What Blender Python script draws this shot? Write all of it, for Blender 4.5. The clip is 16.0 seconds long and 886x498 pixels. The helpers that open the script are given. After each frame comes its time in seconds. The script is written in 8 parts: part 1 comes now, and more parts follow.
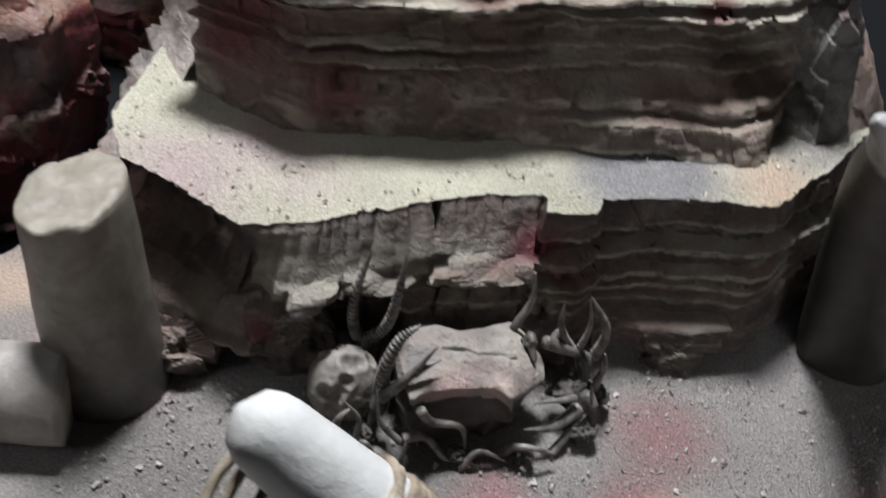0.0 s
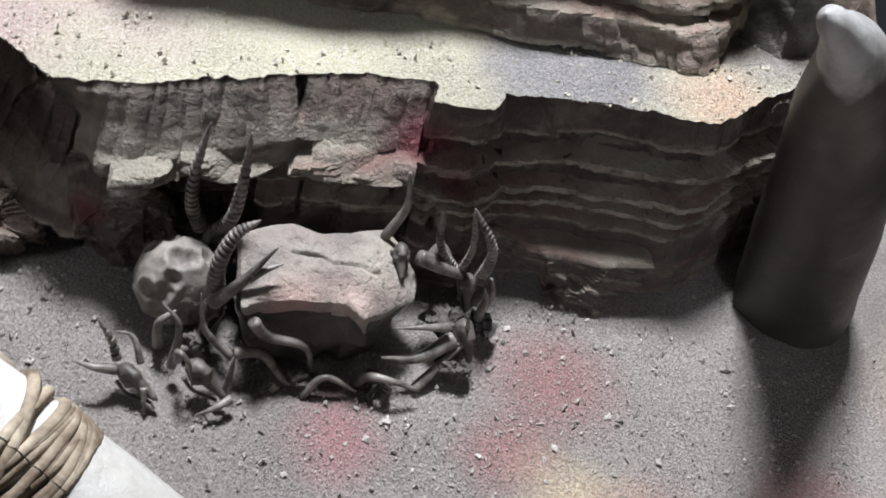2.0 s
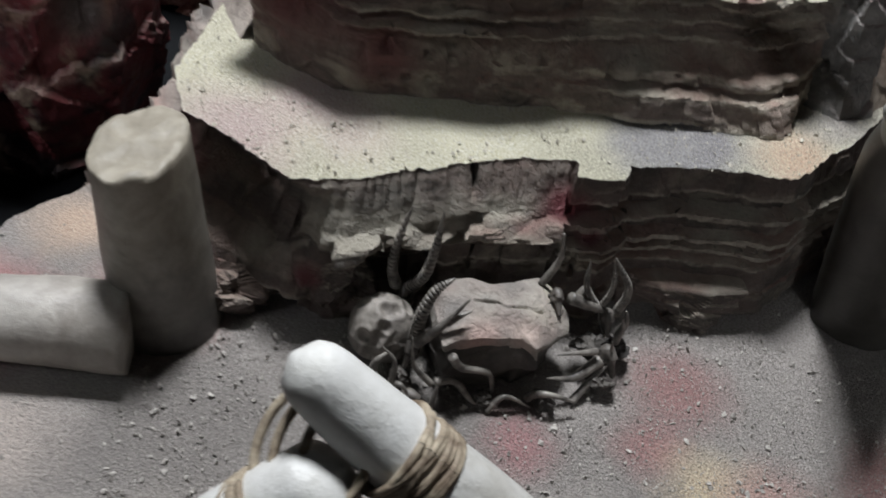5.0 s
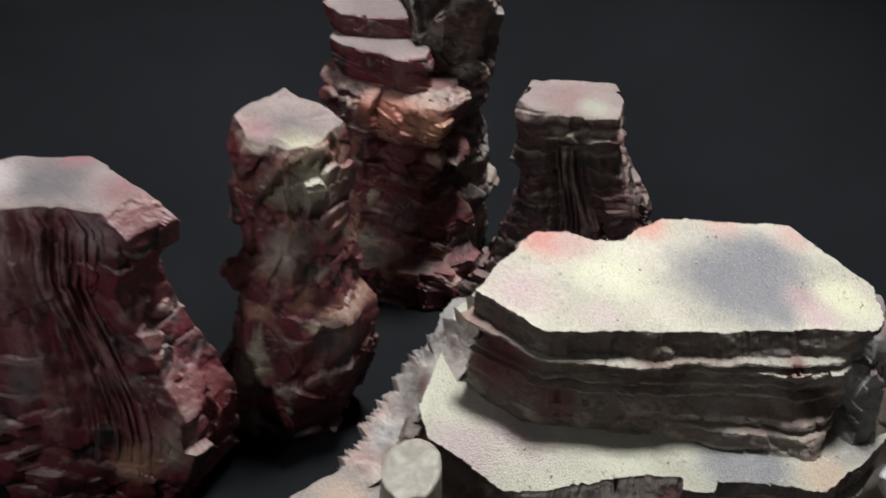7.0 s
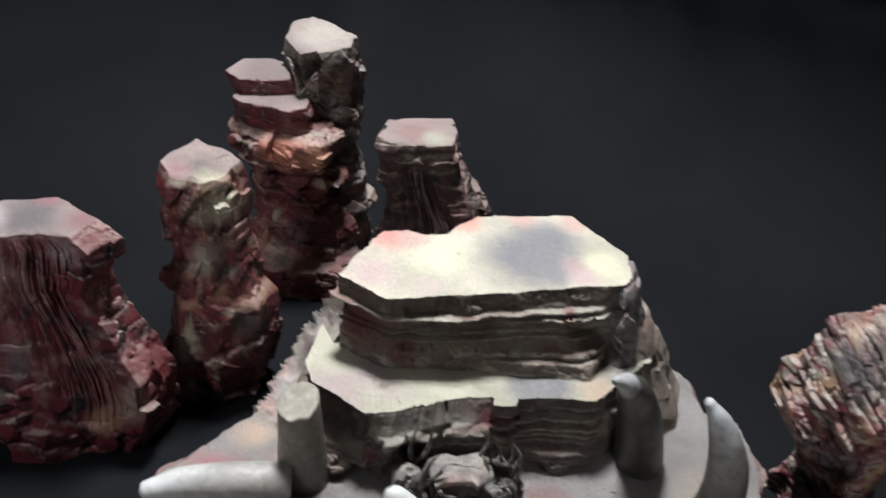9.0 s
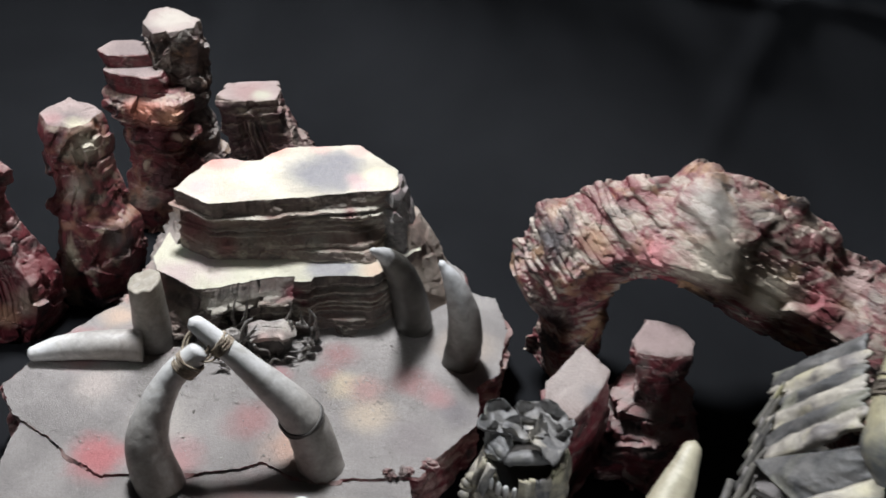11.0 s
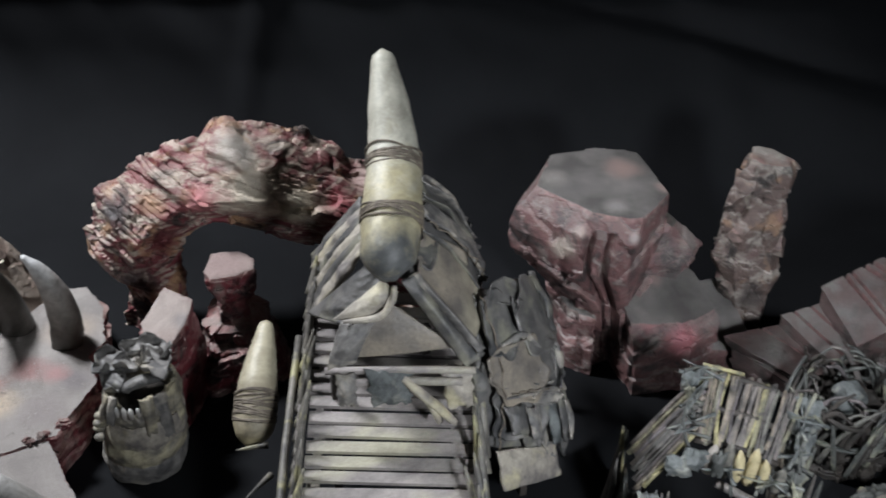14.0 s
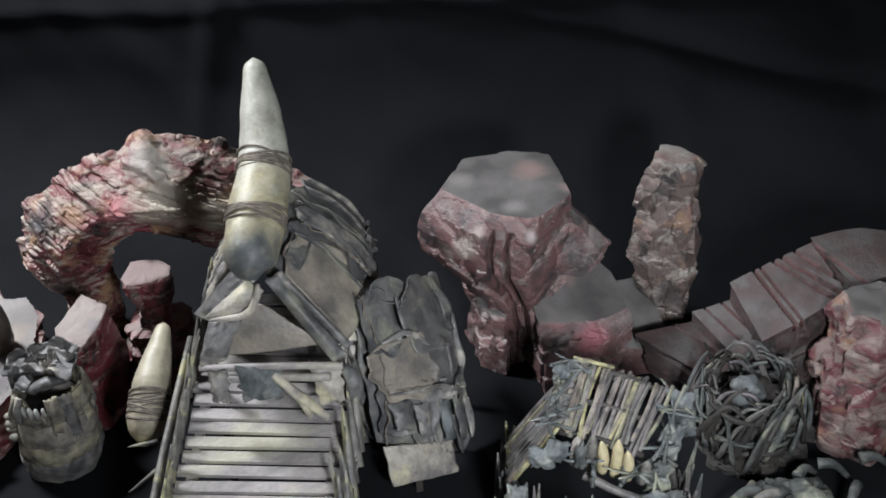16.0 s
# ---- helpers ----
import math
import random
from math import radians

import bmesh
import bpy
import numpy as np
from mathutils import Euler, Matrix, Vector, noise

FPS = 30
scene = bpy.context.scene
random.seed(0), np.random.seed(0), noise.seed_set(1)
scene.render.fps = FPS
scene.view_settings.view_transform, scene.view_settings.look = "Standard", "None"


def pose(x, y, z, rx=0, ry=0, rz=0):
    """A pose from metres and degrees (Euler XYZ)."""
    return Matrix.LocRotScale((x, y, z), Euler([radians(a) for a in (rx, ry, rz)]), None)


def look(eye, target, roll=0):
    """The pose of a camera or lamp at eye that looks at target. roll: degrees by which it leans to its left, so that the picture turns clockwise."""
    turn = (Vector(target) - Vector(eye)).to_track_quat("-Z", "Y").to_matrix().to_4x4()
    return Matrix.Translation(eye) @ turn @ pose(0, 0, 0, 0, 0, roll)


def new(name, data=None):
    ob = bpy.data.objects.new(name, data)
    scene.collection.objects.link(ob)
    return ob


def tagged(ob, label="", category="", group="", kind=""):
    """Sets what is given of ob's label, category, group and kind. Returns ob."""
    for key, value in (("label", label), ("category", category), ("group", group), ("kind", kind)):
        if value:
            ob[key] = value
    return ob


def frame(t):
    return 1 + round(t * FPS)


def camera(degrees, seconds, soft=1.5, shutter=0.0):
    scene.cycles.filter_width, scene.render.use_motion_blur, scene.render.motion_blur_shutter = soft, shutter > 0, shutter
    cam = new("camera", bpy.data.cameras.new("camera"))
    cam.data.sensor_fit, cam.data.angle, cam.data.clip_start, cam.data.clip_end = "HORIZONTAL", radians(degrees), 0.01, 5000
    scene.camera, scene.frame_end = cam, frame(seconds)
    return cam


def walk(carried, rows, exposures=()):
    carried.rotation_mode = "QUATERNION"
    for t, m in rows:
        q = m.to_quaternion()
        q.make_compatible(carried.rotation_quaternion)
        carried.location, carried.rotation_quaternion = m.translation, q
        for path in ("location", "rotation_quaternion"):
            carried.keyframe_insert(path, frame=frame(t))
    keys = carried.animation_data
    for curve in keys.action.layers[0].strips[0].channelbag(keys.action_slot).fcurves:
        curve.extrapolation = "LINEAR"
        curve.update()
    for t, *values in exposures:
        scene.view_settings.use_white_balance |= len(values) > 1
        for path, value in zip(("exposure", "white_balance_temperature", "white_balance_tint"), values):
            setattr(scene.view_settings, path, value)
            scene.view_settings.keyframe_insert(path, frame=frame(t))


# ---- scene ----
cam = camera(44.0, 16.0, soft=1.65, shutter=0.5)
walk(cam, [
    (0.0, pose(0.0035, -0.2106, 0.2802, 46.65, -6.23, 5.85)),
    (0.5, pose(0.0259, -0.1988, 0.2640, 45.15, -4.27, 5.57)),
    (1.0, pose(0.0435, -0.1795, 0.2590, 43.22, -5.40, 5.94)),
    (1.5, pose(0.0410, -0.1771, 0.2490, 43.37, -8.09, 8.29)),
    (2.0, pose(0.0407, -0.1759, 0.2494, 41.82, -9.10, 11.14)),
    (2.5, pose(0.0409, -0.1789, 0.2568, 41.04, -8.80, 12.78)),
    (3.0, pose(0.0416, -0.1796, 0.2611, 41.62, -6.97, 13.92)),
    (3.2, pose(0.0415, -0.1786, 0.2621, 41.88, -6.47, 13.64)),
    (5.3, pose(-0.0081, -0.2324, 0.3189, 43.04, -6.79, 8.56)),
    (5.5, pose(-0.0158, -0.2405, 0.3436, 43.10, -7.20, 9.06)),
    (6.0, pose(-0.0336, -0.2682, 0.4010, 44.92, -7.40, 8.99)),
    (6.5, pose(-0.0486, -0.2850, 0.4349, 47.51, -8.01, 9.63)),
    (7.0, pose(-0.0632, -0.3005, 0.4611, 49.09, -6.97, 10.56)),
    (7.5, pose(-0.0675, -0.3308, 0.4960, 49.67, -6.70, 11.27)),
    (8.0, pose(-0.0511, -0.3724, 0.5310, 51.10, -5.94, 9.65)),
    (8.5, pose(-0.0321, -0.4127, 0.5600, 50.94, -5.51, 7.11)),
    (9.0, pose(0.0032, -0.4479, 0.5782, 50.68, -5.51, 6.57)),
    (9.5, pose(0.0423, -0.4937, 0.5874, 50.73, -5.67, 5.95)),
    (9.7, pose(0.0535, -0.5120, 0.5955, 50.34, -5.67, 5.82)),
    (11.8, pose(0.1895, -0.7348, 0.6926, 54.15, -3.05, 1.68)),
    (12.0, pose(0.1917, -0.7447, 0.6970, 54.55, -2.69, 0.67)),
    (12.5, pose(0.1799, -0.7909, 0.6958, 56.03, -0.93, -7.41)),
    (13.0, pose(0.1573, -0.8346, 0.6845, 56.72, -1.49, -14.21)),
    (13.5, pose(0.1602, -0.8641, 0.6761, 56.93, -1.27, -18.84)),
    (14.0, pose(0.1720, -0.8776, 0.6821, 56.77, -1.55, -21.96)),
    (14.5, pose(0.1881, -0.9092, 0.6831, 57.11, -0.43, -24.25)),
    (15.0, pose(0.2097, -0.9230, 0.6828, 57.29, 0.20, -24.13)),
    (15.5, pose(0.2531, -0.9392, 0.6865, 57.73, 0.36, -21.65)),
    (16.0, pose(0.3139, -0.9609, 0.6796, 57.89, 1.76, -18.99)),
], exposures=[(0.0, 0.47, 6350, 13), (1.0, 0.80, 6380, 14), (2.0, 0.84, 6380, 14), (3.2, 0.76, 6380, 14), (5.5, 0.22, 6450, 11), (6.5, 0.22, 6450, 11), (8.0, 0.44, 6400, 11), (9.7, 0.5, 6350, 12), (11.8, 0.8, 6350, 13), (12.5, 0.65, 6350, 13), (14.0, 0.6, 6350, 13), (16.0, 0.75, 6250, 13)])

# ---- light: a dark hall with an overhead lamp, a low front lamp and an added fill ----
world = bpy.data.worlds.new("hall")
scene.world = world
world.use_nodes = True
world.node_tree.nodes["Background"].inputs["Color"].default_value = (0.75, 0.85, 1.0, 1)
world.node_tree.nodes["Background"].inputs["Strength"].default_value = 0.0025


def lamp(name, eye, target, watts, size, colour, spread=180):
    data = bpy.data.lights.new(name, "AREA")
    data.shape, data.size, data.energy, data.color = "DISK", size, watts, colour
    data.spread = radians(spread)
    ob = new(name, data)
    ob.matrix_world = look(eye, target)
    return ob


lamp("ceiling_lamp", (-0.13, 0.35, 1.10), (0.02, 0.02, 0.05), 15.5, 0.20, (0.95, 0.98, 1.0))
# Low lamp in front of the table, well below the ceiling.
lamp("low_front_lamp", (0.46, -1.02, 0.54), (0.68, -0.20, 0.10), 1.0, 0.12, (0.92, 0.97, 1.0), 74)
# Added fill that brightens the left spires; no such lamp is known.
lamp("west_fill", (-0.75, -0.62, 0.95), (-0.29, 0.10, 0.10), 0.14, 0.15, (0.95, 0.97, 1.0), 32)

# ---- small tools ----
from mathutils import geometry

GRID = np.random.RandomState(7).rand(4096)


def vnoise(p, seed=0):
    """Smooth value noise from 0 to 1 at the rows of p."""
    q = np.floor(p).astype(int)
    f = p - q
    f = f * f * (3 - 2 * f)
    out = np.zeros(len(p))
    for dx in (0, 1):
        for dy in (0, 1):
            for dz in (0, 1):
                h = ((q[:, 0] + dx) * 73856093) ^ ((q[:, 1] + dy) * 19349663) ^ ((q[:, 2] + dz) * 83492791) ^ (seed * 2654435)
                w = (f[:, 0] if dx else 1 - f[:, 0]) * (f[:, 1] if dy else 1 - f[:, 1]) * (f[:, 2] if dz else 1 - f[:, 2])
                out += w * GRID[h % 4096]
    return out


def fbm(p, seed=0, octaves=4):
    total, amp, norm = np.zeros(len(p)), 1.0, 0.0
    for k in range(octaves):
        total += amp * vnoise(p * 2.03 ** k + 17.3 * k, seed + k)
        norm += amp
        amp *= 0.5
    return total / norm


def facets(p, spacing, seed, squash=(1, 1, 1), slope=0.5, soft=0.0):
    """Chunky relief: each point takes the tilted plane of its nearest seed. About -1 to 1. soft: blends neighbouring planes."""
    rng = np.random.RandomState(seed)
    sc = np.array(squash) / spacing
    q = p * sc
    lo, hi = q.min(0) - 0.5, q.max(0) + 0.5
    n = int(min(700, max(8, np.prod(np.maximum(hi - lo, 1.0)) * 0.55)))
    s = lo + rng.rand(n, 3) * (hi - lo)
    a, b = rng.rand(n) * 2 - 1, rng.randn(n, 3) * slope
    out = np.zeros(len(q))
    for i in range(0, len(q), 4000):
        d = ((q[i:i + 4000, None, :] - s[None]) ** 2).sum(2)
        if soft:
            k = np.argpartition(d, 3, axis=1)[:, :4]
            near = np.take_along_axis(d, k, 1)
            w = np.exp(-(near - near.min(1)[:, None]) / soft)
            h = a[k] + ((q[i:i + 4000, None, :] - s[k]) * b[k]).sum(2)
            out[i:i + 4000] = (w * h).sum(1) / w.sum(1)
        else:
            k = d.argmin(1)
            out[i:i + 4000] = a[k] + ((q[i:i + 4000] - s[k]) * b[k]).sum(1)
    return out


def strata(p, across, thick, seed, spread=34.0, warp=1.0):
    """Torn beds: layers stacked in the direction across, each standing out or back by its own uneven amount. About -1 to 1."""
    d = np.array(across, float)
    d /= np.linalg.norm(d)
    s = p @ d / thick + warp * 2.2 * (fbm(p * 26, seed, 3) - 0.5) + 0.7 * (fbm(p * 120, seed + 1, 2) - 0.5)
    k = np.floor(s)
    f = s - k
    own = vnoise(p * spread + np.c_[k * 7.31, k * 3.17, k * 5.77], seed + 2)
    fine = vnoise(p * spread * 3.3 + np.c_[k * 2.31, k * 9.17, k * 4.77], seed + 3)
    return 1.6 * (own - 0.5) + 0.9 * (fine - 0.5) + 0.35 * (f - 0.5)


def keep_worn(ob, amount):
    """Where the shape stands proud and the dry brush has left pale paint."""
    ob.data.attributes.new("worn", "FLOAT", "POINT").data.foreach_set("value", np.asarray(amount, float))


def attach(ob, parent):
    if parent is not None:
        ob.parent = parent
        if parent.type == "EMPTY":
            ob.matrix_parent_inverse = parent.matrix_basis.inverted()


def crisp(me, degrees=38):
    """Smooth faces that break at the chipped edges."""
    me.polygons.foreach_set("use_smooth", [True] * len(me.polygons))
    me.set_sharp_from_angle(angle=radians(degrees))


def obj(name, verts, faces, mat, parent=None, label="", smooth=False):
    me = bpy.data.meshes.new(name)
    me.from_pydata([tuple(v) for v in verts], [], faces)
    me.materials.append(mat)
    if smooth:
        me.polygons.foreach_set("use_smooth", [True] * len(me.polygons))
    me.update()
    ob = new(name, me)
    attach(ob, parent)
    if label:
        tagged(ob, label)
    return ob


def part(name, bm, mat, parent, label="", smooth=True):
    me = bpy.data.meshes.new(name)
    bm.normal_update()
    bm.to_mesh(me)
    bm.free()
    me.materials.append(mat)
    if smooth:
        me.polygons.foreach_set("use_smooth", [True] * len(me.polygons))
    ob = new(name, me)
    attach(ob, parent)
    if label:
        tagged(ob, label)
    return ob


def thing(name, at, label, category, group="", kind=""):
    ob = new(name)
    ob.location = at
    ob.empty_display_size = 0.01
    return tagged(ob, label, category, group, kind)


def spline(points, n):
    """n points on a Catmull-Rom curve through the rows of points."""
    p = np.array(points, float)
    p = np.vstack([2 * p[0] - p[1], p, 2 * p[-1] - p[-2]])
    out = []
    for u in np.linspace(0, len(p) - 3, n):
        i = min(int(u), len(p) - 4)
        t = u - i
        a, b, c, d = p[i:i + 4]
        out.append(0.5 * (2 * b + (c - a) * t + (2 * a - 5 * b + 4 * c - d) * t * t + (3 * b - a - 3 * c + d) * t ** 3))
    return np.array(out)


def grid_faces(nz, na, closed=True):
    m = na if closed else na - 1
    return [(i * na + j, i * na + (j + 1) % na, (i + 1) * na + (j + 1) % na, (i + 1) * na + j) for i in range(nz - 1) for j in range(m)]


def resample(poly, n):
    """n points at even steps along a closed outline."""
    p = np.array(poly, float)
    seg = np.linalg.norm(np.roll(p, -1, 0) - p, axis=1)
    cum = np.concatenate([[0], np.cumsum(seg)])
    s = np.arange(n) / n * cum[-1]
    i = np.clip(np.searchsorted(cum, s, side="right") - 1, 0, len(p) - 1)
    f = (s - cum[i]) / seg[i]
    return p[i] * (1 - f)[:, None] + np.roll(p, -1, 0)[i] * f[:, None]


def tube_verts(path, radii, na=12, squash=1.0, seed=None, rough=0.0):
    path = np.array(path, float)
    n = len(path)
    tan = np.gradient(path, axis=0)
    tan /= np.linalg.norm(tan, axis=1)[:, None] + 1e-12
    ref = np.array([0, 0, 1.0]) if abs(tan[0][2]) < 0.9 else np.array([1.0, 0, 0])
    side = np.cross(tan[0], ref)
    side /= np.linalg.norm(side)
    rows = []
    for k in range(n):
        side = side - tan[k] * (side @ tan[k])
        side /= np.linalg.norm(side)
        up = np.cross(side, tan[k])
        a = np.arange(na) / na * 2 * math.pi
        rows.append(path[k] + radii[k] * (np.cos(a)[:, None] * side + squash * np.sin(a)[:, None] * up))
    v = np.vstack(rows)
    if rough:
        c = np.repeat(path, na, axis=0)
        d = v - c
        v = c + d * (1 + rough * (fbm(v * 160, seed or 1, 3)[:, None] - 0.5) * 2)
    return v


def tube(name, path, radii, mat, parent=None, na=12, squash=1.0, label="", rough=0.0, seed=1):
    v = tube_verts(path, radii, na, squash, seed, rough)
    f = grid_faces(len(path), na)
    f.append(tuple(range(na))[::-1])
    f.append(tuple(range((len(path) - 1) * na, len(path) * na)))
    ob = obj(name, v, f, mat, parent, label, True)
    ob.data.attributes.new("along", "FLOAT", "POINT").data.foreach_set("value", np.repeat(np.linspace(0, 1, len(path)), na))
    return ob


def box_mesh(a, b, wide, thick, up=(0, 0, 1), taper=1.0, bend=0.0):
    """A slat from a to b, as (verts, faces): four sections, so that it can bend."""
    a, b, up = np.array(a, float), np.array(b, float), np.array(up, float)
    d = b - a
    ln = np.linalg.norm(d)
    d /= ln
    side = np.cross(d, up)
    side /= np.linalg.norm(side)
    nrm = np.cross(side, d)
    v = []
    for k, t in enumerate((0, 0.33, 0.7, 1.0)):
        c = a + d * ln * t + nrm * bend * math.sin(t * math.pi)
        w = wide * (1 + (taper - 1) * t) / 2
        for sx, sz in ((-1, -1), (1, -1), (1, 1), (-1, 1)):
            v.append(c + side * sx * w * (0.85 if sz > 0 else 1) + nrm * sz * thick / 2)
    f = grid_faces(4, 4) + [(3, 2, 1, 0), (12, 13, 14, 15)]
    return np.array(v), f


def slat(name, a, b, wide, thick, mat, parent, **kw):
    v, f = box_mesh(a, b, wide, thick, **kw)
    return obj(name, v, f, mat, parent)


def spike_mesh(a, b, r, na=7, n=7):
    p = spline([a, (np.array(a) + np.array(b)) / 2 + np.array([0.0006, 0.0004, 0]), b], n)
    v = tube_verts(p, r * np.linspace(1, 0.08, n) ** 0.8, na)
    return v, grid_faces(n, na) + [tuple(range(na))[::-1], tuple(range((n - 1) * na, n * na))]


def drape(name, corners, mat, parent, seed, nu=34, nv=34, sag=0.004, folds=0.004, freq=60, ragged=0.0, thick=0.0016, label="", twist=(1, 1)):
    """A hide stretched between four corners (a b over d c), wrinkled and thick."""
    a, b, c, d = (np.array(x, float) for x in corners)
    nrm = np.cross(b - a, d - a)
    nrm /= np.linalg.norm(nrm)
    if nrm[2] < 0:
        nrm = -nrm
    u, w = np.meshgrid(np.linspace(0, 1, nu), np.linspace(0, 1, nv))
    u, w = u.ravel(), w.ravel()
    rng = np.random.RandomState(seed)
    uu, ww = u.copy(), w.copy()
    if ragged:
        e = np.c_[u * 7, w * 7, np.full(len(u), seed)]
        uu = 0.5 + (u - 0.5) * (1 - ragged * vnoise(e, seed))
        ww = 0.5 + (w - 0.5) * (1 - ragged * vnoise(e + 4, seed))
    p = (a * (1 - uu)[:, None] + b * uu[:, None]) * (1 - ww)[:, None] + (d * (1 - uu)[:, None] + c * uu[:, None]) * ww[:, None]
    q = np.c_[(u * twist[0] + 0.35 * w) * np.linalg.norm(b - a) * freq, w * twist[1] * np.linalg.norm(d - a) * freq * 0.5, np.full(len(u), seed * 1.7)]
    ridge = 1 - np.abs(2 * fbm(q, seed, 3) - 1) * 2
    off = folds * ridge - sag * np.sin(u * math.pi) * np.sin(w * math.pi) + 0.0008 * (fbm(p * 400, seed, 3) - 0.5)
    top = p + nrm * off[:, None]
    low = top - nrm * thick
    f1 = grid_faces(nv, nu, False)
    n = len(top)
    f2 = [tuple(i + n for i in face[::-1]) for face in f1]
    rim = [i for i in range(nu)] + [k * nu + nu - 1 for k in range(1, nv)] + [(nv - 1) * nu + i for i in range(nu - 2, -1, -1)] + [k * nu for k in range(nv - 2, 0, -1)]
    f3 = [(rim[k], rim[k - 1], rim[k - 1] + n, rim[k] + n) for k in range(len(rim))]
    return obj(name, np.vstack([top, low]), f1 + f2 + f3, mat, parent, label, True)


def binding(name, path, radius, turns, mat, parent, cord=0.0009, spread=0.012, seed=1, label=""):
    """Twine wound round a stem whose short axis piece is path (two points)."""
    a, b = np.array(path[0], float), np.array(path[1], float)
    rng = np.random.RandomState(seed)
    axis = (b - a) / np.linalg.norm(b - a)
    x = np.cross(axis, [0.3, 1, 0.2])
    x /= np.linalg.norm(x)
    y = np.cross(axis, x)
    for k in range(turns):
        c = a + (b - a) * (k + 0.5 + rng.randn() * 0.25) / turns
        tilt = rng.randn(2) * 0.13
        ang = np.linspace(0, 2 * math.pi, 29)[:-1]
        r = radius * (1.01 + 0.03 * rng.rand())
        ring = c + r * (np.cos(ang)[:, None] * x + np.sin(ang)[:, None] * y) + axis * (r * (tilt[0] * np.cos(ang) + tilt[1] * np.sin(ang)))[:, None]
        ring = np.vstack([ring, ring[:1]])
        obj(name, tube_verts(ring, np.full(len(ring), cord), 6), grid_faces(len(ring), 6), mat, parent, label, True)

# ---- materials ----
def nodes_of(name):
    mat = bpy.data.materials.new(name)
    mat.use_nodes = True
    nt = mat.node_tree
    return mat, nt, nt.nodes["Principled BSDF"]


def noise_node(nt, scale, detail=4.0, rough=0.6, distort=0.0, stretch=None, offset=0.0, tip=0.0):
    coord = nt.nodes.new("ShaderNodeTexCoord")
    mapping = nt.nodes.new("ShaderNodeMapping")
    mapping.inputs["Scale"].default_value = stretch or (1, 1, 1)
    mapping.inputs["Rotation"].default_value = (0, tip, 0)
    mapping.inputs["Location"].default_value = (offset, offset * 0.7, offset * 1.3)
    tex = nt.nodes.new("ShaderNodeTexNoise")
    tex.inputs["Scale"].default_value, tex.inputs["Detail"].default_value = scale, detail
    tex.inputs["Roughness"].default_value, tex.inputs["Distortion"].default_value = rough, distort
    nt.links.new(coord.outputs["Object"], mapping.inputs["Vector"])
    nt.links.new(mapping.outputs["Vector"], tex.inputs["Vector"])
    return tex.outputs["Fac"]


def ramp(nt, fac, stops):
    node = nt.nodes.new("ShaderNodeValToRGB")
    els = node.color_ramp.elements
    while len(els) < len(stops):
        els.new(0.5)
    for el, (pos, col) in zip(els, stops):
        el.position, el.color = pos, (*col, 1)
    nt.links.new(fac, node.inputs["Fac"])
    return node.outputs["Color"]


def mixed(nt, fac, a, b, mode="MIX"):
    node = nt.nodes.new("ShaderNodeMix")
    node.data_type, node.blend_type = "RGBA", mode
    for sock, value in ((node.inputs["Factor"], fac), (node.inputs["A"], a), (node.inputs["B"], b)):
        if isinstance(value, (int, float)):
            sock.default_value = value
        elif isinstance(value, tuple):
            sock.default_value = (*value, 1)
        else:
            nt.links.new(value, sock)
    return node.outputs["Result"]


def step(nt, fac, lo, hi):
    node = nt.nodes.new("ShaderNodeMapRange")
    node.inputs["From Min"].default_value, node.inputs["From Max"].default_value = lo, hi
    nt.links.new(fac, node.inputs["Value"])
    return node.outputs["Result"]


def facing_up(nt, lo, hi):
    """Mask that rises from 0 to 1 as the shape's faces turn upwards."""
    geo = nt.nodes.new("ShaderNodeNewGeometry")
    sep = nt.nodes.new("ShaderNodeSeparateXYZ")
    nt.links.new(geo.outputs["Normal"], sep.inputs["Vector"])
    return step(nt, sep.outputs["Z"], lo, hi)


def bumped(nt, bsdf, fac, strength, distance):
    node = nt.nodes.new("ShaderNodeBump")
    node.inputs["Strength"].default_value, node.inputs["Distance"].default_value = strength, distance
    nt.links.new(fac, node.inputs["Height"])
    nt.links.new(node.outputs["Normal"], bsdf.inputs["Normal"])


def stained(nt, col, tone_spots, flat):
    """Soft round patches (x, y, z, radius, colour) laid over col: airbrushed paint and some painted shade."""
    coord = nt.nodes.new("ShaderNodeTexCoord")
    wob = noise_node(nt, 45, 3, 0.6)
    for x, y, z, r, c in tone_spots:
        place = nt.nodes.new("ShaderNodeVectorMath")
        place.operation = "MULTIPLY"
        place.inputs[1].default_value = (1, 1, 0 if flat else 1)
        nt.links.new(coord.outputs["Object"], place.inputs[0])
        dist = nt.nodes.new("ShaderNodeVectorMath")
        dist.operation = "DISTANCE"
        dist.inputs[1].default_value = (x, y, 0 if flat else z)
        nt.links.new(place.outputs["Vector"], dist.inputs[0])
        add = nt.nodes.new("ShaderNodeMath")
        add.operation = "MULTIPLY_ADD"
        nt.links.new(wob, add.inputs[0])
        add.inputs[1].default_value = r * 0.9
        nt.links.new(dist.outputs["Value"], add.inputs[2])
        soft = nt.nodes.new("ShaderNodeMapRange")
        soft.interpolation_type = "SMOOTHSTEP"
        soft.inputs["From Min"].default_value, soft.inputs["From Max"].default_value = r * 1.6, r * 0.6
        nt.links.new(add.outputs[0], soft.inputs["Value"])
        col = mixed(nt, soft.outputs["Result"], col, c)
    return col


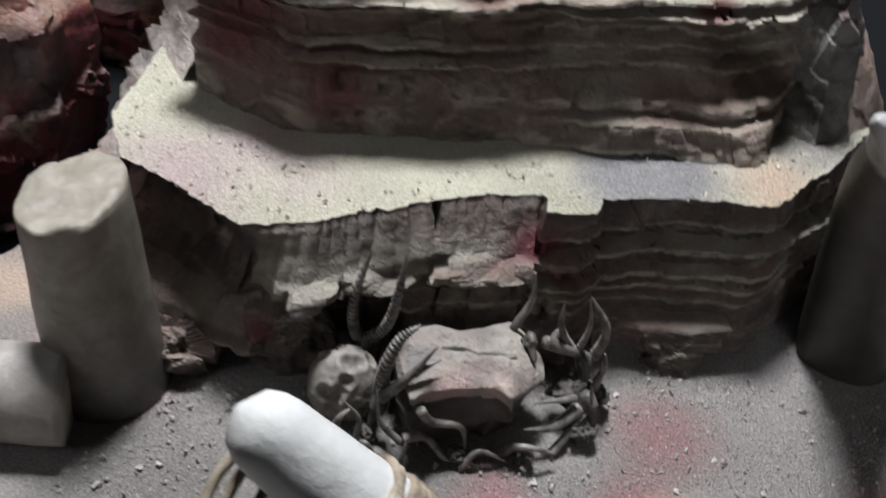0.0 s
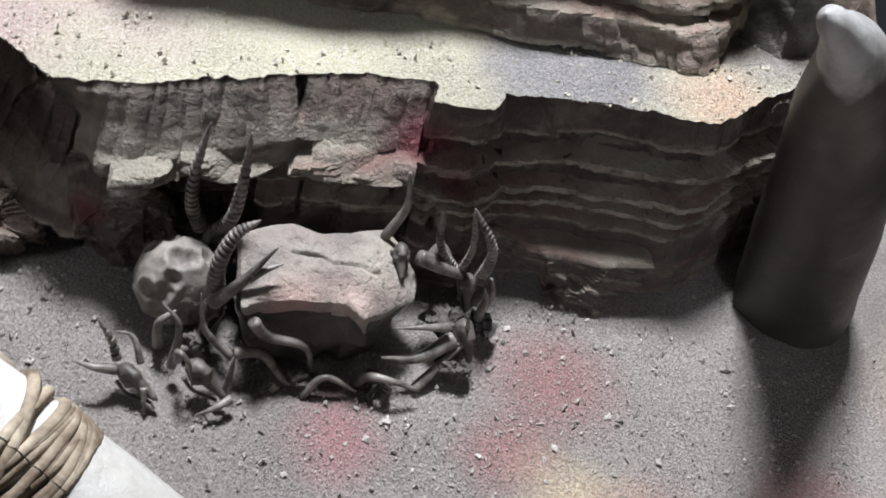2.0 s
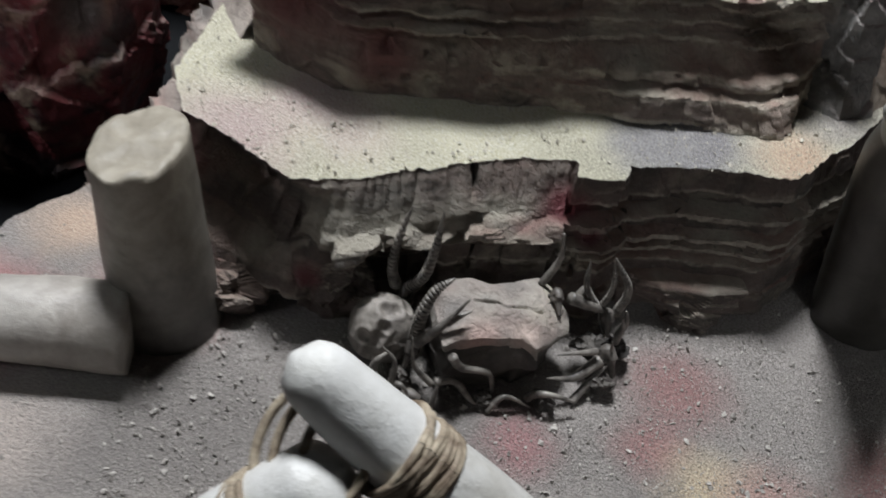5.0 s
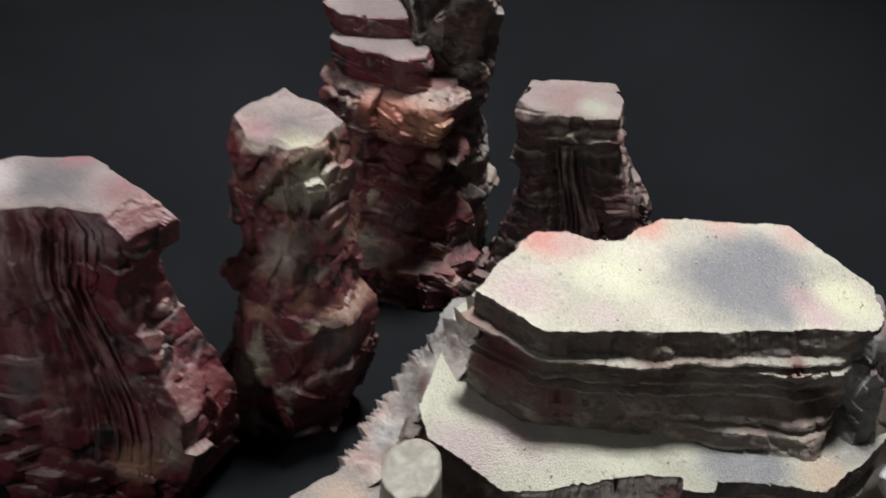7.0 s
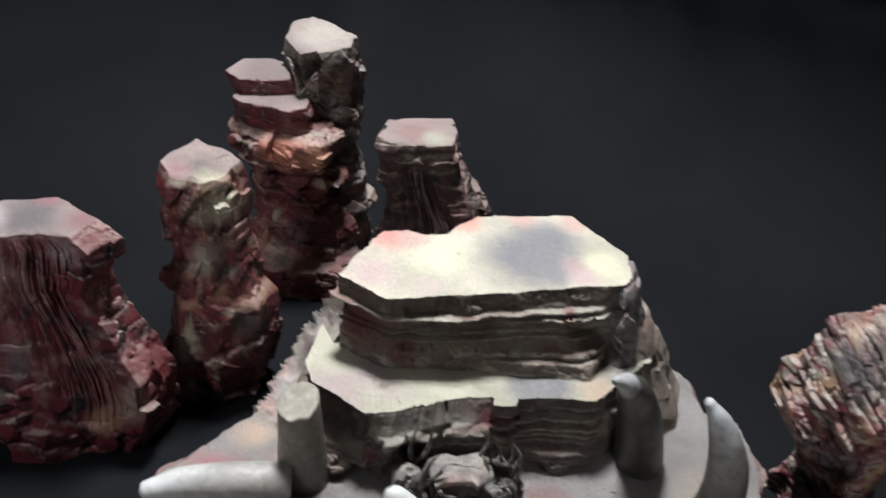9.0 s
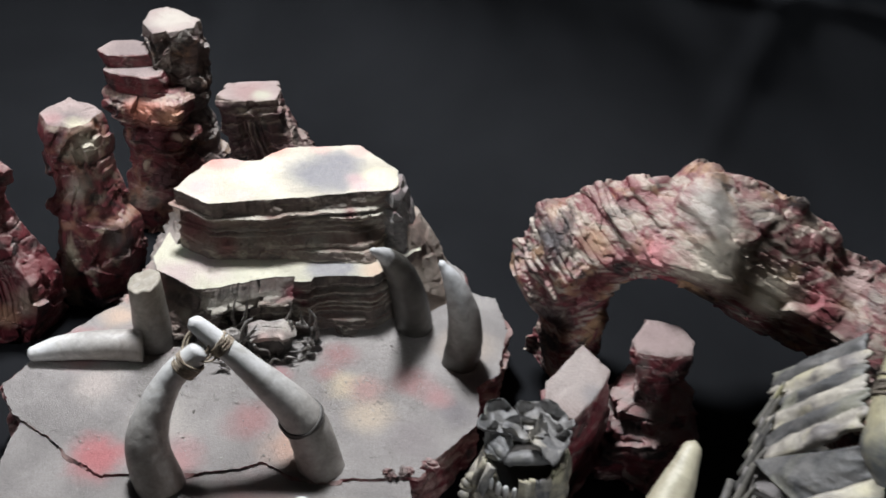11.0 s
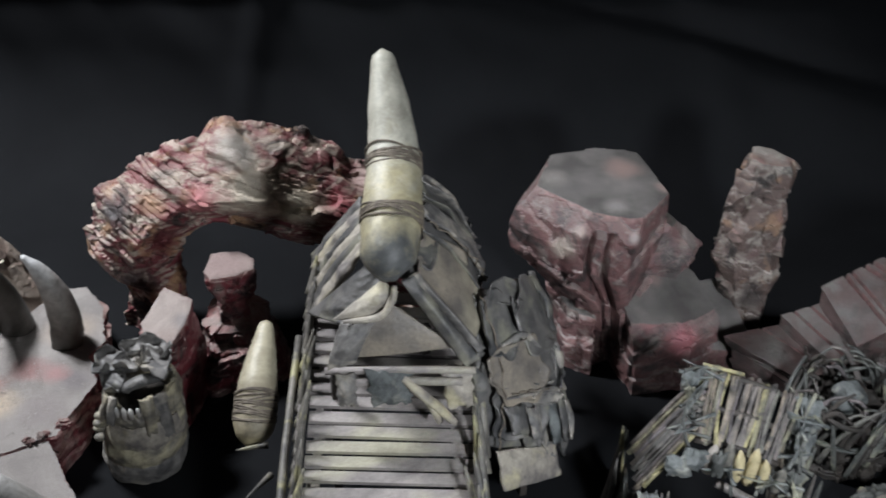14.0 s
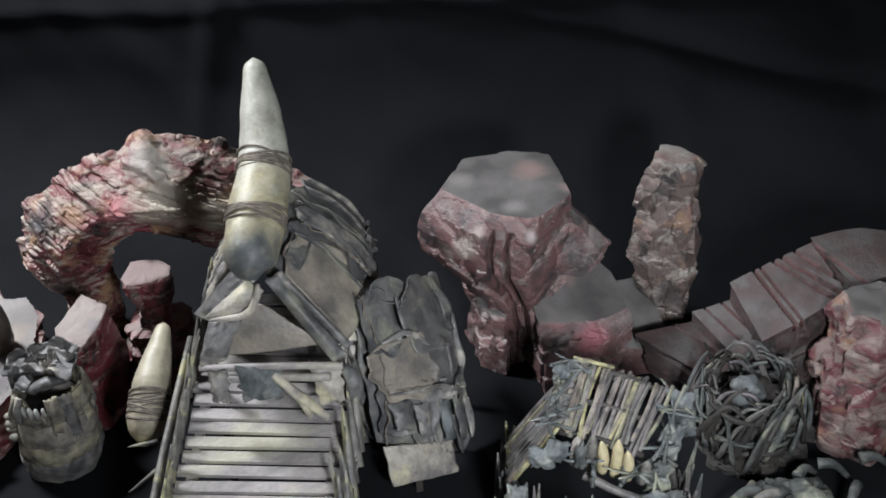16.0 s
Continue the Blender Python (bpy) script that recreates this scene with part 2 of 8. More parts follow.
def rock_paint(name, dark, red, pale, pale_amount=0.5, offset=0.0, up_tone=(0.62, 0.55, 0.46), up_amount=0.7, ochre=None, tone_spots=(), gloss=0.5, brush=0.8, tip=0.0, flat=1.4, grain=0.0014, brush_col=None, pale_from=0.54):
    mat, nt, bsdf = nodes_of(name)
    big = noise_node(nt, 26, 4, 0.55, 0.8, (1, 1, 1.1), offset)
    mid = noise_node(nt, 48, 5, 0.6, 0.6, (1, 1, flat), offset + 3, tip)
    fine = noise_node(nt, 600, 5, 0.7)
    base = ramp(nt, big, [(0.36, dark), (0.46, red), (0.55, red), (0.62, tuple(0.5 * (a + b) for a, b in zip(red, dark))), (0.70, pale)])
    patch = mixed(nt, step(nt, mid, pale_from, pale_from + 0.12), base, pale)
    col = mixed(nt, pale_amount, base, patch)
    if ochre:
        col = mixed(nt, step(nt, noise_node(nt, 34, 3, 0.5, 0.5, None, offset + 6), 0.56, 0.66), col, ochre)
    col = mixed(nt, step(nt, noise_node(nt, 40, 4, 0.6, 0.5, None, offset + 13), 0.45, 0.34), col, dark)
    # dry-brushed pale paint on the proud edges
    attr = nt.nodes.new("ShaderNodeAttribute")
    attr.attribute_name = "worn"
    wear = nt.nodes.new("ShaderNodeMath")
    wear.operation = "MULTIPLY"
    nt.links.new(attr.outputs["Fac"], wear.inputs[0])
    nt.links.new(step(nt, noise_node(nt, 190, 4, 0.7, 0.3, None, offset + 2), 0.34, 0.60), wear.inputs[1])
    wear2 = nt.nodes.new("ShaderNodeMath")
    wear2.operation = "MULTIPLY"
    nt.links.new(wear.outputs[0], wear2.inputs[0])
    wear2.inputs[1].default_value = brush
    col = mixed(nt, wear2.outputs[0], col, brush_col or tuple(min(1, 0.35 * c + 0.65 * d) for c, d in zip(pale, up_tone)))
    # a paler tone mixed in on upward faces
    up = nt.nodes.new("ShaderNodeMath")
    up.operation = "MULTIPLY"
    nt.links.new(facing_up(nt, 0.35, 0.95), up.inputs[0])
    up.inputs[1].default_value = up_amount
    up_mix = mixed(nt, step(nt, noise_node(nt, 30, 3, 0.6, 0, None, offset + 9), 0.4, 0.6), up_tone, tuple(0.6 * d * c for d, c in zip(up_tone, (1.0, 0.66, 0.66))))
    col = mixed(nt, up.outputs[0], col, up_mix)
    if tone_spots:
        col = stained(nt, col, tone_spots, False)
    col = mixed(nt, 0.32, col, ramp(nt, fine, [(0.3, (0.3, 0.3, 0.3)), (0.7, (0.72, 0.72, 0.72))]), "OVERLAY")
    nt.links.new(col, bsdf.inputs["Base Color"])
    bsdf.inputs["Roughness"].default_value = gloss
    bsdf.inputs["Specular IOR Level"].default_value = 0.5
    both = nt.nodes.new("ShaderNodeMath")
    both.operation = "MULTIPLY_ADD"
    sandy = grain > 0.002
    nt.links.new(noise_node(nt, 420 if sandy else 150, 4, 0.6, 0.0 if sandy else 0.8, (1, 1, flat), 0.0, tip), both.inputs[0])
    both.inputs[1].default_value = 1.0 if sandy else 1.6
    nt.links.new(noise_node(nt, 1100 if sandy else 620, 4, 0.7), both.inputs[2])
    bumped(nt, bsdf, both.outputs[0], 0.6, grain)
    return mat


def top_paint(name, ground, sprays, grit=1.0, cloud=0.25, speck=0.4):
    """Sprayed flat tops over fine sand. sprays: soft round patches (x, y, radius, colour) of airbrushed paint."""
    mat, nt, bsdf = nodes_of(name)
    col = mixed(nt, step(nt, noise_node(nt, 26, 2, 0.5, 0.2), 0.35, 0.65), ground, tuple(c * (1 - cloud) for c in ground))
    col = stained(nt, col, [(x, y, 0, r, c) for x, y, r, c in sprays], True)
    grain = noise_node(nt, 1500, 3, 0.75)
    col = mixed(nt, speck, col, ramp(nt, grain, [(0.36, (0.12, 0.12, 0.12)), (0.64, (0.88, 0.88, 0.88))]), "OVERLAY")
    nt.links.new(col, bsdf.inputs["Base Color"])
    bsdf.inputs["Roughness"].default_value = 0.6
    bsdf.inputs["Specular IOR Level"].default_value = 0.4
    bumped(nt, bsdf, noise_node(nt, 900, 4, 0.75), min(1.0, 0.8 * grit), 0.0018)
    return mat


def bone_paint(name, root, shaft, tip, streak=0.35, stain=0.12):
    """Bone: stained at the root, paler towards the point, with long streaks."""
    mat, nt, bsdf = nodes_of(name)
    attr = nt.nodes.new("ShaderNodeAttribute")
    attr.attribute_name = "along"
    add = nt.nodes.new("ShaderNodeMath")
    add.operation = "MULTIPLY_ADD"
    nt.links.new(noise_node(nt, 55, 4, 0.6, 0.3), add.inputs[0])
    add.inputs[1].default_value = streak
    nt.links.new(attr.outputs["Fac"], add.inputs[2])
    col = ramp(nt, add.outputs[0], [(stain + streak / 2, root), (stain + 0.28 + streak / 2, shaft), (0.95 + streak / 2, tip)])
    col = mixed(nt, 0.6, col, ramp(nt, noise_node(nt, 70, 4, 0.6, 0.8, None, 3.0), [(0.32, (0.26, 0.25, 0.24)), (0.6, (0.56, 0.56, 0.56))]), "OVERLAY")
    col = mixed(nt, 0.35, col, ramp(nt, noise_node(nt, 260, 5, 0.7, 0.4), [(0.3, (0.3, 0.3, 0.3)), (0.7, (0.7, 0.7, 0.7))]), "OVERLAY")
    nt.links.new(col, bsdf.inputs["Base Color"])
    bsdf.inputs["Roughness"].default_value = 0.46
    bumped(nt, bsdf, noise_node(nt, 520, 6, 0.7), 0.4, 0.0008)
    return mat


def plain_paint(name, a, b, scale=60.0, rough=0.6, stretch=None, fine=600.0, bump=0.3, depth=0.0006, third=None):
    mat, nt, bsdf = nodes_of(name)
    col = mixed(nt, step(nt, noise_node(nt, scale, 4, 0.6, 0.3, stretch), 0.36, 0.64), a, b)
    if third:
        col = mixed(nt, step(nt, noise_node(nt, scale * 0.6, 3, 0.6, 0.3, stretch, 4.0), 0.52, 0.66), col, third)
    col = mixed(nt, 0.4, col, ramp(nt, noise_node(nt, fine, 4, 0.7, 0, stretch), [(0.3, (0.3, 0.3, 0.3)), (0.7, (0.7, 0.7, 0.7))]), "OVERLAY")
    nt.links.new(col, bsdf.inputs["Base Color"])
    bsdf.inputs["Roughness"].default_value = rough
    bumped(nt, bsdf, noise_node(nt, fine, 4, 0.65, 0, stretch), bump, depth)
    return mat


RED, DARK, PALE = (0.155, 0.030, 0.037), (0.020, 0.015, 0.016), (0.31, 0.25, 0.22)
CREAM, GREY, PINK, WARM = (0.70, 0.64, 0.515), (0.30, 0.288, 0.285), (0.62, 0.42, 0.39), (0.66, 0.50, 0.37)
M_SPIRE = rock_paint("red_rock", DARK, RED, PALE, 0.4, 0.0, (0.5, 0.43, 0.38), 0.45, None,
                     [(-0.286, 0.014, 0.152, 0.024, (0.50, 0.43, 0.41)), (-0.232, 0.018, 0.152, 0.015, (0.32, 0.22, 0.22)), (-0.284, 0.008, 0.118, 0.018, (0.38, 0.23, 0.23)), (-0.196, 0.0, 0.045, 0.018, (0.34, 0.25, 0.19)), (-0.225, 0.0, 0.125, 0.010, (0.15, 0.13, 0.13)), (-0.262, -0.005, 0.075, 0.012, (0.14, 0.115, 0.115)), (-0.215, 0.004, 0.03, 0.014, (0.36, 0.20, 0.13)), (-0.27, 0.008, 0.14, 0.014, (0.42, 0.27, 0.25))], 0.36, flat=0.5, brush_col=(0.50, 0.34, 0.31))
M_SPIRE_PALE = rock_paint("pale_red_rock", DARK, (0.15, 0.036, 0.04), (0.38, 0.33, 0.24), 0.55, 2.0, (0.44, 0.35, 0.29), 0.15, (0.30, 0.15, 0.10),
                          [(-0.152, 0.078, 0.158, 0.020, (0.40, 0.36, 0.27)), (-0.165, 0.068, 0.120, 0.016, (0.36, 0.31, 0.25)), (-0.155, 0.062, 0.145, 0.010, (0.32, 0.14, 0.14)), (-0.180, 0.058, 0.05, 0.016, (0.32, 0.29, 0.21)), (-0.140, 0.07, 0.07, 0.014, (0.10, 0.085, 0.08)), (-0.145, 0.188, 0.128, 0.020, (0.42, 0.17, 0.11)), (-0.118, 0.190, 0.122, 0.014, (0.46, 0.24, 0.15)), (-0.14, 0.188, 0.09, 0.02, (0.13, 0.04, 0.045)), (-0.13, 0.19, 0.05, 0.02, (0.11, 0.06, 0.06))], 0.36, flat=0.8, brush_col=(0.50, 0.40, 0.33))
M_SPIRE_DARK = rock_paint("dark_rock", (0.014, 0.012, 0.012), (0.06, 0.025, 0.027), (0.20, 0.165, 0.125), 0.4, 5.0, (0.45, 0.37, 0.31), 0.45)
# Cream and red are paint; near-black spots low in the west paint underside shade.
M_ARCH = rock_paint("arch_rock", (0.030, 0.022, 0.022), (0.20, 0.048, 0.056), (0.50, 0.43, 0.35), 0.9, 7.0, (0.46, 0.40, 0.34), 0.45, (0.40, 0.24, 0.14),
                    [(0.345, -0.02, 0.175, 0.040, (0.50, 0.44, 0.35)), (0.385, -0.03, 0.155, 0.034, (0.56, 0.49, 0.38)), (0.335, 0.0, 0.21, 0.026, (0.36, 0.33, 0.29)), (0.30, -0.01, 0.17, 0.020, (0.42, 0.17, 0.17)), (0.255, 0.0, 0.17, 0.018, (0.42, 0.26, 0.16)), (0.225, 0.02, 0.155, 0.018, (0.07, 0.06, 0.06)), (0.262, 0.01, 0.125, 0.026, (0.12, 0.028, 0.032)), (0.235, 0.0, 0.075, 0.040, (0.040, 0.028, 0.028)), (0.212, 0.0, 0.105, 0.022, (0.06, 0.04, 0.04)), (0.28, -0.02, 0.145, 0.014, (0.08, 0.065, 0.065)),
                     (0.345, -0.03, 0.125, 0.016, (0.26, 0.07, 0.075)), (0.425, -0.02, 0.145, 0.024, (0.25, 0.055, 0.065)), (0.455, 0.0, 0.155, 0.018, (0.40, 0.28, 0.25)), (0.47, -0.03, 0.11, 0.024, (0.13, 0.03, 0.036))], 0.46, 0.7, 0.4, 3.0, brush_col=(0.60, 0.52, 0.44), pale_from=0.48)
HILL_STAINS = [(0.027, 0.003, 0.088, 0.010, (0.16, 0.028, 0.038)), (0.016, 0.000, 0.083, 0.008, (0.19, 0.055, 0.058)), (0.036, 0.001, 0.080, 0.006, (0.13, 0.04, 0.045)), (-0.04, -0.022, 0.066, 0.006, (0.15, 0.04, 0.045)), (-0.085, 0.005, 0.08, 0.014, (0.22, 0.11, 0.10))]
HILL_STAINS += [(x / 100, y / 100, z / 100, r / 100, (0.38, 0.355, 0.295)) for x, y, z, r in ((-0.4, -0.5, 8.5, 1.0), (-1.3, -0.9, 8.5, 1.0), (-2.2, -1.4, 8.5, 1.0), (-3.0, -1.8, 8.6, 1.0), (-3.9, -2.3, 8.7, 1.0), (0.7, -0.3, 8.6, 0.8), (1.5, 0.0, 8.6, 0.6), (-4.6, -2.6, 8.8, 0.7), (-5.6, -1.9, 7.2, 0.7))]
M_HILL_SIDE = rock_paint("hill_side_rock", (0.055, 0.047, 0.040), (0.115, 0.087, 0.075), (0.27, 0.238, 0.19), 0.7, 11.0, (0.52, 0.48, 0.40), 0.6, None, HILL_STAINS, 0.5, 0.8, 0.0, 1.4, 0.0030)
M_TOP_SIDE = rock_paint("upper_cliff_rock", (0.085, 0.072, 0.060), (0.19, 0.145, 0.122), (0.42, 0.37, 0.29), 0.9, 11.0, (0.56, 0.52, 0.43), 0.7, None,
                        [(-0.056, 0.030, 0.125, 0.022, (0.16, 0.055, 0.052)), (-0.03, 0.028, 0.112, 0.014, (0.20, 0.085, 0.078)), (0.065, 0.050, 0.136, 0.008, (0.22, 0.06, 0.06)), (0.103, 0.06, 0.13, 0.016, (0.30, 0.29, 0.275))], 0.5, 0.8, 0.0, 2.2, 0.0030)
# One dark brown spot sits in the cleft below the cap.
M_GREY = rock_paint("grey_pink_rock", (0.045, 0.037, 0.036), (0.135, 0.072, 0.070), (0.25, 0.22, 0.20), 0.8, 14.0, (0.27, 0.25, 0.235), 0.7, None,
                    [(0.585, -0.165, 0.145, 0.020, (0.38, 0.33, 0.28)), (0.60, -0.17, 0.168, 0.012, (0.44, 0.36, 0.32)), (0.59, -0.16, 0.112, 0.018, (0.26, 0.075, 0.085)), (0.645, -0.19, 0.165, 0.008, (0.46, 0.40, 0.38)), (0.655, -0.185, 0.12, 0.012, (0.07, 0.05, 0.05)), (0.69, -0.19, 0.15, 0.018, (0.27, 0.14, 0.14)), (0.70, -0.215, 0.055, 0.022, (0.30, 0.11, 0.12)), (0.67, -0.21, 0.075, 0.016, (0.36, 0.14, 0.145))], 0.42, 0.6, -0.6, 1.3, brush_col=(0.42, 0.25, 0.235))
M_RED_GREY = rock_paint("red_cream_rock", (0.05, 0.034, 0.034), (0.15, 0.050, 0.054), (0.26, 0.20, 0.175), 1.0, 15.0, (0.34, 0.30, 0.27), 0.6, (0.32, 0.19, 0.13), (), 0.45, 0.6, pale_from=0.46)
M_APRON = rock_paint("brown_slope_rock", (0.15, 0.12, 0.10), (0.27, 0.22, 0.18), (0.36, 0.31, 0.26), 0.8, 23.0, (0.44, 0.38, 0.31), 0.8, None, (), 0.6, 0.5, 0.0, 1.4, 0.0030)
M_GREYROCK = rock_paint("grey_corner_rock", (0.10, 0.095, 0.09), (0.20, 0.19, 0.18), (0.30, 0.285, 0.27), 0.8, 24.0, (0.34, 0.32, 0.30), 0.7, None, (), 0.6, 0.5, 0.0, 1.4, 0.0030)
# The two near-black spots paint in shade round the slim spire's foot.
M_TAN = rock_paint("tan_rock", (0.04, 0.034, 0.032), (0.12, 0.085, 0.075), (0.36, 0.33, 0.29), 0.8, 17.0, (0.40, 0.37, 0.33), 0.7, (0.28, 0.18, 0.12), [(0.80, -0.175, 0.055, 0.022, (0.075, 0.062, 0.058)), (0.805, -0.175, 0.02, 0.022, (0.05, 0.042, 0.04)), (0.79, -0.18, 0.11, 0.010, (0.14, 0.09, 0.085)), (0.815, -0.18, 0.15, 0.012, (0.22, 0.12, 0.11))])
M_CUT = plain_paint("red_cut", (0.12, 0.034, 0.034), (0.04, 0.018, 0.018), 90, 0.6)
M_SLAB = rock_paint("slab_rock", (0.034, 0.030, 0.028), (0.085, 0.058, 0.055), (0.105, 0.097, 0.090), 1.0, 19.0, (0.105, 0.098, 0.091), 0.8, gloss=0.42, brush_col=(0.24, 0.11, 0.105))
M_TOP = top_paint("cream_top", CREAM, [(0.036, 0.084, 0.038, (0.25, 0.245, 0.255)), (0.050, 0.075, 0.026, (0.28, 0.27, 0.275)), (0.052, 0.100, 0.026, (0.27, 0.26, 0.27)), (0.066, 0.078, 0.012, (0.48, 0.35, 0.34)), (-0.049, 0.083, 0.020, (0.64, 0.32, 0.27)), (-0.005, 0.108, 0.016, (0.66, 0.34, 0.27)), (-0.018, 0.066, 0.024, (0.76, 0.73, 0.54)), (0.085, 0.085, 0.018, (0.74, 0.70, 0.50)), (-0.055, 0.045, 0.018, (0.62, 0.48, 0.45)), (-0.02, 0.040, 0.012, (0.64, 0.54, 0.47)), (0.072, 0.068, 0.012, (0.62, 0.47, 0.44)), (0.03, 0.122, 0.015, (0.62, 0.42, 0.36)), (0.065, 0.122, 0.015, (0.62, 0.44, 0.38)), (-0.035, 0.084, 0.014, (0.62, 0.42, 0.37)), (-0.047, 0.205, 0.02, PINK)])
M_LEDGE = top_paint("ledge_top", (0.72, 0.69, 0.54), [(0.061, 0.026, 0.026, (0.30, 0.29, 0.30)), (0.050, 0.020, 0.018, (0.34, 0.33, 0.33)), (0.090, 0.026, 0.018, WARM), (-0.065, -0.004, 0.024, (0.60, 0.49, 0.455)), (-0.035, 0.004, 0.018, (0.64, 0.56, 0.49)), (-0.05, 0.016, 0.016, (0.62, 0.50, 0.47)), (0.105, 0.05, 0.02, (0.38, 0.35, 0.33))], 1.3)
SAND, BLUSH = (0.37, 0.342, 0.322), (0.36, 0.215, 0.205)
# The dark grey patches lie by the cliff foot and before the tusks.
M_GROUND = top_paint("sand_ground", SAND, [(0.070, -0.025, 0.019, BLUSH), (0.062, -0.046, 0.014, BLUSH), (0.079, -0.058, 0.020, (0.60, 0.50, 0.36)), (0.026, -0.052, 0.014, (0.40, 0.23, 0.23)), (0.130, -0.045, 0.020, BLUSH),
             (0.100, -0.085, 0.025, (0.55, 0.46, 0.36)), (0.014, -0.104, 0.024, BLUSH), (-0.086, -0.153, 0.026, (0.50, 0.19, 0.19)), (-0.130, -0.045, 0.026, (0.52, 0.21, 0.21)), (-0.115, -0.004, 0.018, (0.60, 0.46, 0.36)),
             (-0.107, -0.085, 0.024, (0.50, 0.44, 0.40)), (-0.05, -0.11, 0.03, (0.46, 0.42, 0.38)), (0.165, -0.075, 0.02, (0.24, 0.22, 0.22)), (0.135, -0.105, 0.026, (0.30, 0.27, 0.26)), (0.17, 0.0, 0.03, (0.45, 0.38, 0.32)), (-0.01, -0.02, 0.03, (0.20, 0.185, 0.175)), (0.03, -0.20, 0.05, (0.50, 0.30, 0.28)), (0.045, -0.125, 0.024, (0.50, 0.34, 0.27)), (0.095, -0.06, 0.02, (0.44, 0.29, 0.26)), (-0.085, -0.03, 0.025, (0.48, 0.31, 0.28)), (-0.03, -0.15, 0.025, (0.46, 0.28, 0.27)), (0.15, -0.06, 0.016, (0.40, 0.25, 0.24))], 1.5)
M_SPIRETOP = top_paint("spire_top", (0.35, 0.275, 0.25), [(-0.258, 0.036, 0.026, (0.155, 0.135, 0.135)), (-0.286, 0.030, 0.018, (0.48, 0.42, 0.40)), (-0.228, 0.040, 0.014, (0.27, 0.15, 0.15)), (-0.255, 0.058, 0.012, (0.28, 0.15, 0.155)), (-0.172, 0.092, 0.014, (0.20, 0.165, 0.155)), (-0.185, 0.085, 0.012, (0.34, 0.21, 0.20)), (-0.160, 0.080, 0.016, (0.50, 0.46, 0.33)), (-0.047, 0.205, 0.022, (0.30, 0.20, 0.185)), (-0.035, 0.200, 0.012, (0.40, 0.38, 0.30)), (-0.155, 0.215, 0.035, (0.21, 0.165, 0.155)), (-0.125, 0.245, 0.03, (0.40, 0.36, 0.31)), (0.249, -0.087, 0.04, (0.42, 0.36, 0.33)), (0.262, -0.10, 0.012, (0.30, 0.27, 0.26)), (0.311, -0.049, 0.03, (0.32, 0.24, 0.225))])
M_GREYTOP = top_paint("grey_cap", (0.20, 0.187, 0.175), [(0.680, -0.105, 0.022, (0.28, 0.20, 0.175)), (0.62, -0.12, 0.02, (0.135, 0.126, 0.12)), (0.64, -0.165, 0.015, (0.27, 0.255, 0.24)), (0.60, -0.165, 0.010, (0.34, 0.30, 0.27)), (0.70, -0.15, 0.012, (0.30, 0.22, 0.20)), (0.61, -0.10, 0.02, (0.25, 0.235, 0.215))], 1.0, 0.55)
M_BONE = bone_paint("bone", (0.065, 0.060, 0.050), (0.25, 0.24, 0.22), (0.54, 0.545, 0.54), 0.3, 0.26)
M_BONE_DARK = bone_paint("dark_olive_bone", (0.038, 0.035, 0.030), (0.085, 0.081, 0.069), (0.44, 0.44, 0.43), 0.3, 0.52)
M_BONE_PALE = bone_paint("pale_bone", (0.34, 0.315, 0.285), (0.40, 0.38, 0.35), (0.64, 0.64, 0.62))
M_BONE_STUMP = bone_paint("stump_bone", (0.07, 0.064, 0.058), (0.20, 0.186, 0.165), (0.33, 0.30, 0.245))
M_BONE_GOLD = bone_paint("golden_bone", (0.46, 0.40, 0.24), (0.30, 0.265, 0.19), (0.42, 0.385, 0.28), 0.5)
M_BONE_YEL = bone_paint("yellowed_bone", (0.10, 0.105, 0.105), (0.42, 0.38, 0.24), (0.44, 0.43, 0.36), 0.7)
M_STONE = rock_paint("grey_stone", (0.20, 0.182, 0.165), (0.33, 0.305, 0.275), (0.46, 0.425, 0.37), 0.8, 33.0, (0.42, 0.39, 0.35), 0.5, None,
                     [(0.010, -0.037, 0.070, 0.008, (0.50, 0.36, 0.32)), (0.022, -0.034, 0.072, 0.006, (0.54, 0.43, 0.38)), (0.030, -0.015, 0.073, 0.006, (0.52, 0.49, 0.38)), (0.016, -0.018, 0.075, 0.006, (0.24, 0.222, 0.205)), (0.002, -0.030, 0.074, 0.007, (0.25, 0.23, 0.215)), (0.024, -0.026, 0.072, 0.005, (0.50, 0.46, 0.39))], 0.6, 0.5, 0.0, 1.2, 0.0030)
M_STONE_DARKENED = plain_paint("darkened_stone", (0.11, 0.10, 0.09), (0.045, 0.041, 0.038), 60, 0.7, None, 500, 0.5, 0.0010)
M_PITTED = plain_paint("pitted_grey", (0.30, 0.275, 0.245), (0.17, 0.155, 0.14), 90, 0.6, None, 700, 0.4, 0.0006)
M_HORN = plain_paint("dark_horn", (0.27, 0.25, 0.225), (0.07, 0.064, 0.058), 210, 0.4, None, 700, 0.3, 0.0004)
M_WOOD = plain_paint("weathered_plank", (0.35, 0.32, 0.30), (0.18, 0.165, 0.16), 30, 0.6, (0.5, 1, 1), 500, 0.4, 0.0004, (0.40, 0.38, 0.29))
M_HIDE = plain_paint("grey_hide", (0.145, 0.14, 0.132), (0.05, 0.051, 0.052), 45, 0.5, None, 350, 0.5, 0.0012, (0.20, 0.195, 0.155))
M_HIDE_PALE = plain_paint("pale_hide", (0.42, 0.385, 0.32), (0.17, 0.155, 0.145), 48, 0.55, None, 350, 0.4, 0.0010, (0.46, 0.42, 0.29))
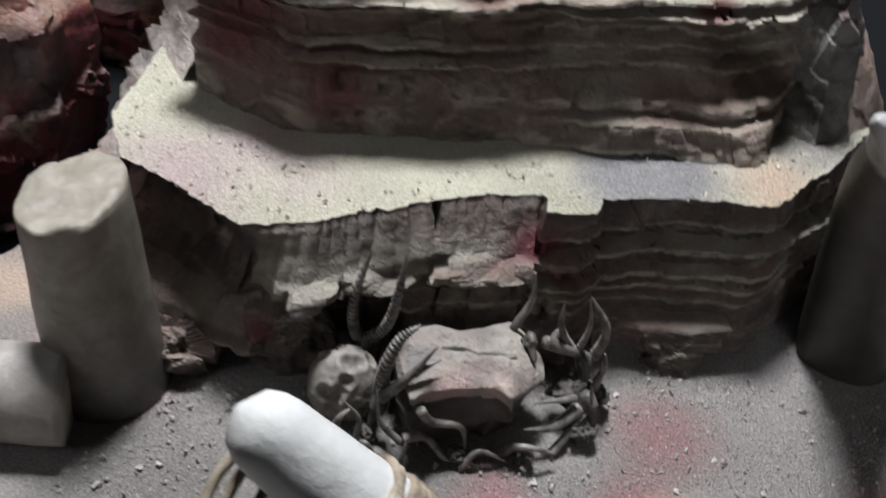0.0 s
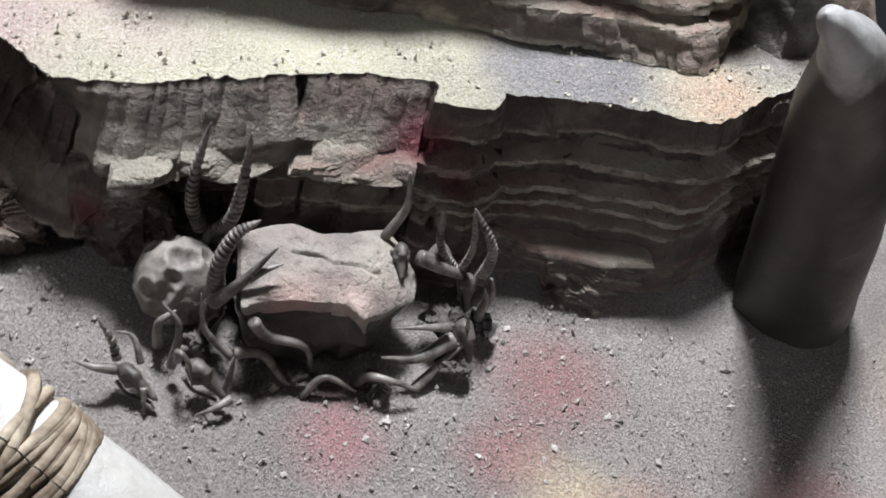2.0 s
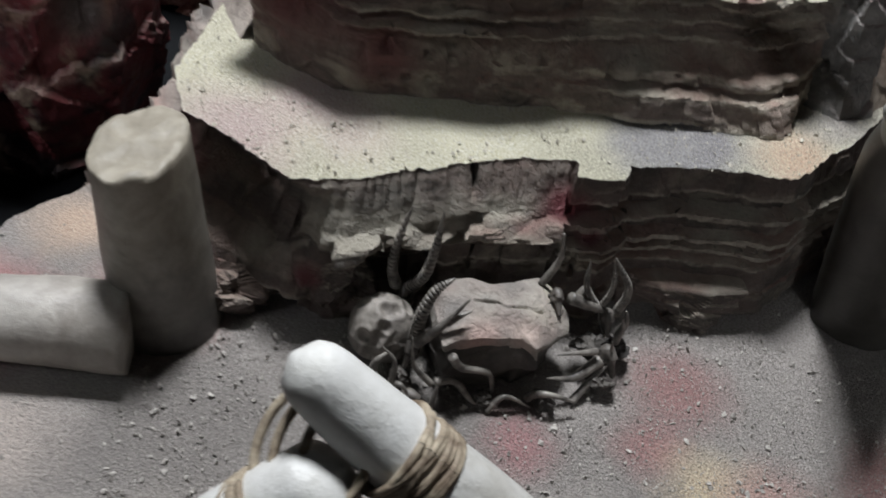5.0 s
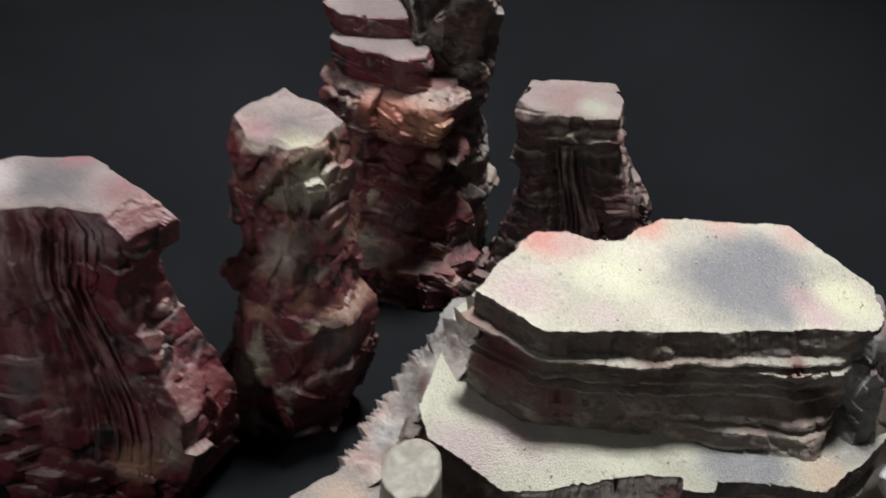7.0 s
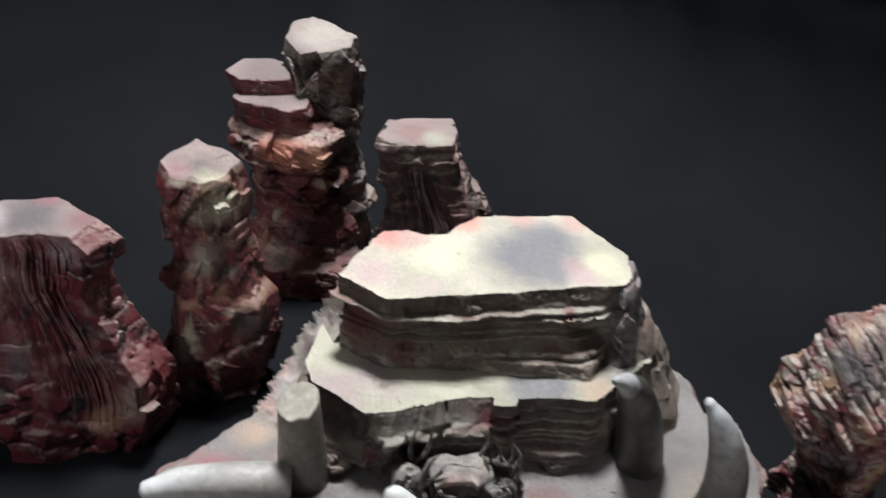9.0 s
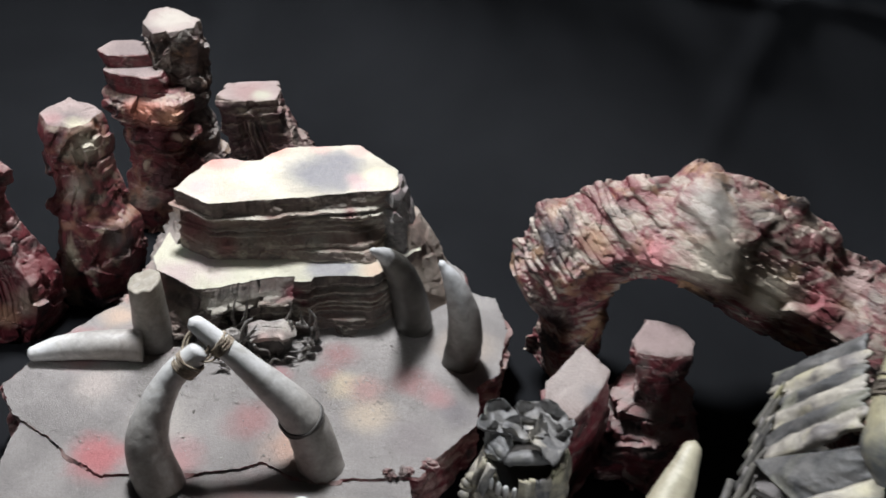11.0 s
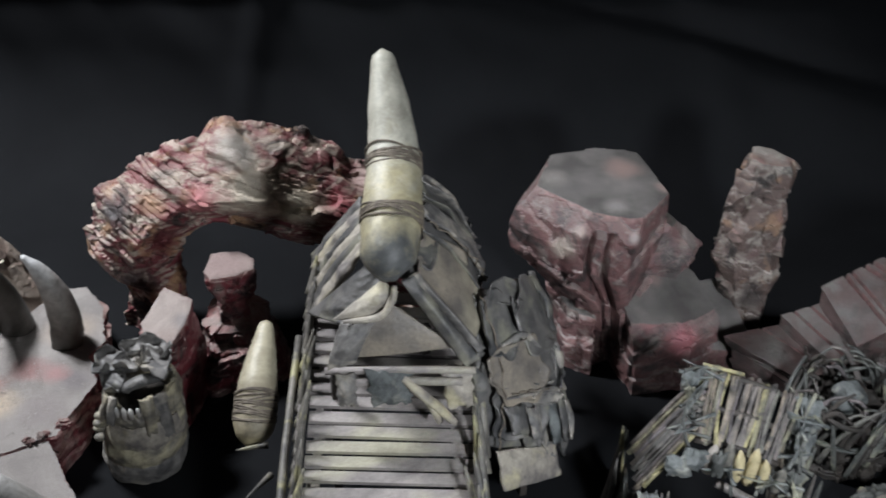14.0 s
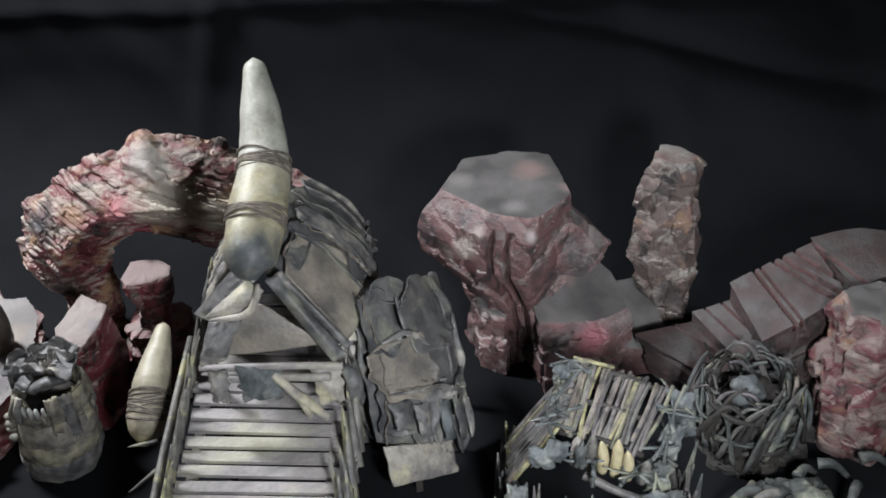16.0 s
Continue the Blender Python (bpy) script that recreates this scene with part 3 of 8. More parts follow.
M_CORD = plain_paint("twine", (0.20, 0.17, 0.13), (0.09, 0.075, 0.06), 200, 0.7, None, 900, 0.5, 0.0004)
M_CLOTH = plain_paint("black_cloth", (0.0100, 0.0107, 0.0120), (0.0068, 0.0073, 0.0083), 4, 0.85, None, 1500, 0.2, 0.0003)
# Dark wood, and the near-black fills that paint in the shade of hollows.
M_DARKWOOD_SHADE = plain_paint("dark_wood_shade", (0.045, 0.038, 0.032), (0.02, 0.018, 0.016), 60, 0.7, None, 500, 0.4, 0.0005)
M_CORD_PALE = plain_paint("pale_twine", (0.42, 0.36, 0.27), (0.15, 0.11, 0.075), 200, 0.7, None, 900, 0.5, 0.0004)
M_HIDE_MIX = plain_paint("cream_grey_hide", (0.23, 0.22, 0.205), (0.085, 0.083, 0.082), 55, 0.55, (1, 1, 1.3), 350, 0.5, 0.0012, (0.38, 0.35, 0.295))
M_DARKBONE = plain_paint("dark_bone", (0.13, 0.117, 0.104), (0.045, 0.04, 0.036), 150, 0.5, None, 700, 0.4, 0.0006)
M_FLANK = rock_paint("torn_pale_rock", (0.22, 0.18, 0.16), (0.46, 0.40, 0.36), (0.64, 0.60, 0.52), 0.95, 21.0, (0.66, 0.61, 0.52), 0.7, None, [(-0.078, 0.055, 0.125, 0.012, (0.66, 0.50, 0.40)), (-0.095, 0.055, 0.095, 0.010, (0.30, 0.28, 0.26)), (-0.088, 0.04, 0.085, 0.008, (0.16, 0.06, 0.06)), (-0.10, 0.03, 0.055, 0.012, (0.42, 0.40, 0.38))], 0.6, 0.6, 0.0, 1.4, 0.0030)
M_GRIT = plain_paint("grit", (0.58, 0.55, 0.51), (0.28, 0.26, 0.24), 400, 0.6)
M_GRIT_PALE = plain_paint("pale_grit", (0.66, 0.62, 0.52), (0.45, 0.42, 0.37), 400, 0.6)
M_REED = plain_paint("reed_sticks", (0.20, 0.188, 0.16), (0.07, 0.067, 0.063), 60, 0.55, None, 600, 0.4, 0.0005, (0.36, 0.34, 0.19))
M_MOSS = plain_paint("grey_green_hide", (0.10, 0.105, 0.097), (0.035, 0.038, 0.036), 60, 0.6, None, 400, 0.5, 0.0010, (0.24, 0.24, 0.18))
M_RAG = plain_paint("blue_grey_rag", (0.135, 0.147, 0.145), (0.050, 0.056, 0.056), 90, 0.65, None, 400, 0.5, 0.0010, (0.22, 0.225, 0.20))
M_HIDE_TAN = plain_paint("tan_hide", (0.27, 0.235, 0.185), (0.13, 0.118, 0.105), 28, 0.55, None, 350, 0.4, 0.0010, (0.36, 0.33, 0.25))
M_HIDE_OCHRE = plain_paint("ochre_hide", (0.33, 0.30, 0.225), (0.12, 0.113, 0.10), 50, 0.55, (1, 1, 1.6), 350, 0.5, 0.0012, (0.46, 0.42, 0.29))


def stick_paint():
    """Sticks that differ from one to the next: grey, brown, violet-grey or yellow."""
    mat, nt, bsdf = nodes_of("painted_stick")
    info = nt.nodes.new("ShaderNodeObjectInfo")
    own = ramp(nt, info.outputs["Random"], [(0.0, (0.10, 0.098, 0.088)), (0.30, (0.17, 0.15, 0.14)), (0.5, (0.13, 0.115, 0.12)), (0.66, (0.24, 0.20, 0.15)), (0.82, (0.14, 0.145, 0.13)), (0.95, (0.34, 0.31, 0.16))])
    col = mixed(nt, step(nt, noise_node(nt, 90, 4, 0.6, 0.3), 0.40, 0.66), own, (0.05, 0.048, 0.046))
    col = mixed(nt, 0.5, col, ramp(nt, noise_node(nt, 700, 4, 0.7), [(0.3, (0.3, 0.3, 0.3)), (0.7, (0.75, 0.75, 0.75))]), "OVERLAY")
    nt.links.new(col, bsdf.inputs["Base Color"])
    bsdf.inputs["Roughness"].default_value = 0.55
    bumped(nt, bsdf, noise_node(nt, 600, 4, 0.65), 0.4, 0.0005)
    return mat


M_STICK = stick_paint()

M_CLOTH.node_tree.nodes["Principled BSDF"].inputs["Specular IOR Level"].default_value = 0.09

# ---- table and backdrop: one black cloth ----
BACK = np.array([0.36, 0.933])  # level direction towards the backdrop


def cloth():
    along = np.array([0.933, -0.36])
    us, vs = np.linspace(-2.2, 2.6, 420), np.concatenate([np.linspace(-2.6, 0.30, 50), np.linspace(0.31, 1.3, 130), np.linspace(1.32, 2.2, 12)])
    rows = []
    for v in vs:
        for u in us:
            e = v - 0.36
            if e < 0:
                d, z = v, 0.0
            elif e < 0.24:
                a = e / 0.24 * math.pi / 2
                d, z = 0.36 + 0.15 * math.sin(a), 0.15 * (1 - math.cos(a))
            else:
                d, z = 0.51, 0.15 + e - 0.24
            rows.append((*(along * u + BACK * d), z))
    p = np.array(rows)
    e = np.clip((np.repeat(vs, len(us)) - 0.30) / 0.3, 0, 1)
    u = np.tile(us, len(vs))
    fold = (fbm(np.c_[u * 2.6 + p[:, 2] * 1.6, p[:, 2] * 1.3, u * 0 + 3], 3, 4) - 0.5) * 0.14
    crease = 0.009 * np.exp(-((p[:, 2] - 0.36 + 0.22 * u) / 0.011) ** 2) + 0.007 * np.exp(-((p[:, 2] - 0.44 + 0.30 * u) / 0.016) ** 2) + 0.007 * np.exp(-((p[:, 2] - 0.22 - 0.02 * u) / 0.012) ** 2) + 0.008 * np.exp(-((u - 0.25 - 0.2 * p[:, 2]) / 0.015) ** 2)
    p[:, :2] -= BACK * (np.abs(fold) + crease)[:, None] * e[:, None]
    ob = obj("backdrop", p, grid_faces(len(vs), len(us), False), M_CLOTH, None, "", True)
    tagged(ob, "black cloth over the table and hung up behind", "backdrop", "", "structure")


cloth()

# ---- the hill: three tiers of carved foam ----


def tier(name, bottom, top, z0, z1, side_mat, top_mat, seed, relief=0.004, lip=0.0, label="", n=520, nz=34, parent=None, layer=0.007, profile=None, cuts=(), jag=0.004):
    """A carved block: sides lofted from the bottom outline to the top outline and cut into strata, with a sanded top."""
    a, b = resample(bottom, n), resample(top, n)
    wobble = (np.c_[fbm(np.c_[b * 70, np.zeros(n)], seed + 40, 4), fbm(np.c_[b * 70, np.ones(n) * 7], seed + 41, 4)] - 0.5) * jag
    chip = (np.c_[fbm(np.c_[b * 500, np.zeros(n)], seed + 42, 3), fbm(np.c_[b * 500, np.ones(n) * 7], seed + 43, 3)] - 0.5) * jag * 0.45
    a, b = a + wobble * 0.6, b + wobble + chip
    rows = []
    for k in range(nz):
        t = k / (nz - 1)
        rows.append(np.c_[a * (1 - t) + b * t, np.full(n, z0 + (z1 - z0) * t)])
    v = np.vstack(rows)
    tt = np.repeat(np.linspace(0, 1, nz), n)
    tang = np.roll(b, -1, 0) - np.roll(b, 1, 0)
    tang /= np.linalg.norm(tang, axis=1)[:, None] + 1e-9
    out = np.tile(np.c_[tang[:, 1], -tang[:, 0]], (nz, 1))
    run = np.tile(np.arange(n) * (np.linalg.norm(np.roll(b, -1, 0) - b, axis=1).sum() / n), nz)
    push = 0.0006 * (fbm(v * 420, seed, 3) - 0.5)
    if profile is None:
        push += relief * (0.8 * strata(v, (0.1, 0.05, 1), layer, seed, 34, 0.5) + 0.7 * facets(v, 0.03, seed, (1, 1, 1), 0.4, 0.15))
    else:
        wander = 0.10 * (fbm(np.c_[v[:, :2] * 24, np.zeros(len(v))], seed + 7, 3) - 0.5) + 0.05 * (fbm(v * 160, seed + 8, 3) - 0.5)
        push += profile(v, tt, np.clip(tt + wander * np.clip((1 - tt) / 0.15, 0, 1), 0, 1), run)
    for cx, cy, wide, deep, low, high in cuts:
        d = np.hypot(v[:, 0] - cx, v[:, 1] - cy)
        push -= deep * np.clip(1.3 - d / wide, 0, 1) * ((tt > low) & (tt < high))
    fade = np.clip((1 - tt) / 0.04, 0, 1)
    push = push * (0.2 + 0.8 * fade)
    proud = push.reshape(nz, n)
    proud = proud - 0.5 * (np.roll(proud, 3, 0) + np.roll(proud, -3, 0))
    worn = np.clip(proud.ravel() / 0.0018, 0, 0.95) * (tt < 0.97)
    v[:, :2] += out * push[:, None]
    f = grid_faces(nz, n)
    ring = v[-n:, :2]
    # top sheet
    lo, hi = ring.min(0), ring.max(0)
    rng = np.random.RandomState(seed)
    gx, gy = np.meshgrid(np.arange(lo[0], hi[0], 0.005), np.arange(lo[1], hi[1], 0.005))
    inner = np.c_[gx.ravel(), gy.ravel()] + rng.rand(gx.size, 2) * 0.002
    keep = []
    for p in inner:
        d = ring - p
        ang = np.arctan2(d[:, 1], d[:, 0])
        w = np.diff(np.concatenate([ang, ang[:1]]))
        w = (w + math.pi) % (2 * math.pi) - math.pi
        if abs(w.sum()) > 3 and (d ** 2).sum(1).min() > 0.003 ** 2:
            keep.append(p)
    pts = [Vector(p) for p in ring] + [Vector(p) for p in keep]
    res = geometry.delaunay_2d_cdt(pts, [], [list(range(n))], 1, 1e-7)
    cap = np.array([tuple(p) for p in res[0]])
    cz = z1 + 0.0008 * (fbm(np.c_[cap * 320, np.zeros(len(cap))], seed + 4, 2) - 0.5) + 0.0012 * (fbm(np.c_[cap * 45, np.zeros(len(cap))], seed + 3, 3) - 0.5)
    cap3 = np.c_[cap, cz]
    off = len(v)
    faces = f + [tuple(i + off for i in face) for face in res[2]]
    verts = np.vstack([v, cap3])
    me = bpy.data.meshes.new(name)
    me.from_pydata([tuple(p) for p in verts], [], faces)
    me.materials.append(side_mat)
    me.materials.append(top_mat)
    me.polygons.foreach_set("material_index", [0] * len(f) + [1] * len(res[2]))
    me.update()
    crisp(me, 30)
    ob = new(name, me)
    keep_worn(ob, np.concatenate([worn, np.zeros(len(cap3))]))
    if parent is not None:
        ob.parent = parent
        ob.matrix_parent_inverse = parent.matrix_basis.inverted()
    if label:
        tagged(ob, label)
    return ob


def cm(rows):
    return [(x / 100, y / 100) for x, y in rows]


hill = thing("terrain_hill", (0.02, 0.0, 0.0), "three-tier carved foam hill with cream tops and red-brown layered sides", "terrain")
GROUND = cm([(-15.7, -12.2), (-8, -16.8), (-3, -16.2), (1, -15.2), (3, -14.2), (5.5, -15.4), (8.2, -15.1), (14.3, -14), (18.5, -8.3), (18.1, -4.6),
             (19.8, -2.5), (20.2, 3.0), (19.2, 6.6), (16.9, 7.0), (16.2, 9.5), (14, 12), (5, 17), (-9, 14), (-10.2, 6), (-10.8, 4), (-11.2, 1.8), (-13.3, -0.8), (-16.1, -5), (-17.7, -9.5)])
GROUND_LOW = [(x * 0.985, y * 0.985) for x, y in GROUND]
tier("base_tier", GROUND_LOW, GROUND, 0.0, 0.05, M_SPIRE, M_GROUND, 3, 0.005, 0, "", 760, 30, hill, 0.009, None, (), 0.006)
FRONT = cm([(-15.2, -12.6), (-15.0, -19), (-9, -29), (4, -35), (14, -34), (15.5, -24), (13.6, -14.2), (8.0, -14.6), (3, -13), (-3, -15), (-8, -16)])
tier("front_tier", FRONT, FRONT, 0.0, 0.0478, M_SPIRE, M_GROUND, 5, 0.003, 0, "", 520, 22, hill, 0.009)
LEDGE = cm([(-8.7, 1.4), (-8.0, -0.1), (-4.5, -2.1), (0, -0.05), (2.7, 0.8), (2.8, 0.1), (4.1, 0.3), (4.25, 1.0), (9.0, 1.8), (12.4, 6.0),
            (12.4, 10), (6, 15), (-6, 13), (-8.2, 8)])
LEDGE_LOW = cm([(-9.8, 1.2), (-8.4, -1.0), (-4.2, -2.6), (0, -0.9), (2.7, -0.1), (3.0, -0.3), (4.1, -0.1), (4.4, 0.5), (9.2, 1.2), (13.0, 5.6),
                (13, 10.4), (6, 15.6), (-6, 13.6), (-9.2, 8)])


def band(t, lo, hi, edge=0.018):
    return np.clip((t - lo) / edge + 0.5, 0, 1) * np.clip((hi - t) / edge + 0.5, 0, 1)


def ledge_profile(v, t, th, run):
    """Striated lip, powdered slope and broken blocks to the west; long level shelves to the east."""
    x = v[:, 0]
    west = np.clip((0.030 - x) / 0.004, 0, 1)
    far = np.clip((-0.034 - x) / 0.010, 0, 1)
    small = facets(v, 0.010, 81, (1, 1, 1.2), 0.5, 0.05)
    large = facets(v, 0.026, 82, (1, 1, 0.8), 0.6, 0.12)
    crumb = fbm(v * 260, 85, 3) - 0.5
    stri = 0.0007 * (fbm(np.c_[run * 700, t * 5, t * 0], 83, 3) - 0.5)
    slope = np.interp(th, [0, 0.55, 0.62, 1.0], [0, 0, 0.0078, 0])
    a = slope + stri * 1.8 + band(th, 0.55, 0.72) * (0.0026 * small + 0.0036 * crumb)
    block = band(x, -0.006, 0.045, 0.003)
    a += band(th, 0.40, 0.56, 0.010) * (0.0054 * block + 0.0012 * small) + band(th, 0.14, 0.385, 0.010) * (0.0036 * block + 0.0009 * small)
    a -= (1 - block) * band(th, 0.14, 0.56) * (0.0035 - 0.0030 * small)
    fold = np.interp(t + 0.10 * (x + 0.05) / 0.03, [0, 0.12, 0.20, 0.30, 0.45, 0.75, 0.9, 1.0], [-0.010, -0.008, 0.0015, 0.0, -0.006, -0.008, -0.004, 0]) + 0.0022 * large + 0.0008 * small
    a = a * (1 - far) + (fold * np.clip((1 - t) / 0.05, 0, 1)) * far
    m1, m2, m3 = (0.25 + 1.2 * vnoise(np.c_[run * 55, t * 0, t * 0 + k], 86 + k) for k in (0, 1, 2))
    e = stri - 0.0040 * band(th, 0.70, 0.80, 0.012) + 0.0026 * band(th, 0.655, 0.695, 0.008) * m1 - 0.0016 * band(th, 0.55, 0.655, 0.010) + 0.0024 * band(th, 0.505, 0.545, 0.008) * m3 - 0.0040 * band(th, 0.455, 0.50, 0.008) * m2
    e += 0.0020 * band(th, 0.415, 0.45, 0.008) * m1 - 0.0022 * band(th, 0.36, 0.41, 0.010) * m3 + 0.0012 * band(th, 0.16, 0.36, 0.012) + 0.0007 * small + 0.0011 * crumb + 0.0024 * band(th, 0.0, 0.15, 0.012) * m3
    return a * west + e * (1 - west)


def top_profile(v, t, th, run):
    """Dark striated lip over thin jutting shelves and a hollow, pierced face."""
    x = v[:, 0]
    east = np.clip((x - 0.01) / 0.05, 0, 1)
    small = facets(v, 0.012, 91, (1, 1, 1.5), 0.5, 0.06)
    stri = 0.0008 * (fbm(np.c_[run * 620, t * 4, t * 0], 93, 3) - 0.5)
    m1, m2, m3 = (0.2 + 1.3 * vnoise(np.c_[run * 45, t * 0, t * 0 + k], 96 + k) for k in (0, 1, 2))
    th = th + 0.035 * (fbm(np.c_[v[:, :2] * 9, v[:, 2] * 0], 97, 2) - 0.5)
    p = stri * band(th, 0.77, 1.1) * 1.6 + 0.0052 * band(th, 0.73, 0.765, 0.008) * m1 - 0.0042 * band(th, 0.69, 0.73, 0.010) + 0.0060 * east * band(th, 0.655, 0.685, 0.008) * m2 - 0.0020 * east * band(th, 0.60, 0.65, 0.010) + 0.0046 * east * band(th, 0.56, 0.59, 0.008) * m3
    p -= (0.0036 + 0.0016 * east) * band(th, 0.30, 0.655, 0.10)
    p += 0.0010 * small + 0.0015 * (fbm(v * (200, 200, 420), 98, 3) - 0.5) + 0.0040 * band(th, 0.385, 0.415, 0.008) * m3 + 0.0030 * band(th, 0.47, 0.50, 0.008) * m1 + 0.0048 * band(th, 0.0, 0.17, 0.012) * (0.2 + 0.8 * east) * m2 + 0.0034 * east * band(th, 0.20, 0.27, 0.010) * m1
    corner = np.clip((x - 0.086) / 0.008, 0, 1)
    return p * (1 - 0.8 * corner) + corner * np.clip((1 - t) / 0.15, 0, 1) * 0.0035 * (facets(v, 0.020, 92, (1, 1, 1), 0.5, 0.15) + 0.4 * small)


BRICK_CUTS = [(x / 100, y / 100, 0.0009, 0.0035, lo, hi) for x, y, lo, hi in
              ((0.15, -0.4, 0.14, 0.56), (1.05, -0.1, 0.14, 0.56), (2.1, 0.3, 0.14, 0.56), (3.3, -0.1, 0.3, 0.7), (0.0, -0.05, 0.66, 1.0))]
tier("ledge_tier", LEDGE_LOW, LEDGE, 0.05, 0.10, M_HILL_SIDE, M_LEDGE, 8, 0.0045, 0, "", 1300, 110, hill, 0.006, ledge_profile, BRICK_CUTS)
TOP = cm([(-7.4, 3.8), (-4.2, 2.3), (2.8, 4.5), (9.9, 6.8), (10.2, 7.6), (9.8, 9.7), (6.3, 12.9), (0.3, 11.3), (-1.0, 10.0), (-1.4, 9.2), (-2.9, 8.7),
          (-4.1, 9.1), (-5.4, 8.4), (-6.6, 6.0)])
TOP_LOW = cm([(-6.9, 3.2), (-4.3, 1.9), (2.5, 3.0), (8.3, 3.8), (10.9, 6.3), (10.8, 9.7), (6.6, 13.4), (0.3, 12), (-1.0, 11.0), (-1.4, 10.2), (-2.9, 9.7),
              (-4.1, 9.9), (-5.8, 9), (-7.2, 6.4)])
HOLES = [((-3.6 + 0.62 * k) / 100, (2.05 + 0.135 * k + 0.1 * math.sin(k * 2.1)) / 100, 0.0014, 0.0024, lo, hi) for k in range(16) for lo, hi in ((0.23 + 0.02 * math.sin(k), 0.29 + 0.02 * math.sin(k * 1.7)), (0.10, 0.145)) if (k * 7) % 5]
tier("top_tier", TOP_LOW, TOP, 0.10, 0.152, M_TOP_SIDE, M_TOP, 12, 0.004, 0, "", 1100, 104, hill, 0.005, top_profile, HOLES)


# ---- rock spires ----
def ridged(x, seed):
    """Straight-edged noise along one axis, from 0 to 1: creased, never rounded."""
    k = np.floor(x).astype(int)
    f = x - k
    return GRID[(k * 37 + seed * 911) % 4096] * (1 - f) + GRID[((k + 1) * 37 + seed * 911) % 4096] * f


def broken_beds(p, across, thick, seed, wide=0.030, warp=1.0):
    """Split beds: each stands out or back in plates with broken ends. Gives the offset (about -1 to 1) and the height within the bed."""
    d = np.array(across, float)
    d /= np.linalg.norm(d)
    a = np.cross(d, (0.31, 0.95, 0.05))
    a /= np.linalg.norm(a)
    b = np.cross(d, a)
    s = p @ d / thick + warp * (1.5 * (fbm(p * 18, seed, 2) - 0.5) + 0.5 * (fbm(p * 130, seed + 1, 2) - 0.5))
    s = s + 0.55 * ridged(s * 0.83, seed + 5)
    k = np.floor(s)
    f = s - k
    ki = k.astype(int)
    shift = GRID[(ki * 53 + seed * 7) % 4096] * 40
    u = p @ a / wide + shift + 0.6 * (fbm(p * 90, seed + 3, 2) - 0.5)
    w = p @ b / wide + shift * 0.7 + 0.6 * (fbm(p * 90 + 5, seed + 4, 2) - 0.5)
    own = 0.5 * ridged(u, seed + 6) + 0.5 * ridged(w, seed + 7)
    plate = GRID[(np.floor(u * 1.3).astype(int) * 71 + np.floor(w * 1.3).astype(int) * 193 + ki * 389 + seed) % 4096]
    off = 1.5 * (own - 0.5) + 0.8 * (plate - 0.5) + 0.7 * (GRID[(ki * 17 + seed * 3) % 4096] - 0.5)
    off = off - 0.30 * np.clip(1 - f / 0.22, 0, 1) - 0.12 * np.clip((f - 0.86) / 0.14, 0, 1)
    return off, f


def polar(poly, na):
    """Radius of a star-shaped outline (about its middle) at na even angles."""
    q = np.array(poly, float)
    ang = np.arctan2(q[:, 1], q[:, 0])
    order = np.argsort(ang)
    q, ang = q[order], ang[order]
    th = -math.pi + (np.arange(na) + 0.5) / na * 2 * math.pi
    i = np.searchsorted(ang, th) % len(q)
    a, b = q[i - 1], q[i]
    e = b - a
    c, s = np.cos(th), np.sin(th)
    return th, (a[:, 0] * e[:, 1] - a[:, 1] * e[:, 0]) / (c * e[:, 1] - s * e[:, 0] + 1e-12)


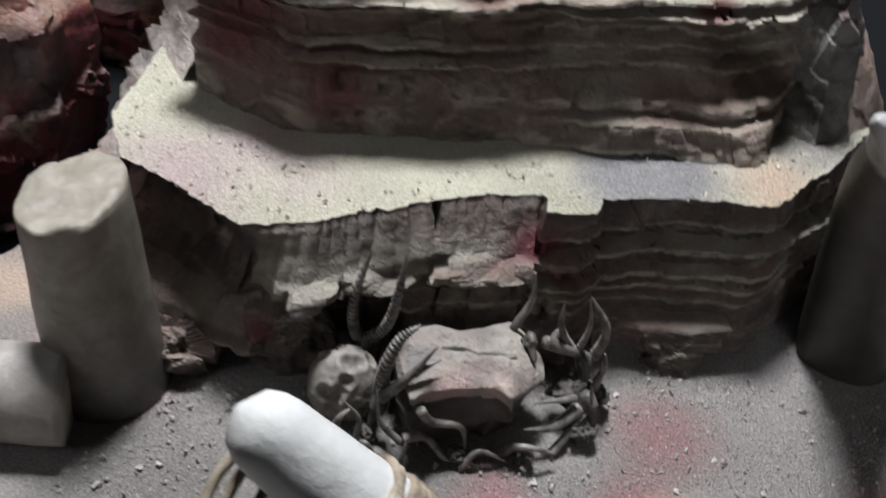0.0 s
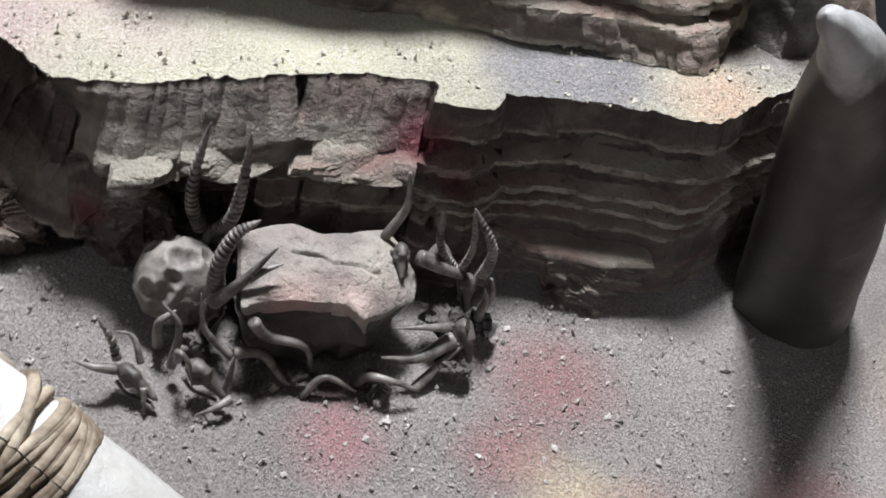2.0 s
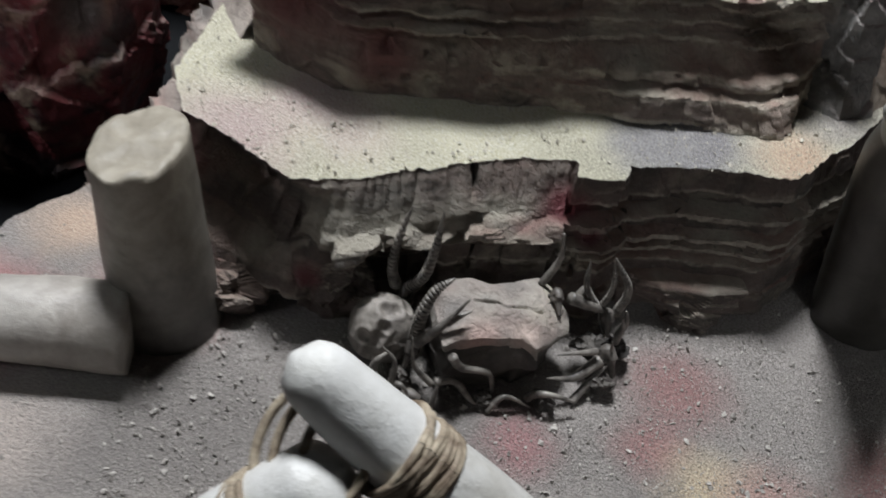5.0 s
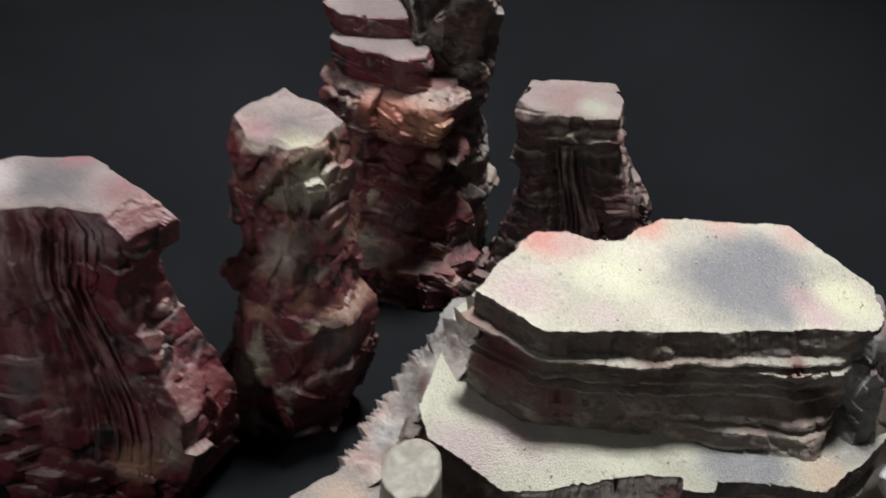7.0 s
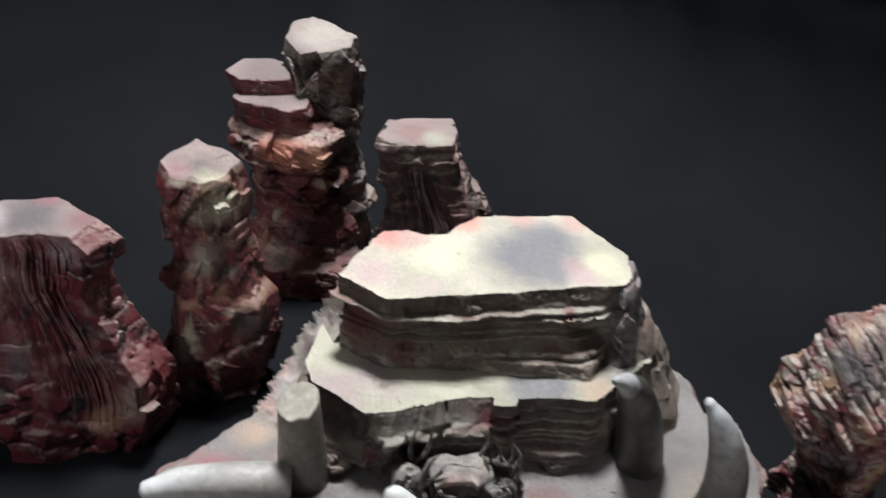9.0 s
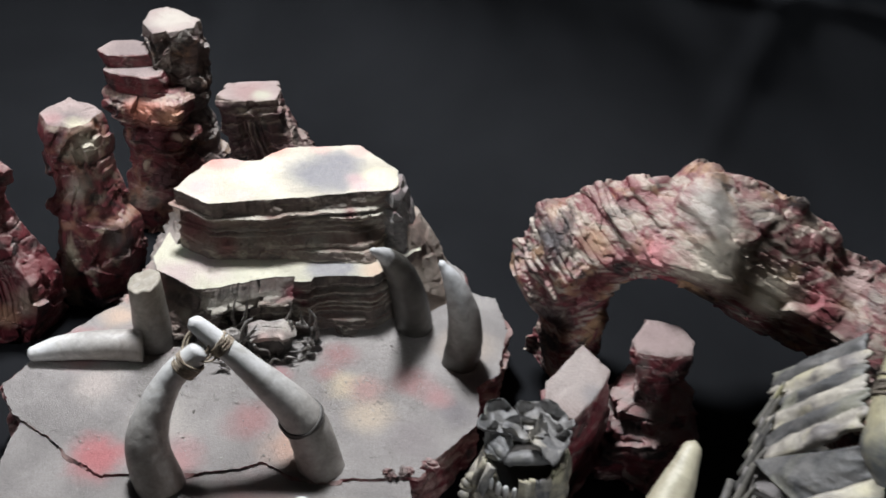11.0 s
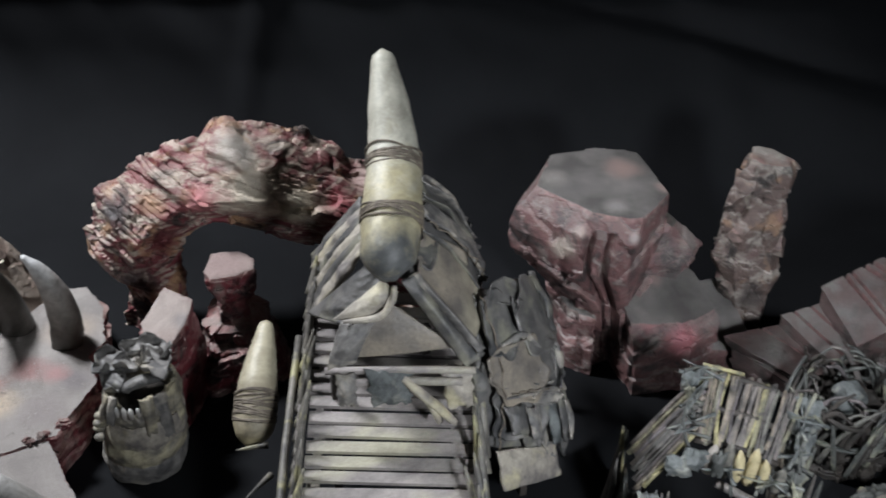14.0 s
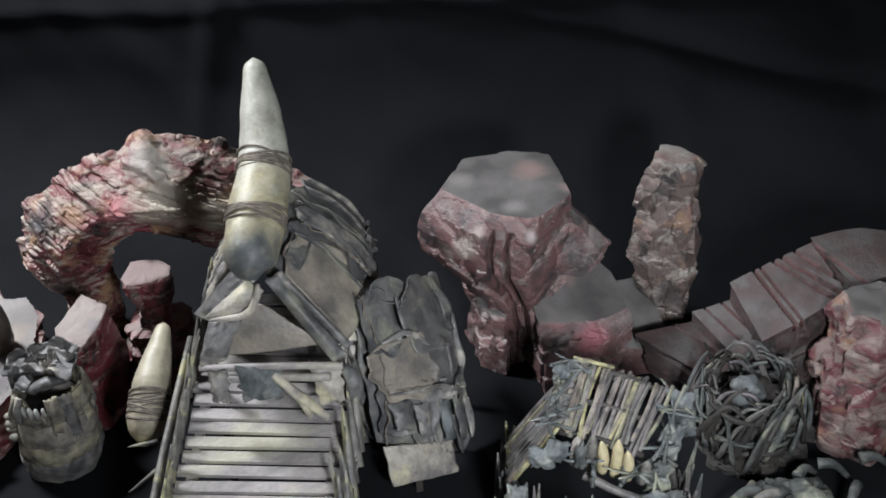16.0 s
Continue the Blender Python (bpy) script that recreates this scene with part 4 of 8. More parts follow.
def rock(name, sections, outline, mats, seed, label, bed=0.012, ledge=0.10, fine=0.05, chip=0.05, chunk=0.016, dip=(0.2, 0.1, 1), cap_tilt=(0, 0), grooves=(), top_rough=0.003, na=210, nz=190, vee=None, wide=0.030, category="rock spire", group="rock spires", parent=None, rim=0.05, rough=0.03, ribs=()):
    """A column of torn layered rock. sections: rows of (z, left, right, front, back) in cm from the foot up; outline: corners of the plan within -1 to 1."""
    s = np.array(sections, float) / 100
    th, rad = polar(outline, na)
    zs = np.linspace(s[0, 0], s[-1, 0], nz)
    xl, xr, yf, yb = (np.interp(zs, s[:, 0], s[:, k]) for k in (1, 2, 3, 4))
    cx, cy, rx, ry = (xl + xr) / 2, (yf + yb) / 2, (xr - xl) / 2, (yb - yf) / 2
    ux, uy = np.cos(th) * rad, np.sin(th) * rad
    v = np.stack([cx[:, None] + rx[:, None] * ux, cy[:, None] + ry[:, None] * uy, np.repeat(zs[:, None], na, 1)], 2).reshape(-1, 3)
    axis = np.repeat(np.c_[cx, cy], na, axis=0)
    out = v[:, :2] - axis
    out /= np.linalg.norm(out, axis=1)[:, None]
    mean = float(np.mean(rx + ry) / 2)
    q = v.copy()
    if vee:
        q[:, 2] -= vee[2] * np.abs((q[:, 0] - vee[0]) * 0.93 - (q[:, 1] - vee[1]) * 0.36)
    big, f1 = broken_beds(q, dip, bed, seed, wide)
    small, f2 = broken_beds(q, dip, bed * 0.37, seed + 11, wide * 0.5)
    jig = (np.c_[fbm(v * 70, seed + 20, 2), fbm(v * 70 + 9, seed + 21, 2), fbm(v * 70 + 5, seed + 22, 2)] - 0.5) * chunk * 0.5
    chips = facets(v + jig, chunk, seed, (1, 1, 0.8), 0.6, 0.006)
    calm = np.clip(0.35 + 1.3 * (fbm(v * 22, seed + 30, 2) - 0.25), 0.2, 1.0)
    d = ledge * big + fine * small * calm + chip * chips + rough * (fbm(v * 240, seed, 3) - 0.5)
    worn = np.clip(0.6 * big + 0.5 * small * (f2 > 0.45) + 0.9 * np.clip((f1 - 0.7) / 0.3, 0, 1) - 0.30, 0, 1)
    turn_at = np.tile(th, nz)
    worn = np.maximum(worn, 0.75 * np.clip((np.repeat(np.linspace(0, 1, nz), na) - 0.965) / 0.02, 0, 1))
    for at, broad, deep, low, high in grooves:
        away = np.abs((turn_at - math.radians(at) + 0.035 * (fbm(v * 60, seed + 30, 3) - 0.5) + math.pi) % (2 * math.pi) - math.pi)
        within = np.clip((v[:, 2] - low) / 0.012, 0, 1) * np.clip((high - v[:, 2]) / 0.004, 0, 1)
        d -= deep * np.clip((math.radians(broad) * 1.1 - away) / math.radians(broad * 0.2), 0, 1) * within
    for at, broad, deep, low, high in ribs:
        away = (turn_at - math.radians(at) + 0.05 * (fbm(v * 12, seed + 31, 2) - 0.5) + math.pi) % (2 * math.pi) - math.pi
        inside_of = np.clip((math.radians(broad) - np.abs(away)) / math.radians(broad * 0.5), 0, 1) * np.clip((v[:, 2] - low) / 0.04, 0, 1) * np.clip((high - v[:, 2]) / 0.006, 0, 1)
        lanes = fbm(np.c_[away * 21, v[:, 2] * 34, v[:, 2] * 0 + seed], seed + 32, 4)
        comb = np.clip(0.5 + 2.4 * (lanes - 0.5), 0, 1)
        calm_ribs = 1 - inside_of * 0.75
        d = d * calm_ribs + inside_of * deep * (comb - 0.8)
        worn = np.clip(worn * calm_ribs + inside_of * np.clip(comb * 1.5 - 0.8, 0, 0.5), 0, 1)
    tt = np.repeat(np.linspace(0, 1, nz), na)
    d *= 0.42 + 0.58 * np.clip((1 - tt) / rim, 0, 1)
    v[:, :2] += out * (d * mean)[:, None]
    v[:, 2] += tt ** 6 * top_rough * (fbm(v * 55, seed + 6, 3) - 0.5)
    v[:, 2] += tt ** 3 * ((v[:, 0] - cx[-1]) * cap_tilt[0] + (v[:, 1] - cy[-1]) * cap_tilt[1])
    f = grid_faces(nz, na)
    edge = v[-na:]
    mid = edge.mean(0)
    caps = [edge]
    for k in (0.985, 0.95, 0.88, 0.8, 0.7, 0.6, 0.5, 0.4, 0.3, 0.2, 0.1, 0.04):
        ring = mid + (edge - mid) * k
        ring[:, 2] += min(1, (1 - k) * 12) * 0.0008 + min(1, (1 - k) * 6) * top_rough * (fbm(ring * 80, seed + 5, 4) - 0.5)
        caps.append(ring)
    base = len(v)
    allv = np.vstack([v] + caps[1:])
    top = []
    for i in range(len(caps) - 1):
        a0 = base - na + i * na
        top += [(a0 + j, a0 + (j + 1) % na, a0 + na + (j + 1) % na, a0 + na + j) for j in range(na)]
    top.append(tuple(range(len(allv) - na, len(allv))))
    k = base - na
    caps_f = [tuple(q - k for q in face) for face in top]
    if parent is None:
        ob = thing(name, (cx[0], cy[0], s[0, 0]), label, category, group)
        body = obj("rock_body", v, f, mats[0], ob)
        keep_worn(body, worn)
        crisp(body.data, 24)
        crisp(obj("rock_top", allv[k:], caps_f, mats[1], ob).data, 30)
        return ob
    ob = obj(name, allv, f + top, mats[0], parent, label)
    keep_worn(ob, np.concatenate([worn, np.zeros(len(allv) - len(v))]))
    ob.data.materials.append(mats[1])
    ob.data.polygons.foreach_set("material_index", [0] * len(f) + [1] * len(top))
    crisp(ob.data, 24)
    return ob


ROCK = (M_SPIRE, M_SPIRETOP)
SHARD = [(-1, -0.3), (-0.7, 0.5), (0.2, 1), (1, 0.8), (1, -0.9), (0.1, -1), (-0.6, -0.8)]
HEX = [(-1.0, -0.1), (-0.62, 0.62), (0.15, 1.0), (1.0, 0.25), (0.72, -0.55), (0.05, -0.62), (-0.45, -0.92), (-0.95, -1.0)]
rock("rock_spire", [(0, -27.4, -18.6, -1.8, 8.0), (2.4, -27.7, -17.7, -1.7, 7.8), (4.5, -28.0, -17.4, -1.2, 7.4), (5.9, -28.2, -17.8, -0.8, 7.2), (7.9, -28.4, -19.1, -0.2, 7.0), (10.1, -28.7, -20.4, 0.2, 6.7), (11.4, -28.9, -21.1, 0.4, 6.6), (12.4, -29.1, -21.5, 0.5, 6.5), (13.6, -29.7, -20.9, 0.7, 6.3), (15.2, -29.6, -20.8, 0.9, 6.1), (16.2, -29.5, -21.9, 1.1, 6.0)],
     HEX, ROCK, 21, "broad dark red rock spire with a grey flat top", bed=0.020, ledge=0.06, fine=0.025, chip=0.06, chunk=0.020, dip=(0.3, 0.1, 1), cap_tilt=(0.05, -0.03),
     ribs=[(-84, 46, 0.085, 0.02, 0.161)], na=280)
rock("rock_spire", [(0, -20.0, -13.0, 5.2, 12.5), (2.4, -20.1, -12.4, 5.2, 12.4), (5, -19.4, -12.1, 5.4, 12.3), (7.8, -19.3, -12.4, 5.8, 12.2), (9.2, -19.9, -13.2, 6.2, 12.2), (10.6, -19.2, -13.8, 6.6, 12.2), (12.2, -19.4, -14.3, 6.9, 12.2), (14.2, -19.7, -14.3, 7.1, 12.2), (16.0, -20.0, -14.5, 7.3, 12.2), (17.5, -19.6, -15.0, 7.8, 12.0)],
     [(-1.0, -0.35), (-0.85, 0.2), (-0.4, 1.0), (0.6, 0.7), (1.0, 0.3), (0.8, -0.5), (0.2, -1.0), (-0.6, -0.9)], (M_SPIRE_PALE, M_SPIRETOP), 22, "slim pale and red rock spire with a cream crumbling top", bed=0.026, ledge=0.09, fine=0.04, chip=0.07, chunk=0.018, top_rough=0.010, dip=(-0.2, 0.2, 1))
stepped = rock("rock_spire", [(0, -17.2, -8.4, 17.4, 24), (2.6, -17.0, -8.4, 17.6, 24), (2.9, -16.8, -9.0, 19.0, 24), (5.0, -16.8, -9.2, 19.2, 24), (6.6, -16.6, -10.4, 19.4, 24), (7.4, -16.6, -11.0, 19.4, 24), (8.6, -16.8, -10.3, 19.0, 24), (9.4, -16.8, -10.0, 18.9, 24), (10.5, -16.8, -11.0, 19.2, 24), (11.2, -17.0, -10.8, 18.8, 24), (11.9, -17.8, -10.6, 18.4, 24), (12.6, -18.5, -10.6, 18.4, 24), (13.4, -18.5, -10.6, 18.7, 24), (13.9, -18.3, -11.2, 19.4, 24)],
     [(-1, -0.5), (-0.8, 0.8), (0.7, 0.9), (1, 0.1), (0.75, -0.75), (0.1, -0.95), (-0.6, -0.9)], (M_SPIRE_PALE, M_SPIRE_PALE), 23, "stepped red rock spire with orange ledges", bed=0.013, ledge=0.12, fine=0.05, chip=0.09, chunk=0.014)
rock("rock_block", [(13.6, -17.7, -12.0, 19.6, 24), (14.2, -17.8, -12.2, 19.5, 24), (15.9, -18.1, -12.9, 19.6, 24)], [(-1, -0.75), (-1, 0.9), (1, 0.9), (0.95, -0.7), (0.55, -1), (-0.7, -1)], (M_SPIRE, M_SPIRETOP), 43, "", bed=0.009, ledge=0.05, fine=0.04, chip=0.06, nz=50, parent=stepped, top_rough=0.001)
rock("rock_block", [(15.8, -18.5, -13.9, 20.6, 23.9), (17.2, -18.8, -14.2, 20.5, 23.8)], [(-1, -0.4), (-0.7, 0.7), (0.1, 1), (0.9, 0.9), (1, -0.4), (-0.5, -1)], (M_SPIRE, M_SPIRETOP), 44, "", bed=0.009, ledge=0.05, fine=0.04, chip=0.06, nz=40, parent=stepped, top_rough=0.002)
rock("rock_spire", [(0, -15.0, -8.4, 21, 28.5), (4, -14.8, -8.6, 21, 28), (5.3, -14.8, -8.2, 21, 28), (6.6, -14.8, -9.0, 21.5, 28), (9.1, -14.8, -9.2, 21.5, 27.5), (10.5, -14.8, -9.9, 21.6, 27.2), (13, -14.8, -9.5, 21.4, 27.2), (15.6, -14.9, -9.8, 21.2, 27.1), (18.2, -15.0, -9.9, 21.0, 27), (19.4, -15.0, -10.2, 21.2, 27)],
     [(-1, -0.25), (-0.95, 0.55), (-0.5, 1), (1, 0.25), (0.95, -0.3), (0.6, -0.5), (-0.4, -1)], (M_TAN, M_SPIRETOP), 24, "tall dark rock spire with a pale flat top", bed=0.022, ledge=0.09, fine=0.05, chip=0.08, chunk=0.016)
rock("rock_spire", [(0, -9.0, 4.0, 16, 26), (3, -8.3, 3.0, 16.6, 26), (6, -7.4, 1.8, 17.2, 25), (8.5, -6.9, 0.6, 17.8, 24.4), (10.1, -6.9, -0.5, 18.2, 24), (11.6, -7.2, -1.3, 18.5, 23.6), (13.4, -7.5, -1.8, 18.6, 23.2), (15, -7.4, -2.0, 18.7, 22.8)],
     [(-1, -0.7), (-0.85, 0.3), (-0.5, 0.6), (0.75, 1), (1, 0.2), (0.95, -0.7), (0.3, -0.95), (-0.7, -1)], (M_SPIRE_DARK, M_SPIRETOP), 25, "squat dark rock spire with a pink and cream top", bed=0.014, ledge=0.05, fine=0.05, chip=0.06, chunk=0.014, dip=(-0.1, 0.5, 0.9), grooves=[(-84, 24, 0.14, 0.0, 0.135)], ribs=[(-84, 26, 0.10, 0.0, 0.13)])
rock("rock_spire", [(0, 22.6, 28.6, -11.5, -3.6), (6, 22.8, 28.2, -11.7, -4.2), (9, 22.8, 27.6, -11.8, -5.2), (11.0, 22.6, 27.4, -11.9, -5.8)],
     [(-1, -0.15), (0.15, 1), (1, 0.35), (0.55, -0.4), (-0.1, -1), (-1, -1)], ROCK, 26, "short red rock stump with a pale faceted top", bed=0.02, ledge=0.05, fine=0.04, chip=0.06, cap_tilt=(0.0, 0.22), nz=120)
rock("rock_spire", [(0, 27.4, 36.5, -9, 1), (3.4, 27.8, 36.0, -8.8, 0.5), (4.6, 28.0, 35.6, -8.4, 0), (5.0, 28.6, 34.6, -7.6, -0.6), (6.4, 28.4, 34.6, -7.6, -1), (7.0, 29.8, 33.2, -6.6, -2), (8.6, 29.9, 33.0, -6.2, -2.4), (9.6, 29.4, 33.6, -6.6, -2.6), (10.4, 29.0, 33.7, -6.7, -2.8), (12.2, 29.0, 33.7, -6.6, -2.9)],
     [(-1, -0.2), (-0.5, 0.9), (0.5, 0.8), (1, 0.05), (0.85, -0.7), (0, -1), (-0.9, -0.85)], ROCK, 27, "low red rock spire with grey top and jutting layers", bed=0.016, ledge=0.12, fine=0.06, chip=0.07, dip=(-0.35, 0.1, 0.9), cap_tilt=(0, 0.15), nz=140)
# mushroom-shaped rock: a flat cap over a cleft trunk with slabs leaning on it
mush = thing("rock_spire", (0.65, -0.13, 0), "mushroom-shaped pink and grey rock with a flat cap and leaning slabs", "rock spire", "rock spires")
GREYS = (M_GREY, M_GREYTOP)
rock("rock_cap", [(4.5, 62.2, 70.0, -17.5, -7), (7.0, 61.2, 70.6, -18.0, -6.4), (9.4, 59.2, 71.0, -18.6, -5.6), (12.0, 56.9, 71.4, -19.0, -5.4), (14.4, 56.6, 71.4, -19.2, -5.2), (16.2, 57.2, 71.2, -19.3, -5.4), (18.3, 59.0, 71.0, -18.8, -5.8)],
     [(-1.0, 0.25), (-0.35, 1.0), (0.5, 0.95), (1.0, 0.65), (0.82, -0.55), (0.05, -1.0), (-0.1, -0.97), (-0.55, -0.65)], GREYS, 28, "", bed=0.030, ledge=0.085, fine=0.014, chip=0.035, chunk=0.045, rough=0.010, vee=(0.646, -0.18, 0.62), wide=0.075, dip=(0, 0, 1), top_rough=0.0012, parent=mush, na=260, nz=190, rim=0.16,
     grooves=[(-111, 9, 0.24, 0.0, 0.170), (-110, 8, 0.20, 0.0, 0.110)], ribs=[(-111, 9, 0.03, 0.0, 0.165)])
rock("rock_trunk", [(0, 61.0, 64.0, -17.5, -9), (3.0, 61.4, 63.6, -17.2, -9.4), (6.5, 61.4, 64.0, -17.0, -9)], [(-1, -0.4), (-0.6, 0.9), (0.9, 1), (1, -0.6), (0.2, -1)], GREYS, 31, "", bed=0.016, ledge=0.10, fine=0.06, chip=0.12, chunk=0.012, nz=90, na=150, parent=mush)
rock("rock_trunk", [(0, 65.6, 72.0, -21.0, -10), (3.0, 65.8, 71.6, -20.6, -10), (5.6, 66.0, 71.4, -20.0, -10)], [(-1, -0.5), (-0.7, 0.9), (0.9, 1), (1, -0.6), (0.2, -1), (-0.7, -1)], GREYS, 36, "", bed=0.016, ledge=0.09, fine=0.05, chip=0.09, chunk=0.014, nz=90, na=170, parent=mush)
rock("rock_plate", [(15.2, 63.6, 66.2, -18.6, -14), (16.6, 63.8, 66.0, -18.5, -14)], [(-1, -0.8), (-0.8, 0.9), (0.9, 0.9), (1, -0.8), (0.2, -1)], (M_GREY, M_TAN), 38, "", bed=0.006, ledge=0.06, fine=0.03, chip=0.05, chunk=0.01, nz=40, na=90, parent=mush, top_rough=0.002)
rock("rock_core", [(0, 62.2, 67.0, -16.0, -9), (15.0, 62.0, 67.6, -15.4, -9)], [(-1, -0.7), (-0.7, 0.9), (0.9, 1), (1, -0.7), (0.3, -1), (-0.4, -1)], (M_SPIRE_DARK, M_SPIRE_DARK), 37, "", bed=0.08, ledge=0.02, fine=0.02, chip=0.08, chunk=0.014, nz=110, na=120, parent=mush, grooves=[(-95, 6, 0.10, 0, 0.15), (-112, 5, 0.10, 0, 0.15), (-80, 5, 0.1, 0, 0.15)])
rock("rock_wing", [(10.2, 68.0, 72.0, -18.4, -11), (11.6, 68.2, 73.4, -18.8, -11), (12.8, 68.6, 73.8, -18.6, -11), (13.8, 69.0, 72.6, -17.8, -11.4), (15.0, 69.0, 71.4, -16.6, -12)], [(-1, -0.5), (-0.7, 0.9), (0.9, 0.9), (1, -0.6), (0.2, -1)], GREYS, 35, "", bed=0.010, ledge=0.12, fine=0.05, chip=0.04, dip=(-0.5, 0, 0.85), nz=70, na=140, parent=mush)
rock("rock_slab", [(0, 65.2, 75.2, -22.6, -11), (3.0, 65.2, 75.2, -22.4, -11), (6.4, 65.0, 75.2, -21.6, -11.2), (8.0, 65.2, 75.0, -20.6, -11.4)], [(-1, -0.8), (-0.8, 0.9), (0.7, 1), (1, 0.2), (0.9, -0.75), (0.1, -1)], GREYS, 32, "", bed=0.020, ledge=0.075, fine=0.02, chip=0.03, chunk=0.04, rough=0.012, dip=(-0.25, 0.1, 1), cap_tilt=(-0.10, 0.30), parent=mush, top_rough=0.001, nz=110)
rock("rock_slab", [(0, 73.2, 79.2, -22.2, -14), (4.4, 73.4, 79.0, -21.6, -14.2)], [(-1, -0.9), (-0.8, 0.9), (0.6, 1), (1, 0.3), (0.95, -0.85), (0.1, -1)], GREYS, 33, "", bed=0.05, ledge=0.02, fine=0.02, chip=0.02, chunk=0.03, cap_tilt=(-0.15, 0.50), parent=mush, top_rough=0.001, nz=60)
rock("rock_spire", [(0, 79.2, 82.0, -18.0, -12.5), (2, 78.9, 82.2, -18.2, -12.5), (5, 77.8, 82.6, -18.5, -12.5), (8, 76.6, 83.2, -18.8, -12.5), (10.5, 76.0, 83.6, -18.6, -12.6), (12.2, 76.5, 83.2, -18.5, -12.7), (14, 76.8, 83.3, -18.4, -12.9), (15.6, 76.9, 83.0, -18.3, -13.1), (18.2, 77.0, 83.2, -18.2, -13.5), (19.4, 77.6, 82.9, -18.1, -13.7), (20.3, 78.1, 82.3, -18.0, -13.9)],
     [(-1, -0.1), (-0.1, 1), (0.7, 0.6), (1, -0.45), (0.4, -1), (-0.7, -0.75)], (M_TAN, M_TAN), 29, "slim grey and tan rock spire", bed=0.022, ledge=0.10, fine=0.04, chip=0.14, chunk=0.016, dip=(0.35, 0, 1), cap_tilt=(-0.10, 0.0))
rock("rock_spire", [(0, 85.6, 95.0, -40, -31), (3.2, 84.8, 95.0, -40, -31), (6.6, 84.0, 94.6, -39.6, -31.5), (9.4, 85.0, 94.4, -39.4, -32), (12, 85.0, 93.6, -39, -32.4), (14.0, 86.0, 92.8, -38.4, -33)],
     [(-1, -0.3), (-0.5, 0.9), (0.6, 1), (1, -0.1), (0.5, -0.95), (-0.5, -1)], (M_RED_GREY, M_GREYTOP), 34, "red and grey faceted rock spire", bed=0.024, ledge=0.09, fine=0.03, chip=0.16, chunk=0.026, rough=0.012, dip=(0.5, 0.1, 0.9))


def rock_arch():
    """A bridge of torn beds that lean down to the east, with a thick western limb that overhangs."""
    st = np.array([(25.8, 5.0, 0.0, 2.8), (25.6, 4.8, 4.0, 2.8), (25.5, 4.6, 7.0, 3.0), (24.6, 4.2, 10.2, 4.2), (25.1, 3.8, 13.4, 4.3), (27.4, 3.4, 15.4, 4.2), (30.2, 3.0, 16.6, 4.3), (34.0, 2.8, 16.9, 4.9), (38.0, 2.5, 15.8, 4.9), (42.0, 1.8, 14.0, 4.7), (45.6, 0.4, 12.6, 4.3), (48.6, -2.4, 11.2, 4.0), (50.2, -4.6, 6.0, 3.8), (50.6, -5.0, 0.0, 3.8)]) / 100
    n, na, seed = 480, 250, 41
    p4 = spline(st, n)
    p, r = p4[:, :3], p4[:, 3]
    v = tube_verts(p, r, na, 0.95)
    c = np.repeat(p, na, axis=0)
    a = np.tile(np.arange(na) / na * 2 * math.pi + 0.5, n)
    v = c + (v - c) * (1 + 0.5 * (1 / np.maximum(np.abs(np.cos(a)), np.abs(np.sin(a))) - 1.18))[:, None]
    west = np.clip((0.30 - v[:, 0]) / 0.05, 0, 1)
    q = v.copy()
    q[:, 2] -= 0.40 * np.maximum(0, 0.30 - q[:, 0])
    dip = (0.42, 0.12, 0.90)
    big, f1 = broken_beds(q, dip, 0.019, seed, 0.055, 0.8)
    mid, f2 = broken_beds(q, dip, 0.0075, seed + 9, 0.030, 0.8)
    jig = (np.c_[fbm(v * 50, 61, 2), fbm(v * 50 + 9, 62, 2), fbm(v * 50 + 5, 63, 2)] - 0.5) * 0.012
    d = (0.12 - 0.05 * west) * big + (0.028 + 0.075 * west) * mid + 0.09 * facets(v + jig, 0.040, seed + 4, (0.8, 1, 1.2), 0.6, 0.03) + 0.03 * (fbm(v * 180, seed, 4) - 0.5)
    # a knob on the crown and a notch before the east end
    d += 0.30 * np.exp(-(((v[:, 0] - 0.332) / 0.014) ** 2)) * np.clip((v[:, 2] - c[:, 2]) / 0.04, 0, 1) + 0.12 * np.exp(-(((v[:, 0] - 0.375) / 0.03) ** 2)) * np.clip((v[:, 2] - c[:, 2]) / 0.04, 0, 1)
    d -= 0.14 * np.exp(-(((v[:, 0] - 0.452) / 0.012) ** 2)) * np.clip((v[:, 2] - c[:, 2]) / 0.03, 0, 1)
    v = c + (v - c) * (1 + d)[:, None]
    v[:, 2] = np.maximum(v[:, 2], 0.0)
    f = grid_faces(n, na) + [tuple(range(na))[::-1], tuple(range((n - 1) * na, n * na))]
    ob = thing("rock_arch", (p[0][0], p[0][1], 0), "red and cream layered rock arch", "rock arch", "rock arches")
    worn = np.clip(0.7 * big + 0.6 * mid * (f2 > 0.4) + 0.5 * np.clip((f1 - 0.6) / 0.4, 0, 1) - 0.25, 0, 1)
    lo, hi = int(n * 0.36) * na, int(n * 0.74) * na
    for title, low, high in (("arch_limb", 0, lo + na), ("arch_span", lo, hi + na), ("arch_limb", hi, len(v))):
        fs = [tuple(i - low for i in g) for g in f if min(g) >= low and max(g) < high]
        piece = obj(title, v[low:high], fs, M_ARCH, ob)
        keep_worn(piece, worn[low:high])
        crisp(piece.data, 24)


rock_arch()
fin = thing("rock_arch", (0.9, -0.26, 0), "grey and red rock arch of stacked flat slabs", "rock arch", "rock arches")


